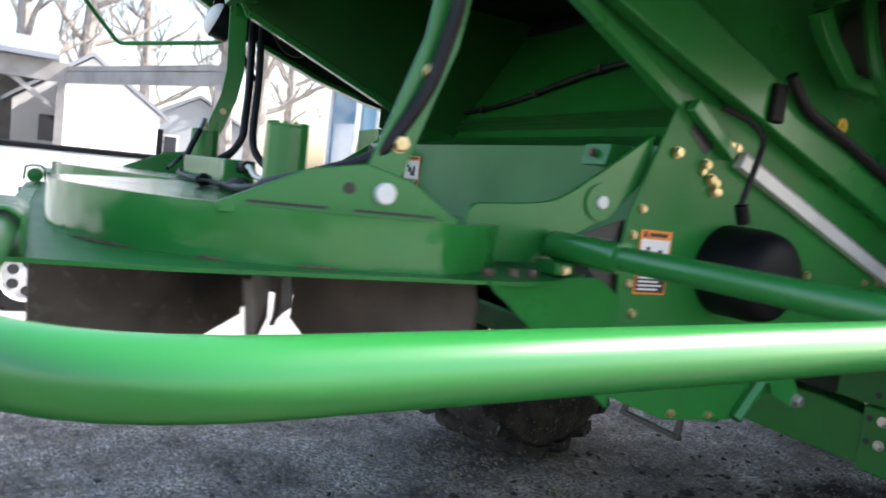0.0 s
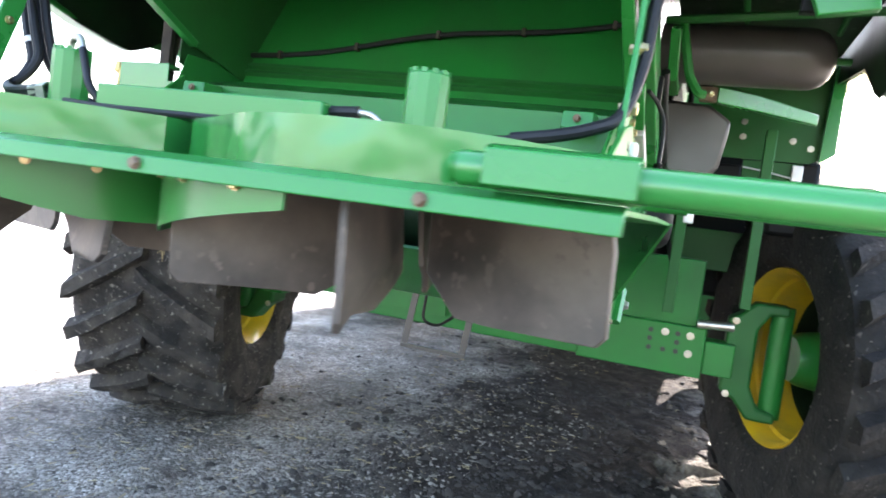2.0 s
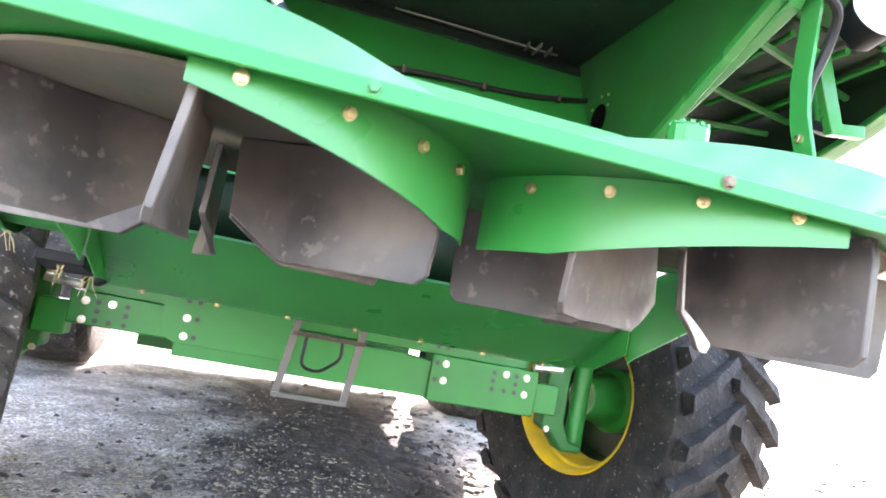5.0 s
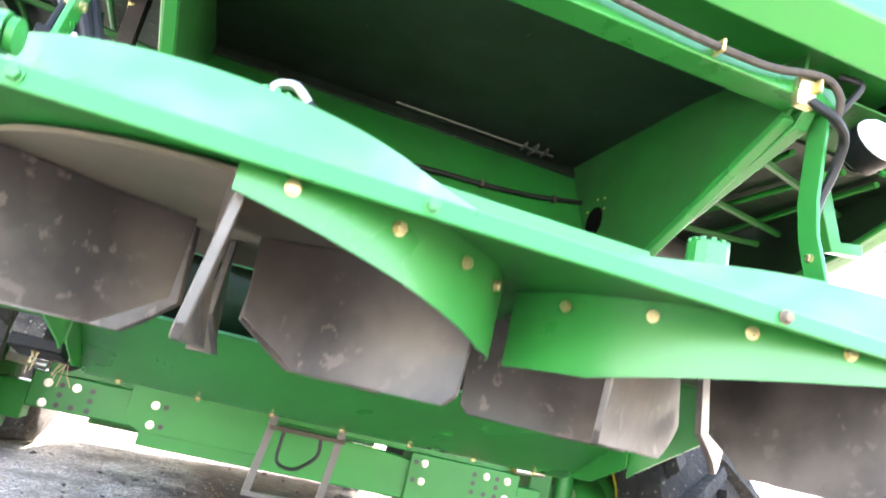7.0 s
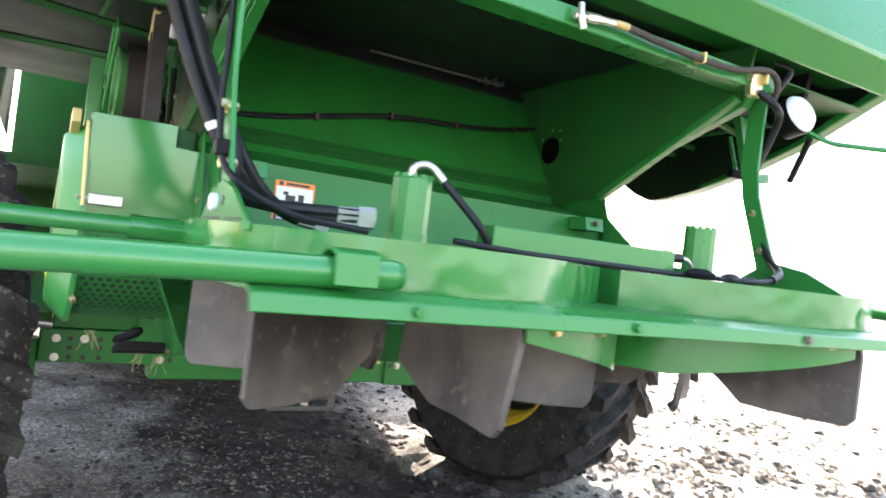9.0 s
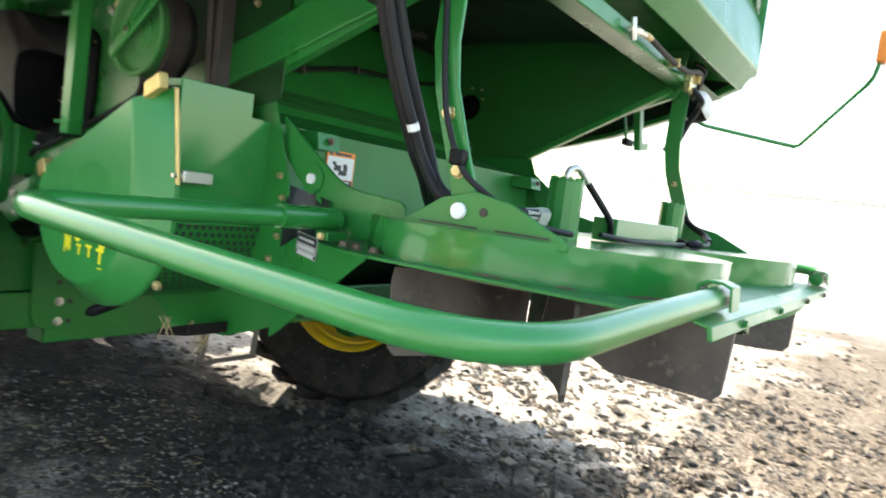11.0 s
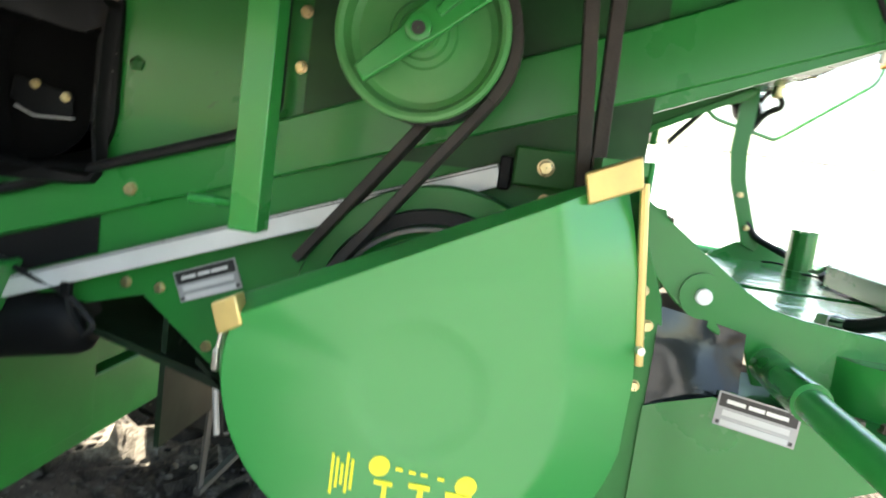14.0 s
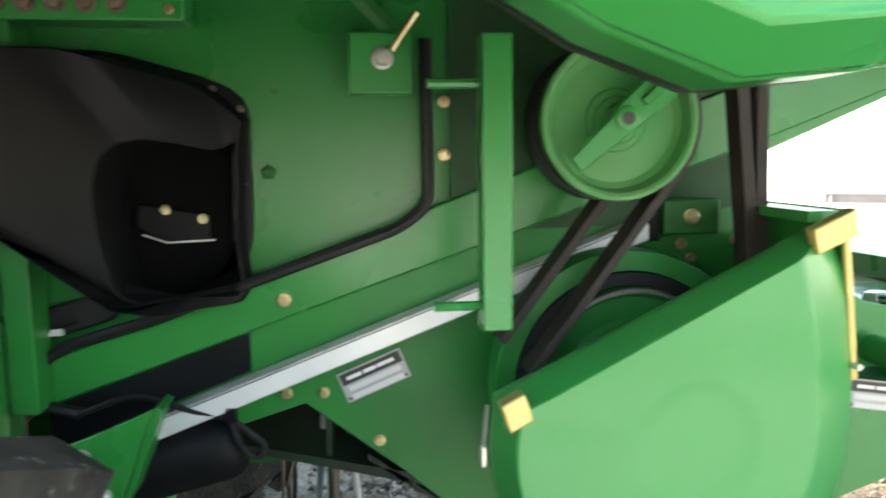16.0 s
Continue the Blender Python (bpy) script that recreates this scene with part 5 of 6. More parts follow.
    part("canister_cable", tube(rounded([(-0.755, 1.74, 1.288), (-0.76, 1.675, 1.312), (-0.765, 1.637, 1.313), (-0.760, 1.588, 1.290), (-0.755, 1.512, 1.266), (-0.755, 1.460, 1.219), (-0.755, 1.476, 1.198), (-0.755, 1.503, 1.225), (-0.752, 1.516, 1.27)], 0.02, 5), 0.0055, 6), RUBBER, can, "thin black cable looped over the canister")
    part("cable_tie", box((-0.762, 1.505, 1.262), (-0.748, 1.524, 1.290)), PLASTIC, can, bevel=0.003)
    brk = part("bolted_bracket", prism("x", [(1.738, 1.260), (1.614, 1.309), (1.622, 1.289), (1.667, 1.167), (1.726, 1.146), (1.841, 1.189), (1.770, 1.210)], -0.818, -0.809), GREEN, combine, "green bolted bracket beside the canister", bevel=0.002)
    part("bracket_flange", prism("x", [(1.612, 1.311), (1.622, 1.289), (1.665, 1.171), (1.654, 1.171), (1.602, 1.306)], -0.812, -0.745), GREEN, brk, bevel=0.001)
    for y, z in ((1.718, 1.242), (1.694, 1.217), (1.691, 1.180)):
        bolt((-0.818, y, z), (-1, 0, 0), brk, BOLT_BIG, 0.75)
    # frame posts towards the front: a slotted channel, a plain post behind it and a wide one
    post = part("frame_post", prism("z", [(-0.840, 1.838), (-0.840, 1.905), (-0.810, 1.905), (-0.810, 1.900), (-0.835, 1.900), (-0.835, 1.843), (-0.810, 1.843), (-0.810, 1.838)], 1.455, 2.2), FADED, combine, "pale green upright channel post of the body", bevel=0.002)
    part("post_slot", box((-0.8415, 1.868, 1.532), (-0.8395, 1.876, 1.548)), BLACK, post)
    low = part("frame_post", prism("z", [(-0.838, 1.895), (-0.838, 1.962), (-0.80, 1.962), (-0.80, 1.895)], 1.235, 1.402), FADED, combine, "pale green slotted lower end of the post", bevel=0.003)
    for y, z in ((1.950, 1.318), (1.915, 1.314), (1.954, 1.268), (1.920, 1.281), (1.932, 1.245)):
        part("post_slot", box((-0.8395, y - 0.003, z - 0.006), (-0.8375, y + 0.003, z + 0.006)), BLACK, low)
    part("post_foot", prism("x", [(1.865, 1.235), (1.975, 1.240), (1.975, 1.19), (1.90, 1.165), (1.865, 1.175)], -0.85, -0.842), GREEN, low, "green foot plate of the post", bevel=0.004)
    part("frame_post", box((-0.81, 1.865, 1.10), (-0.77, 1.925, 2.2)), DARK_GREEN, combine, "dark green upright frame post of the body", bevel=0.003)
    for y in (1.846, 1.834):
        part("post_edge", box((-0.815, y - 0.003, 1.20), (-0.785, y + 0.003, 2.2)), GREEN, combine, "thin folded edge of the frame post")
    part("frame_post", box((-0.79, 1.785, 1.30), (-0.73, 1.825, 2.2)), GREEN_OLD, combine, "upright green frame post of the body", bevel=0.003)
    part("frame_post", box((-0.85, 2.17, 1.0), (-0.79, 2.23, 2.2)), GREEN_OLD, combine, "upright green frame post of the body", bevel=0.003)
    block = part("stowed_block", box((-0.852, 1.908, 1.400), (-0.8405, 1.972, 1.452)), WHITE, combine, "pale block clamped on the frame post", bevel=0.003)
    part("block_base", box((-0.856, 1.830, 1.400), (-0.8405, 1.907, 1.455)), GREEN, block, "green half of the clamped block", bevel=0.003)
    part("block_gap", box((-0.8525, 1.938, 1.428), (-0.8515, 1.941, 1.4525)), BLACK, block)
    eye = part("frame_hook", prism("x", arc(1.935, 1.505, 0.036, 90, 330, 14) + [(1.905, 1.452), (1.960, 1.462), (1.975, 1.49), (1.965, 1.525)], -0.862, -0.854), PLASTIC, combine, "black eye plate on the frame post", bevel=0.002)
    part("hook_arm", tube(rounded([(-0.866, 2.03, 1.66), (-0.866, 1.985, 1.585), (-0.866, 1.945, 1.525)], 0.05, 5), 0.012, 10), FADED, eye, "green hooked arm")
    part("hook_loop", lathe([(0.010, -0.006), (0.024, -0.006), (0.024, 0.006), (0.010, 0.006)], 20, pose(-0.868, 1.932, 1.506, 0, -90, 0)), FADED, eye, "round eye of the hooked arm")
    # Added backdrop walls that darken the view into the body.
    part("body_backdrop", box((-0.70, 1.85, 1.05), (-0.69, 4.5, 2.4)), DARK_GREEN, combine, "added dark green backdrop wall inside the body")
    part("body_backdrop", box((0.69, 1.85, 1.30), (0.70, 4.5, 2.4)), DARK_GREEN, combine, "added dark green backdrop wall inside the body")
    rail = part("top_rail", box((-0.80, 1.544, 1.871), (-0.74, 2.3, 1.925)), GREEN, combine, "green rail above the duct with bolts", bevel=0.003)
    for y in (1.636, 1.677, 1.717, 1.757, 1.797):
        bolt((-0.80, y, 1.895), (-1, 0, 0), rail, BOLT_RUST, 1.25)
    bolt((-0.80, 1.565, 1.887), (-1, 0, 0), rail, BOLT, 0.8)


    part("hanging_wire", tube(rounded([(-0.772, 0.375, 1.89), (-0.775, 0.345, 1.83), (-0.775, 0.316, 1.811), (-0.775, 0.284, 1.804), (-0.775, 0.245, 1.82), (-0.772, 0.20, 1.875)], 0.03, 5), 0.0045, 8), RUBBER, combine, "thin black wire looped below the hood rail")
    for y0, y1 in ((1.375, 1.40), (1.34, 1.315)):
        part("linkage_rod", tube([(-0.58, y0, 1.26), (-0.56, y1, 0.98)], 0.0065, 8), ALU, combine, "thin pale linkage rod under the body")
    ct = part("front_catch", box((-0.985, 1.143, 1.262), (-0.974, 1.153, 1.292)), ZINC, combine, "small bright toggle catch at the cover's front", bevel=0.003)
    part("catch_rod", tube([(-0.979, 1.148, 1.29), (-0.975, 1.142, 1.345)], 0.003, 8), ZINC, ct)


build_left_body()


def build_right_side():
    drum = part("rotor_cap", lathe([(0.001, 0.135), (0.05, 0.134), (0.074, 0.128), (0.089, 0.113), (0.096, 0.085), (0.098, 0.0), (0.001, 0.0)], 40, pose(0.722, 0.855, 1.30, 0, 90, 0)), PLASTIC, combine, "round black plastic cap on the chopper's side")
    part("cap_plug", tube([(0.80, 0.79, 1.405), (0.80, 0.775, 1.44)], 0.013, 10), PLASTIC, drum)
    part("cap_cable", tube(rounded([(0.80, 0.775, 1.44), (0.80, 0.80, 1.52), (0.79, 0.83, 1.58), (0.77, 0.80, 1.615), (0.75, 0.74, 1.63)], 0.05, 6), 0.0065, 8), RUBBER, drum)
    ch = part("side_channel", prism("x", [(0.665, 1.615), (0.80, 1.53), (0.812, 1.55), (0.68, 1.64)], 0.722, 0.745), GREEN, combine, "green folded channel on the chopper's side", bevel=0.003)
    for y, z in ((0.78, 1.48), (0.79, 1.462), (0.83, 1.56), (1.13, 1.30)):
        bolt((0.722, y, z), (1, 0, 0), ch, BOLT, 1.1)
    # Black sheet on the plate imitates the shade of an opening.
    part("opening_shade", prism("x", [(0.700, 1.612), (0.775, 1.568), (0.742, 1.535), (0.690, 1.575)], 0.7205, 0.7225), BLACK, ch, "flat black sheet for the shaded opening behind the folded channel", smooth=0)
    for y, z in ((0.805, 1.56), (0.765, 1.487), (0.78, 1.462), (0.745, 1.515), (0.66, 1.53)):
        bolt((0.7225, y, z), (1, 0, 0), ch, BOLT, 1.25)
    hb = part("hanger_bracket", prism("x", [(0.925, 1.85), (0.965, 1.80), (1.06, 1.725), (1.25, 1.715), (1.25, 1.745), (1.08, 1.755), (0.99, 1.83), (0.96, 1.87)], 0.77, 0.80), GREEN, combine, "bent green hanger bracket under the deck", bevel=0.003)
    part("yellow_tag", lathe([(0.006, 0), (0.017, 0), (0.017, 0.004), (0.006, 0.004)], 16, pose(0.77, 1.10, 1.645, 0, 90, 0)), YELLOW, hb, "small yellow ring tag")
    part("rail_hose", tube(rounded([(0.775, 0.90, 1.72), (0.775, 0.963, 1.658), (0.775, 1.139, 1.605), (0.775, 1.341, 1.533), (0.775, 1.55, 1.45), (0.77, 1.72, 1.35)], 0.06, 5), 0.013, 10), RUBBER, combine, "thick black hose along the sloping rail")
    part("cable_bracket", box((0.745, 0.86, 1.62), (0.775, 0.90, 1.70)), PLASTIC, combine, "black cable bracket on the rail", bevel=0.004)
    tg = part("toggle_link", tube([(0.73, 0.95, 0.965), (0.73, 1.025, 1.06)], 0.016, 6), GREEN, combine, "green toggle link under the chopper")
    part("link_plate", prism("x", [(1.04, 1.065), (1.13, 1.06), (1.18, 0.99), (1.14, 0.98), (1.06, 1.02)], 0.722, 0.732), GREEN, tg)
    bolt((0.732, 1.155, 1.0), (1, 0, 0), tg, BOLT_BIG, 1.1)
    # Black plate imitates the shade in the gap at the hinge.
    part("dark_gap_plate", prism("x", [(0.42, 1.335), (0.56, 1.385), (0.56, 1.22), (0.50, 1.27)], 0.704, 0.708), BLACK, combine, "flat black plate for the shaded recess behind the hinge")
    bm = bmesh.new()
    rng = random.Random(5)
    grid = []
    for a in range(15):
        row = []
        for c in range(13):
            u, v = a / 14, c / 12
            w = noise.noise(Vector((u * 1.6, v * 1.4, 4.0))) * 0.012 + 0.012 * math.sin(2.4 * u + 0.6)
            row.append(bm.verts.new((-0.735 + w + 0.02 * v, 0.425 + 0.135 * u, (1.268 - 0.040 * u) * (1 - v) + (1.365 + 0.025 * u) * v)))
        grid.append(row)
    for A, B in zip(grid, grid[1:]):
        for k in range(12):
            bm.faces.new((A[k], A[k + 1], B[k + 1], B[k]))
    part("guard_curtain", bm, SHINY_BLACK, combine, "crumpled glossy dark sheet behind the hinge", smooth=60)
    part("grey_tank", lathe([(0.001, 0), (0.03, 0.003), (0.058, 0.014), (0.080, 0.034), (0.092, 0.062), (0.095, 0.09), (0.095, 0.52), (0.001, 0.52)], 36, pose(1.25, 1.20, 1.845, 0, -90, 0)), GREY_TANK, combine, "grey cylindrical air tank under the body")
    part("tank_bracket", tube(rounded([(0.79, 1.09, 1.93), (0.815, 1.09, 1.82), (0.835, 1.10, 1.745), (0.868, 1.10, 1.70), (0.885, 1.11, 1.70)], 0.04, 5), 0.015, 8), GREEN, combine, "bent green tank bracket")
    bm = prism("y", [(0.925, 1.705), (0.925, 1.758), (1.05, 1.744), (1.16, 1.721), (1.26, 1.698), (1.26, 1.660), (1.18, 1.671), (1.06, 1.688)], 1.26, 1.30)
    for v in bm.verts:
        k = (v.co.x - 0.925) / 0.393
        v.co += Vector((0.018, 0.42, 0.06)) * k
    cs = part("cross_strut", bm, GREEN, combine, "green cross strut below the tank", bevel=0.004)
    part("strut_joint", box((0.866, 1.262, 1.708), (0.924, 1.298, 1.757)), RUST, cs, "rusty joint at the strut's end", bevel=0.004)
    bolt((0.905, 1.262, 1.732), (0, -1, 0), cs, BOLT, 0.9)
    fn = part("black_funnel", prism("y", [(0.746, 1.729), (0.902, 1.722), (0.981, 1.668), (0.975, 1.60), (0.961, 1.508), (0.914, 1.445), (0.86, 1.445), (0.782, 1.478)], 1.40, 1.50), GREY_TANK, combine, "dark grey plastic chute below the tank", bevel=0.012)
    part("funnel_spout", box((0.87, 1.43, 1.30), (0.905, 1.47, 1.446)), ALU, fn, "pale spout of the chute", bevel=0.004)
    for x, y, z0, z1 in ((0.86, 1.65, 0.95, 1.7), (1.14, 1.75, 1.0, 1.7), (1.28, 2.5, 0.9, 1.7)):
        part("frame_post", box((x - 0.02, y - 0.025, z0), (x + 0.02, y + 0.025, z1)), DARK_GREEN, combine, "upright green frame post of the body", bevel=0.003)
    fp = part("frame_plate", prism("y", [(0.90, 1.598), (1.30, 1.60), (1.385, 1.64), (1.385, 1.985), (0.90, 1.985)], 1.90, 1.908), DARK_GREEN, combine, "green frame plate above the wheel with bolts")
    for x, z in ((1.042, 1.749), (1.044, 1.688), (1.232, 1.685), (1.30, 1.66)):
        bolt((x, 1.90, z), (0, -1, 0), fp, BOLT_BIG, 0.8)
    part("plate_flange", prism("y", [(1.33, 1.60), (1.385, 1.64), (1.385, 1.985), (1.345, 1.985)], 1.86, 1.90), GREEN, fp)
    lp = part("lower_frame_plate", box((1.06, 1.915, 1.40), (1.28, 1.925, 1.597)), DARK_GREEN, combine, "green lower plate behind the wheel", bevel=0.002)
    part("plate_wire", tube([(1.06, 1.90, 1.565), (1.14, 1.895, 1.555), (1.255, 1.90, 1.535)], 0.0035, 6), ALU, lp, "thin pale wire across the plate")
    part("plate_tab", box((1.245, 1.895, 1.525), (1.285, 1.912, 1.59)), ALU, lp, "pale metal tab", bevel=0.003)
    part("valve_block", box((0.91, 1.84, 1.45), (1.055, 1.94, 1.565)), PLASTIC, combine, "black valve block in the engine bay", bevel=0.01)
    part("side_rail", box((0.80, 1.93, 1.42), (1.05, 1.99, 1.53)), DARK_GREEN, combine, "green rail behind the wheel", bevel=0.004)
    part("side_rail", box((0.80, 2.5, 1.10), (1.36, 2.56, 1.30)), DARK_GREEN, combine, "dark green rail behind the wheel", bevel=0.004)
    # Added dark mass: stands in for the deep shade of the bay.
    part("bay_dark_fill", box((0.72, 2.75, 0.95), (1.30, 3.6, 1.95)), PLASTIC, combine, "added dark mass that fills the shaded bay behind the wheel", bevel=0.03)
    # Added box, hidden from view: blocks a sun patch beside the wheel.
    part("sun_blocker", prism("y", [(1.15, 0.60), (1.20, 0.55), (1.28, 0.55), (1.33, 0.60), (1.33, 1.60), (1.15, 1.60)], 3.7, 4.9), PLASTIC, combine, "added unseen box that keeps the sun off the ground", bevel=0.02)
    # Added dark sheet over the hood's side, in place of shade.
    part("dark_backing", prism("x", [(1.70, 1.30), (2.6, 1.20), (2.6, 1.95), (1.75, 1.95)], 0.72, 0.76), PLASTIC, combine, "added dark sheet that deepens the engine bay's shade", bevel=0.01)
    part("black_box", box((1.18, 1.95, 1.30), (1.36, 2.20, 1.62)), PLASTIC, combine, "black equipment box above the wheel", bevel=0.02)
    part("engine_hose", tube(rounded([(0.82, 1.62, 1.98), (0.84, 1.58, 1.62), (0.80, 1.66, 1.30), (0.87, 1.85, 1.05)], 0.12, 5), 0.010, 8), RUBBER, combine, "black hose in the engine bay")
    step = part("foot_bracket", prism("y", [(1.00, 1.95), (1.05, 1.95), (1.12, 1.762), (1.195, 1.775), (1.20, 1.74), (1.09, 1.725)], 0.325, 0.355), GREEN, combine, "bent green foot bracket under the deck", bevel=0.003)
    # work lamp
    for s in (-1, 1):
        m = pose(s * 0.905, 0.035, 1.90, 68, 0, 0)
        lamp = part("work_lamp", lathe([(0.001, 0.034), (0.03, 0.031), (0.048, 0.022), (0.059, 0.008), (0.060, 0.0), (0.001, 0.0)], 36, m), WHITE, combine, "round white work lamp at the hood's corner", smooth=60)
        part("lamp_housing", lathe([(0.0605, 0.002), (0.062, 0.0), (0.062, -0.012), (0.055, -0.06), (0.03, -0.075), (0.001, -0.075)], 32, m), PLASTIC, lamp, "black lamp housing")
        r = 0.12 if s < 0 else 0.07
        shroud = [(0.16 - 1.15 * r, 2.06)] + arc(0.16, 1.93 + 0.42 * r, r, 165, 330, 14) + [(0.16 + 1.3 * r, 2.05)]
        part("lamp_shroud", prism("x", shroud, s * 1.0, s * 1.02), PLASTIC, lamp, "black plastic shroud behind the lamp")
    # connector and cables at the hood's corner
    con = part("cable_connector", box((0.655, 0.02, 1.905), (0.705, 0.045, 1.975)), BOLT_ZINC, combine, "pale cable connector at the hood's corner", bevel=0.004)
    part("corner_cable", tube(rounded([(0.69, 0.02, 1.92), (0.73, -0.01, 1.885), (0.80, 0.02, 1.87), (0.815, 0.06, 1.80), (0.80, 0.095, 1.70), (0.797, 0.06, 1.56), (0.79, 0.03, 1.50), (0.775, -0.01, 1.435), (0.71, -0.10, 1.395), (0.62, -0.135, 1.375)], 0.05, 5), 0.0115, 10), RUBBER, con, "thick black hose down the support arm")
    part("spreader_cable", tube(rounded([(0.64, -0.13, 1.378), (0.55, -0.15, 1.365), (0.30, -0.145, 1.361), (0.0, -0.15, 1.361), (-0.22, -0.145, 1.362), (-0.36, -0.12, 1.37)], 0.05, 5), 0.0065, 8), RUBBER, con, "thin black cable across the spreader top")
    part("corner_cable", tube(rounded([(0.80, 0.06, 1.93), (0.84, 0.02, 2.02), (0.80, 0.06, 2.04)], 0.04, 5), 0.009, 8), RUBBER, con)
    # warning lamp stalks at both sides
    for s in (-1, 1):
        st = part("warning_lamp_stalk", tube(rounded([(s * 1.10, 0.20, 1.93), (s * 1.185, 0.10, 1.865), (s * 1.485, -0.235, 1.832), (s * 1.235, -0.50, 2.08), (s * 1.23, -0.515, 2.15)], 0.03, 4), 0.009, 10), GREEN, combine, "thin bent green stalk of the warning lamp")
        part("warning_lamp", box((s * 1.23 - 0.035, -0.535, 2.14), (s * 1.23 + 0.035, -0.50, 2.26)), ORANGE, st, "amber warning lamp", bevel=0.006)
        part("stalk_stop", tube([(s * 1.16, 0.16, 1.88), (s * 1.22, 0.26, 1.75)], 0.012, 8), RUBBER, st)
    part("hook_rod", tube(rounded([(1.08, 0.42, 1.90), (1.10, 0.40, 1.79), (1.10, 0.40, 1.765)], 0.02, 3), 0.008, 8), GREEN, combine, "small green rod with a black grip")
    part("rod_grip", box((1.06, 0.375, 1.745), (1.14, 0.405, 1.775)), PLASTIC, combine, "black grip of the small rod", bevel=0.004)


build_right_side()


def build_hoses():
    trunk = [(-0.965, 0.20, 2.30), (-0.94, 0.19, 2.05), (-0.905, 0.185, 1.88), (-0.868, 0.182, 1.77), (-0.82, 0.172, 1.65), (-0.785, 0.16, 1.57), (-0.745, 0.15, 1.495)]
    for k in range(4):
        ox, oy = ((-0.022, -0.016), (0.006, -0.020), (0.020, 0.008), (-0.006, 0.014))[k]
        pts = [(x + ox, y + oy, z + 0.2 * ox) for x, y, z in trunk]
        if k < 2:
            pts += [(-0.755 + 0.3 * ox, 0.112 + 0.5 * oy, 1.443), (-0.765, 0.085 + oy, 1.412 + 0.3 * ox), (-0.69, 0.035 + oy, 1.395), (-0.585, 0.0 + oy, 1.395 + 0.4 * ox), (-0.50, -0.02 + oy, 1.398 + 0.4 * ox)]
        else:
            pts += [(-0.70 + 0.5 * ox, 0.155 + 0.8 * oy, 1.447), (-0.645 + 0.4 * ox, 0.178 + 0.8 * oy, 1.408), (-0.587, 0.205 + oy, 1.383), (-0.50, 0.22 + oy, 1.373)]
        h = part("hydraulic_hose", tube(rounded(pts, 0.08, 6), 0.0125, 10), RUBBER, combine, "thick black hydraulic hose down to the spreader motor")
        p, q = Vector(pts[-2]), Vector(pts[-1])
        part("hose_fitting", tube([p.lerp(q, 0.15), p.lerp(q, 0.6), p.lerp(q, 0.61), q], [0.0135, 0.0135, 0.017, 0.017], 6), ZINC, h, "bright zinc hose fitting")
        if k == 0:
            p, q = Vector(pts[5]), Vector(pts[6])
            part("hose_sleeve", tube([p.lerp(q, 0.2), p.lerp(q, 0.38)], 0.0134, 10), WHITE, h, "white marking sleeve")
    part("arm_cable", tube(rounded([(-0.79, 0.10, 2.0), (-0.792, 0.105, 1.85), (-0.793, 0.085, 1.68), (-0.80, 0.062, 1.576), (-0.80, 0.028, 1.50), (-0.795, 0.0, 1.455), (-0.76, -0.06, 1.41), (-0.68, -0.10, 1.375), (-0.55, -0.13, 1.366)], 0.04, 5), 0.0065, 8), RUBBER, combine, "thin black cable clipped to the support arm")
    part("cable_clip", box((-0.81, 0.005, 1.475), (-0.784, 0.035, 1.505)), PLASTIC, combine, "black cable clip on the support arm", bevel=0.003)
    e = part("motor_elbow", tube(rounded([(-0.435, -0.05, 1.478), (-0.435, -0.05, 1.512), (-0.40, -0.06, 1.52), (-0.372, -0.075, 1.488)], 0.02, 5), 0.0088, 12), ZINC, combine, "bright zinc elbow on the spreader motor")
    part("elbow_hose", tube(rounded([(-0.372, -0.075, 1.488), (-0.33, -0.10, 1.44), (-0.30, -0.118, 1.405), (-0.27, -0.11, 1.372)], 0.05, 6), 0.0085, 10), RUBBER, e)
    m = part("motor_elbow", tube(rounded([(0.388, -0.07, 1.380), (0.365, -0.085, 1.383), (0.345, -0.09, 1.400), (0.318, -0.09, 1.402)], 0.015, 5), 0.0062, 12), ZINC, combine, "bright zinc elbow beside the spreader motor")
    part("elbow_hose", tube(rounded([(0.318, -0.09, 1.402), (0.25, -0.09, 1.398), (0.18, -0.085, 1.395)], 0.03, 4), 0.012, 10), RUBBER, m)
    for i, (x, y, a, l) in enumerate(((0.45, -0.14, 8, 0.08), (0.30, -0.17, -25, 0.07), (0.58, -0.10, 15, 0.08), (0.36, -0.11, 50, 0.05))):
        d = Vector((math.cos(radians(a)), math.sin(radians(a)), 0)) * l / 2
        c = Vector((x, y, Z_TOP + 0.014))
        w = part("wiring_plug", tube([c - d, c - d * 0.5, c + d * 0.4, c + d], [0.006, 0.013, 0.014, 0.007], 8), PLASTIC, combine, "wiring plug lying on the spreader top")
        part("plug_wire", tube(rounded([c + d, c + d * 1.8 + Vector((0.0, 0.03, 0.002)), c + d * 2.4 + Vector((0.02, 0.05, -0.004))], 0.03, 4), 0.0035, 6), RUBBER, w)


build_hoses()


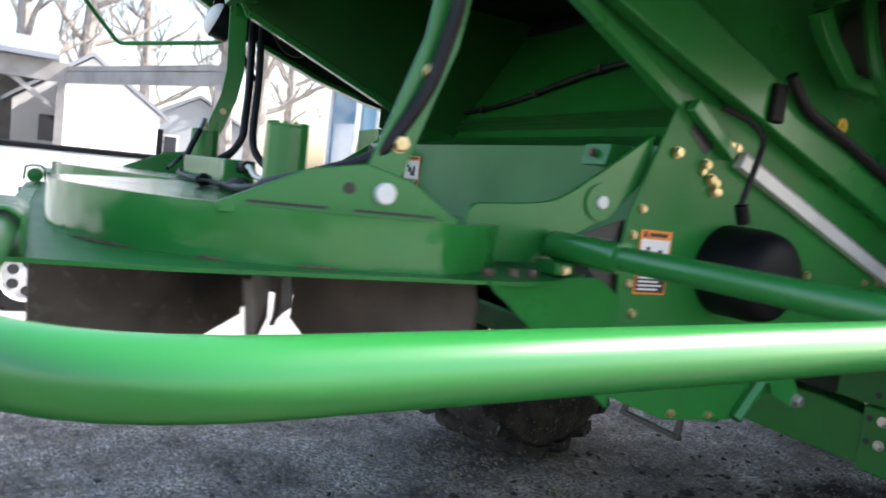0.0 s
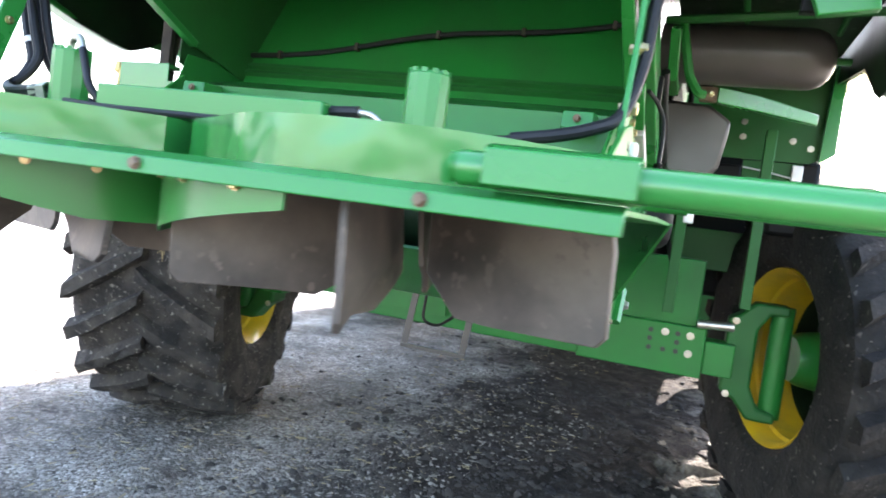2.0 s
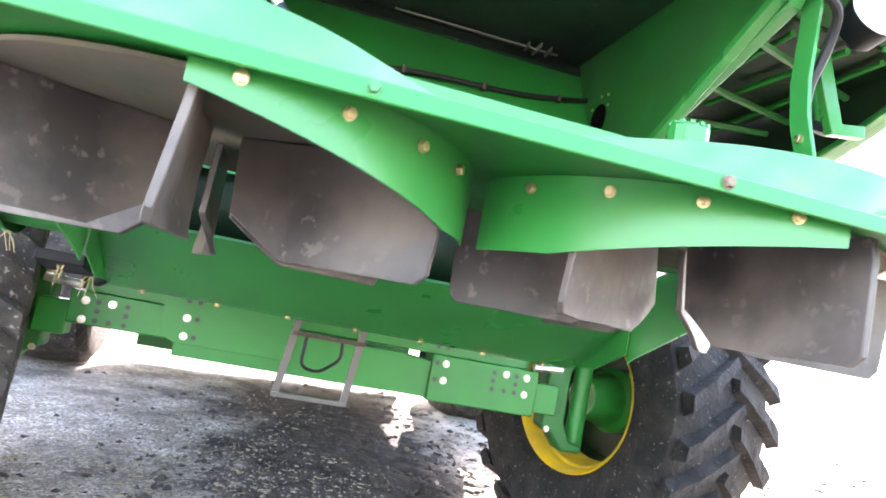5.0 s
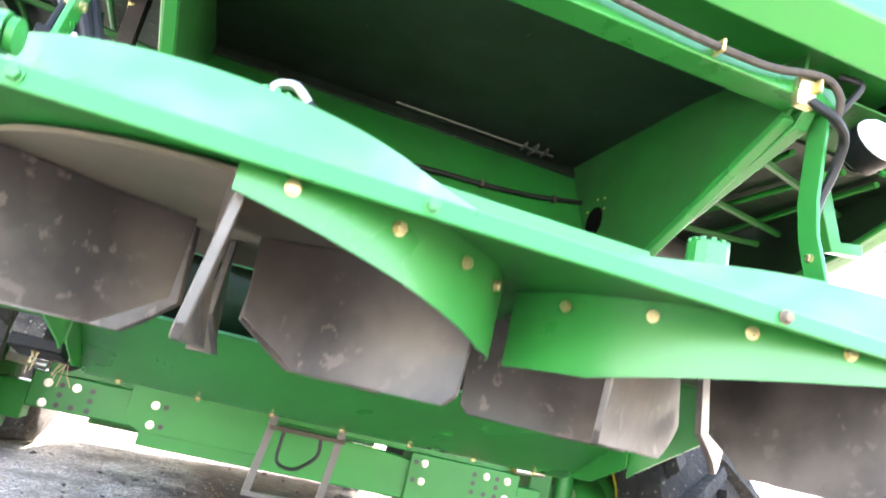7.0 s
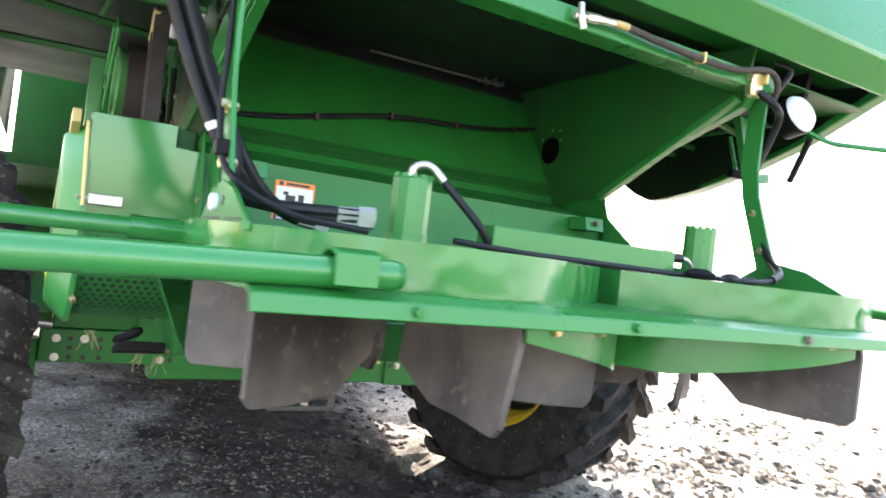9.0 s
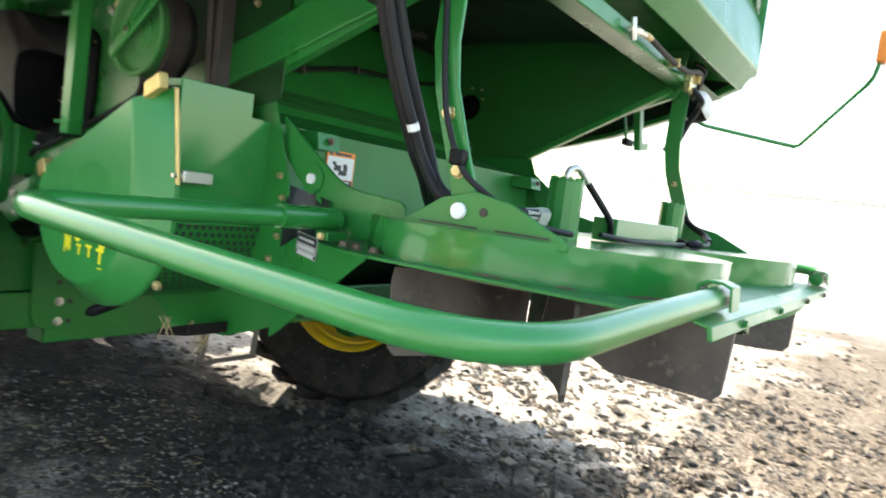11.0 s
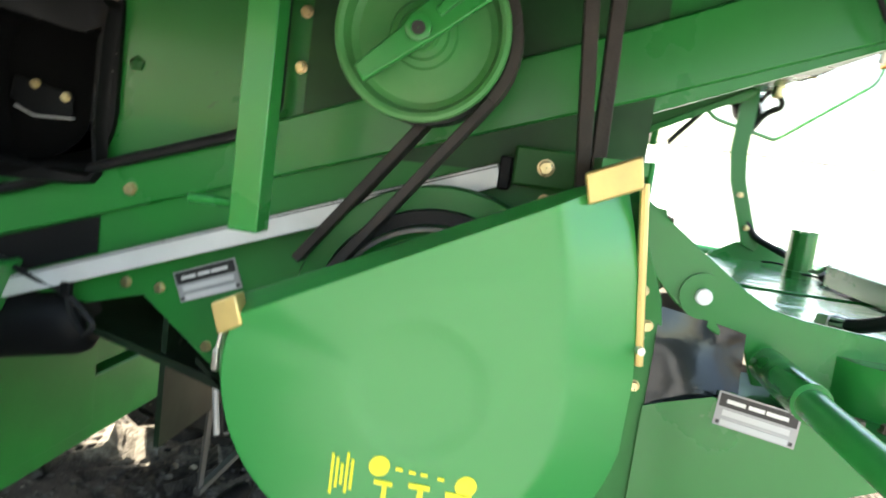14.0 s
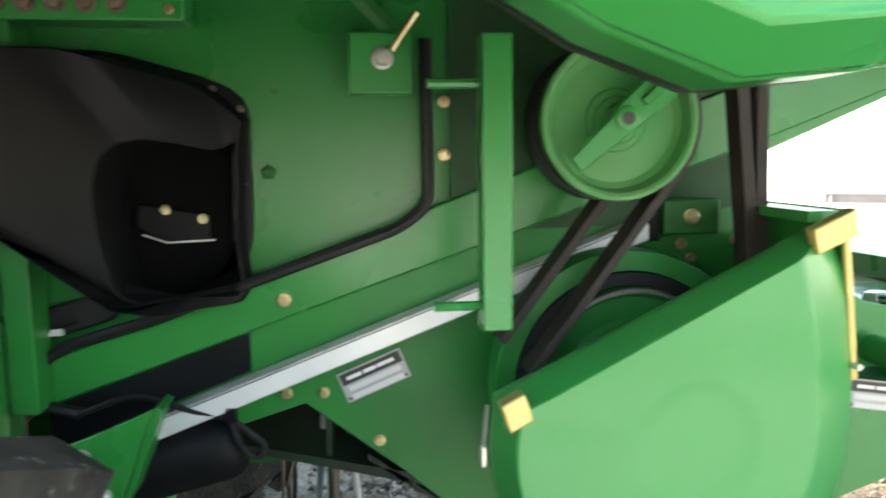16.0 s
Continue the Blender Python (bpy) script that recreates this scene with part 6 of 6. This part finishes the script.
# ---- stones, clods and straw on the ground ----
def scatter(name, count, region, size, mat, label, seed, flat=0.6):
    """Many small uneven lumps lying on the ground, in one mesh. region: a function that gives a place from a random generator."""
    rng = random.Random(seed)
    base = [Vector(v).normalized() for v in ((1, 1, 1), (-1, -1, 1), (-1, 1, -1), (1, -1, -1), (0, 0, 1.3), (1.2, 0, 0), (-1.2, 0, 0.1), (0, 1.2, 0), (0, -1.2, 0))]
    bm = bmesh.new()
    for v in base:
        bm.verts.new(v)
    bmesh.ops.convex_hull(bm, input=bm.verts[:])
    bm.verts.index_update()
    tris = [[v.index for v in f.verts] for f in bm.faces]
    unit = [v.co.copy() for v in bm.verts]
    bm.free()
    verts, faces = [], []
    for _ in range(count):
        x, y = region(rng)
        r = size(rng)
        a, z = rng.uniform(0, 6.28), ground_height(x, y)
        sx, sy, sz = r * rng.uniform(0.7, 1.9), r * rng.uniform(0.5, 1.1), r * flat * rng.uniform(0.5, 1.2)
        o = len(verts)
        ca, sa = math.cos(a), math.sin(a)
        for u in unit:
            k = rng.uniform(0.55, 1.3)
            px, py = u.x * sx * k, u.y * sy * k
            verts.append((x + ca * px - sa * py, y + sa * px + ca * py, z + 0.25 * sz + u.z * sz * k))
        faces += [[i + o for i in f] for f in tris]
    me = bpy.data.meshes.new(name)
    me.from_pydata(verts, [], faces)
    me.polygons.foreach_set("use_smooth", [mat is GRAVEL] * len(me.polygons))
    tagged(link(name, me, mat), label, name.replace("_", " "), kind="stuff")


def near_yard(rng):
    while True:
        x, y = rng.gauss(-0.9, 1.3), rng.gauss(1.2, 1.7)
        if -4 < x < 0.35 + 0.25 * math.sin(3 * y) and -1.6 < y < 6:
            return x, y


def soil_strip(rng):
    return 0.45 + rng.gauss(0, 0.65), rng.gauss(1.4, 1.8)


def right_field(rng):
    while True:
        x, y = 0.9 + abs(rng.gauss(0, 2.3)), rng.gauss(1.2, 2.2)
        band = noise.noise(Vector((x * 1.3, y * 1.3, 4.0))) + 0.5 * noise.noise(Vector((x * 4, y * 4, 9.0)))
        if (x > 1.0 + 0.5 * max(0, y - 0.5) or rng.random() < 0.25) and (y < 0.3 or rng.random() < 0.4) and (band > 0.05 or rng.random() < 0.22):
            return x, y


scatter("gravel", 14000, near_yard, lambda r: 0.003 + 0.011 * r.random() ** 2.4, STONE, "small grey stones scattered over the yard", 3)
scatter("dark_clods", 9000, soil_strip, lambda r: 0.004 + 0.022 * r.random() ** 4, GRAVEL, "dark crumbs of soil on the yard", 4, 0.8)
scatter("wet_clods", 1300, right_field, lambda r: 0.006 + 0.026 * r.random() ** 2.5, GRAVEL, "dark brown damp clods in the field", 6, 0.75)
scatter("soil_clods", 26000, right_field, lambda r: 0.003 + 0.030 * r.random() ** 4, CLOD, "dry brown clods of soil in the sun", 5, 0.8)


def build_tyre_tracks():
    """Lug prints pressed up beside the right wheel's track."""
    verts, faces = [], []
    rng = random.Random(8)
    for i in range(26):
        for side in (-1, 1):
            y0 = -1.6 + 0.17 * i
            x0 = 0.95 + 0.10 * math.sin(y0)
            a = Vector((x0, y0, 0))
            b = a + Vector((side * 0.27, 0.13, 0))
            n = Vector((-(b - a).y, (b - a).x, 0)).normalized() * 0.05
            pts = []
            for p in (a - n, a + n, b + n, b - n):
                pts.append((p.x, p.y, ground_height(p.x, p.y) - 0.006))
            c = [a.lerp(b, t) for t in (0.06, 0.94)]
            top = [(q.x, q.y, ground_height(q.x, q.y) + 0.014 + 0.022 * rng.random()) for q in c]
            o = len(verts)
            verts += pts + top
            faces += [[o, o + 4, o + 5, o + 3], [o + 1, o + 2, o + 5, o + 4], [o, o + 1, o + 4], [o + 3, o + 5, o + 2]]
    me = bpy.data.meshes.new("tyre_track")
    me.from_pydata(verts, [], faces)
    tagged(link("tyre_track", me, YARD), "raised tyre lug prints in the soil", "tyre track", kind="stuff")


build_tyre_tracks()


def build_straw():
    """Short pale stalks of straw and chaff strewn about."""
    rng = random.Random(11)
    verts, faces = [], []
    for _ in range(2600):
        x, y = near_yard(rng) if rng.random() < 0.6 else right_field(rng)
        a, l, w = rng.uniform(0, 6.28), rng.uniform(0.012, 0.05), 0.0014
        d, n = Vector((math.cos(a), math.sin(a), 0)) * l, Vector((-math.sin(a), math.cos(a), 0)) * w
        z = ground_height(x, y) + 0.006
        o = len(verts)
        for p, h in ((-d - n, 0), (-d + n, 0), (d + n, rng.uniform(0, 0.012)), (d - n, 0.004), (-d, 0.003), (d, 0.006)):
            verts.append((x + p.x / 2, y + p.y / 2, z + h))
        faces += [[o, o + 1, o + 2, o + 3], [o, o + 4, o + 5, o + 3]]
    me = bpy.data.meshes.new("straw")
    me.from_pydata(verts, [], faces)
    tagged(link("straw", me, STRAW), "short pale straw and chaff on the ground", "straw", kind="stuff")


STRAW = material("dry_straw", (0.34, 0.27, 0.14), 0.8, amount=0.4, bump=0.0)
build_straw()


def build_wisps():
    """A few stalks of straw caught below the chopper."""
    rng = random.Random(17)
    for x, y, z, n in ((-0.93, 0.70, 1.045, 5), (-0.80, 0.72, 0.985, 6), (-0.74, 0.78, 0.968, 5)):
        bm = bmesh.new()
        for _ in range(n):
            a = Vector((x + rng.uniform(-0.012, 0.012), y + rng.uniform(-0.012, 0.012), z))
            b = a + Vector((rng.uniform(-0.03, 0.03), rng.uniform(-0.02, 0.02), -rng.uniform(0.025, 0.06)))
            tube([a, a.lerp(b, 0.5) + Vector((rng.uniform(-0.006, 0.006), 0, 0)), b], 0.0011, 4, bm)
        part("straw_wisp", bm, STRAW, combine, "thin wisp of straw caught under the chopper", smooth=0)


build_wisps()

# ---- the farmyard behind ----
BARN_WOOD = material("weathered_board", (0.30, 0.29, 0.275), 0.85, second=(0.16, 0.15, 0.14), amount=0.8, scale=1.5, grain=18, bump=0.4)
FENCE_DARK = material("grey_fence", (0.16, 0.15, 0.15), 0.9, amount=0.4, bump=0.1)
SIDING = material("white_siding", (0.72, 0.72, 0.70), 0.7, second=(0.55, 0.54, 0.52), amount=0.5, scale=0.7, grain=14, bump=0.15)
ROOF = material("grey_roofing", (0.22, 0.24, 0.27), 0.7, second=(0.34, 0.35, 0.36), amount=0.6, scale=0.8, grain=10, bump=0.2)
HOUSE_GREY = material("grey_siding", (0.36, 0.39, 0.41), 0.7, amount=0.4, scale=0.6, grain=12, bump=0.1)
BARK = material("bark", (0.24, 0.215, 0.19), 0.95, second=(0.38, 0.35, 0.31), amount=0.8, scale=3, grain=25, bump=0.9)
CAR_WHITE = material("white_car_paint", (0.80, 0.80, 0.79), 0.25, second=(0.6, 0.58, 0.55), amount=0.3, scale=2, bump=0.0, coat=0.5)
GLASS = material("tinted_glass", (0.02, 0.025, 0.03), 0.05, amount=0.1, bump=0.0, rough_var=0.02)
CAB_GLASS = material("cab_glass", (0.12, 0.24, 0.34), 0.05, amount=0.2, bump=0.0, rough_var=0.02)
AMBER = material("amber_paint", (0.75, 0.33, 0.03), 0.4, amount=0.3, scale=4, bump=0.02)


def build_barn():
    barn = thing("open_barn", "weathered open-fronted barn with a dark interior", "barn", at=(-22, -1, -0.3))
    barn_parts = []

    def bp(name, lo, hi, mat, label=""):
        o = part(name, box(lo, hi), mat, None, label)
        o.parent = barn
        o.matrix_parent_inverse = Matrix.Translation(barn.location).inverted()
        barn_parts.append(o)
        return o
    g = -0.75
    roof = part("roof", prism("y", [(-20.2, 3.70), (-24.5, 4.6), (-29, 3.7), (-29, 3.55), (-24.5, 4.45), (-20.2, 3.57)], -8.0, -0.55), ROOF, None, "grey sheet roof")
    roof.parent, roof.matrix_parent_inverse = barn, Matrix.Translation(barn.location).inverted()
    bp("header_beam", (-20.75, -8, 3.02), (-20.55, -0.3, 3.55), BARN_WOOD, "long weathered header beam")
    def lp(name, pts, z0, z1, mat, label=""):
        o = part(name, prism("z", pts, z0, z1), mat, None, label)
        o.parent, o.matrix_parent_inverse = barn, Matrix.Translation(barn.location).inverted()
    lp("lean_to_beam", [(-20.7, -0.45), (-20.6, -0.25), (-14.5, 2.72), (-14.6, 2.52)], 3.02, 3.32, BARN_WOOD, "long weathered beam of the open lean-to")
    lp("lean_to_roof", [(-20.9, -0.5), (-20.6, -0.1), (-14.4, 2.92), (-14.7, 2.42)], 3.34, 3.47, BARN_WOOD, "grey boards along the lean-to's eave")
    lp("post", [(-14.72, 2.5), (-14.55, 2.5), (-14.55, 2.66), (-14.72, 2.66)], g, 3.04, BARN_WOOD)
    for y in (-7.5, -4.0, -0.45):
        bp("post", (-20.8, y - 0.11, g), (-20.56, y + 0.11, 3.1), BARN_WOOD)
    for y, d in ((-0.45, -1.4), (-4.0, 1.4), (-4.0, -1.4)):
        o = part("brace", tube([(-20.68, y, 2.2), (-20.68, y + d, 3.2)], 0.09, 4), BARN_WOOD, None)
        o.parent, o.matrix_parent_inverse = barn, Matrix.Translation(barn.location).inverted()
    bp("back_wall", (-28.6, -8, g), (-28.4, -0.4, 3.6), BARN_WOOD)
    bp("end_wall", (-28.5, -8.1, g), (-20.6, -7.9, 3.5), BARN_WOOD)
    bp("end_wall", (-28.5, -0.5, g), (-21.0, -0.35, 3.5), SIDING)


build_barn()


def build_shed(name, label, x, y0, y1, eave, ridge, mat, depth):
    g = -0.85
    shed = thing(name, label, "shed", at=(x, (y0 + y1) / 2, g))
    inv = Matrix.Translation(shed.location).inverted()
    ym = (y0 + y1) / 2
    for nm, bm, mt in (("wall", prism("x", [(y0, g), (y1, g), (y1, eave), (ym, ridge), (y0, eave)], x - depth, x), mat),
                       ("roof", prism("x", [(y0 - 0.3, eave - 0.15), (ym, ridge + 0.05), (y1 + 0.3, eave - 0.15), (y1 + 0.3, eave), (ym, ridge + 0.2), (y0 - 0.3, eave)], x - depth - 0.3, x + 0.3), ROOF),
                       ("window", box((x, ym - 1.55, 1.4), (x + 0.05, ym - 0.95, 2.3)), GLASS),
                       ("window_frame", box((x, ym - 1.65, 1.3), (x + 0.03, ym - 0.85, 2.4)), SIDING)):
        o = part(nm, bm, mt, None)
        o.parent, o.matrix_parent_inverse = shed, inv


build_shed("white_shed", "white gabled farm shed with a window", -27.0, -1.9, 2.85, 2.75, 4.5, SIDING, 9)
build_shed("grey_house", "grey gabled farmhouse with a window", -36.0, 3.1, 8.2, 2.95, 4.35, HOUSE_GREY, 10)


def build_tree(x, y, height, radius, seed, lean=0.0):
    rng = random.Random(seed)
    g = -0.8
    tree = thing("bare_tree", "leafless winter tree with pale bark", "tree", "bare trees behind the barn", at=(x, y, g))
    inv = Matrix.Translation(tree.location).inverted()
    trunk_pts = [Vector((x + lean * t * t * height * 0.3 + 0.25 * math.sin(3 * t + seed), y + 0.2 * math.sin(4 * t + 2 * seed), g + height * t)) for t in (i / 9 for i in range(10))]
    o = part("trunk", tube(trunk_pts, [radius * (1.15 - 0.95 * i / 9) for i in range(10)], 9), BARK, None)
    o.parent, o.matrix_parent_inverse = tree, inv
    bm = bmesh.new()

    def branch(p, d, l, r, depth):
        pts, q, dd = [p], p.copy(), d.copy()
        for _ in range(4):
            dd = (dd + Vector((rng.uniform(-0.3, 0.3), rng.uniform(-0.3, 0.3), rng.uniform(-0.05, 0.3)))).normalized()
            q = q + dd * l / 4
            pts.append(q.copy())
        tube(pts, [r * (1 - 0.18 * i) for i in range(5)], 5, bm)
        if depth:
            for _ in range(3):
                k = rng.randint(1, 4)
                nd = (dd + Vector((rng.uniform(-0.9, 0.9), rng.uniform(-0.9, 0.9), rng.uniform(-0.2, 0.7)))).normalized()
                branch(pts[k], nd, l * rng.uniform(0.5, 0.75), r * 0.5, depth - 1)
    for i in range(3, 10):
        a = rng.uniform(0, 6.28)
        for _ in range(2):
            a += rng.uniform(1.5, 3.5)
            branch(trunk_pts[i], Vector((math.cos(a), math.sin(a), rng.uniform(0.3, 0.9))).normalized(), height * rng.uniform(0.18, 0.3), radius * 0.34, 2)
    o = part("crown", bm, BARK, None)
    o.parent, o.matrix_parent_inverse = tree, inv


for k, (x, y, h, r) in enumerate(((-30, -1.6, 13, 0.42), (-31, 0.4, 14, 0.38), (-33, 2.6, 12, 0.30), (-34, 6.6, 13, 0.42), (-33, 8.0, 14, 0.5), (-37, 10.3, 12, 0.36), (-40, -6, 13, 0.4))):
    build_tree(x, y, h, r, 20 + k, 0.15 * (-1) ** k)


def wheel_parts(parent, x, y, z, r, w, rim_mat):
    inv = Matrix.Translation(parent.location).inverted()
    m = pose(x, y, z, 0, 90, 0)
    t = part("wheel", lathe([(r * 0.62, -w / 2), (r * 0.9, -w / 2), (r, -w * 0.35), (r, w * 0.35), (r * 0.9, w / 2), (r * 0.62, w / 2)], 32, m), RUBBER, None, "black tyre")
    t.parent, t.matrix_parent_inverse = parent, inv
    for s in (-1, 1):
        part("rim", lathe([(r * 0.63, s * w * 0.40), (r * 0.55, s * w * 0.30), (r * 0.18, s * w * 0.34), (0.001, s * w * 0.40)], 24, m), rim_mat, t)
        for k in range(6):
            a = math.pi * k / 3
            p = m @ Vector((r * 0.36 * math.cos(a), r * 0.36 * math.sin(a), s * w * 0.36))
            part("rim_opening", lathe([(0.001, 0), (r * 0.13, 0), (r * 0.13, 0.004), (0.001, 0.004)], 12, Matrix.Translation(p) @ pose(0, 0, 0, 0, 90, 0)), BLACK, t)


def build_pickup():
    x0, x1, g = -8.35, -6.45, -0.40
    car = thing("pickup_truck", "white pickup truck with a long bed parked in the yard", "pickup truck", at=(-7.4, -2.4, g))
    inv = Matrix.Translation(car.location).inverted()

    def cp(name, bm, mat, label="", bevel=0.0, parent=None):
        o = part(name, bm, mat, None, label, bevel)
        o.parent, o.matrix_parent_inverse = parent or car, inv if parent is None else Matrix()
        return o
    arch = lambda y: arc(y, g + 0.44, 0.50, 180, 0, 14)
    low, belt_line = g + 0.50, g + 1.40
    bed = [(-1.75, low)] + arch(-0.62) + [(0.70, low), (0.74, g + 0.62), (0.74, g + 1.74), (-1.75, g + 1.70)]
    cp("bed", prism("x", bed, x0, x1), CAR_WHITE, "white painted steel bed", 0.02)
    cp("bed_rail", prism("x", [(-1.75, g + 1.703), (0.76, g + 1.743), (0.76, g + 1.79), (-1.75, g + 1.75)], x0 - 0.01, x1 + 0.015), PLASTIC, "dark plastic cap along the bed's top", 0.01)
    cp("bed_stake", box((x1 - 0.07, 0.50, g + 1.76), (x1 - 0.02, 0.555, g + 2.07)), PLASTIC, "short dark stake on the bed", 0.006)
    cab = [(-1.80, low), (-1.80, g + 1.95), (-2.05, g + 2.05), (-3.55, g + 2.05), (-3.80, g + 1.97), (-4.45, belt_line), (-5.75, g + 1.30), (-5.95, g + 1.15), (-5.98, low)] + arch(-5.05)[::-1][::-1]
    cp("cab", prism("x", cab, x0 + 0.03, x1 - 0.03), CAR_WHITE, "white painted cab and bonnet", 0.03)
    for y0, y1 in ((-2.65, -1.95), (-3.75, -2.75)):
        cp("side_window", prism("x", [(y0, g + 1.42), (y1, g + 1.42), (y1, g + 1.93), (y0 + 0.12, g + 1.93)], x1 - 0.035, x1 - 0.022), GLASS, "dark tinted side window")
    cp("rear_bumper", box((x0 + 0.1, 0.74, g + 0.52), (x1 - 0.06, 0.90, g + 0.74)), ALU, "bright steel rear bumper", 0.02)
    cp("tail_light", box((x1 - 0.10, 0.735, g + 0.95), (x1 - 0.01, 0.752, g + 1.45)), RUST, "dull red tail light", 0.004)
    cp("sill", box((x1 - 0.06, -4.4, g + 0.40), (x1 - 0.01, -1.3, g + 0.50)), PLASTIC, "", 0.01)
    cp("door_line", box((x1 - 0.03, -2.71, g + 0.55), (x1 - 0.026, -2.695, g + 1.42)), BLACK)
    cp("fuel_flap", box((x1, -1.45, g + 1.15), (x1 + 0.004, -1.28, g + 1.32)), SIDING, "", 0.01)
    for y in (-0.62, -5.05):
        for x in (x0 + 0.14, x1 - 0.14):
            wheel_parts(car, x, y, g + 0.41, 0.41, 0.26, ALU)


build_pickup()


def build_tractor():
    x, y, g = -12.5, 5.4, -0.5
    tr = thing("parked_tractor", "yellow tractor with a glazed cab parked beyond the barn", "tractor", at=(x, y, g))
    inv = Matrix.Translation(tr.location).inverted()

    def tp(name, bm, mat, label="", bevel=0.02):
        o = part(name, bm, mat, None, label, bevel)
        o.parent, o.matrix_parent_inverse = tr, inv
        return o
    tp("bonnet", box((x - 0.45, y + 0.9, g + 1.1), (x + 0.45, y + 3.0, g + 2.2)), AMBER, "amber painted bonnet")
    tp("chassis", box((x - 0.5, y - 1.0, g + 0.7), (x + 0.5, y + 2.9, g + 1.2)), AMBER)
    cab = tp("cab", box((x - 0.80, y - 0.62, g + 2.0), (x + 0.80, y + 0.62, g + 3.72)), CAB_GLASS, "pale blue cab glass")
    tp("cab_base", box((x - 0.85, y - 0.9, g + 1.2), (x + 0.85, y + 1.0, g + 2.05)), AMBER)
    tp("cab_roof", box((x - 0.95, y - 0.78, g + 3.72), (x + 0.95, y + 0.74, g + 3.98)), AMBER, "amber cab roof", 0.06)
    for dx in (-0.82, 0.82):
        for dy in (-0.64, 0.64):
            tp("cab_pillar", box((x + dx - 0.05, y + dy - 0.05, g + 2.0), (x + dx + 0.05, y + dy + 0.05, g + 3.75)), WHITE)
    tp("exhaust", tube([(x + 0.98, y - 0.22, g + 1.9), (x + 0.98, y - 0.22, g + 3.95)], 0.10, 12), ALU, "bare metal exhaust stack")
    for dx in (-1.05, 1.05):
        wheel_parts(tr, x + dx, y - 0.4, g + 0.85, 0.85, 0.5, AMBER)
        wheel_parts(tr, x + dx * 0.9, y + 2.4, g + 0.6, 0.6, 0.4, AMBER)


build_tractor()


def build_fence():
    """A long low field fence towards the horizon."""
    fence = thing("field_fence", "long low fence with wooden posts and a top rail", "fence", at=(60, 10, ground_height(60, 10)))
    inv = Matrix.Translation(fence.location).inverted()
    line = [(60.0, -40.0 + 1.6 * i) for i in range(66)]
    mats = FENCE_DARK
    for i, (x, y) in enumerate(line):
        z = ground_height(x, y)
        o = part("post", box((x - 0.05, y - 0.05, z - 0.1), (x + 0.05, y + 0.05, z + 0.72)), mats, None)
        o.parent, o.matrix_parent_inverse = fence, inv
    for h in (0.66,):
        o = part("rail", tube([(x - 0.05, y, ground_height(x, y) + h) for x, y in line], 0.075, 4), FENCE_DARK, None)
        o.parent, o.matrix_parent_inverse = fence, inv


build_fence()


def build_feed_trough():
    """A low feed trough on two pairs of legs, out in the field."""
    a, b = Vector((12.9, -9.0, 0)), Vector((12.1, -10.25, 0))
    u = (b - a).normalized()
    w = Vector((-u.y, u.x, 0)) * 0.2
    g = ground_height(12.5, -9.6)
    trough = thing("feed_trough", "low dark steel feed trough on legs in the field", "feed trough", at=((a.x + b.x) / 2, (a.y + b.y) / 2, g))
    inv = Matrix.Translation(trough.location).inverted()

    def tp(name, bm):
        o = part(name, bm, FENCE_DARK, None)
        o.parent, o.matrix_parent_inverse = trough, inv
    top = Vector((0, 0, g + 0.52))
    for p in (a + u * 0.12, b - u * 0.12):
        for side in (-1, 1):
            tp("leg", tube([p + side * w * 1.2 + Vector((0, 0, g - 0.03)), p + side * w * 0.9 + top], 0.035, 6))
    for side in (-1, 1):
        tp("side_rail", tube([a + side * w + top, b + side * w + top], 0.035, 6))
    ring = [(-0.9, 0.50), (-0.55, 0.30), (0.55, 0.30), (0.9, 0.50), (0.82, 0.50), (0.5, 0.335), (-0.5, 0.335), (-0.82, 0.50)]
    bm = bmesh.new()
    ends = [[bm.verts.new(p + w * k + Vector((0, 0, g + h))) for k, h in ring] for p in (a, b)]
    for k in range(8):
        bm.faces.new((ends[0][k], ends[0][(k + 1) % 8], ends[1][(k + 1) % 8], ends[1][k]))
    bm.faces.new(ends[0]), bm.faces.new(ends[1])
    tp("trough_body", bm)


build_feed_trough()
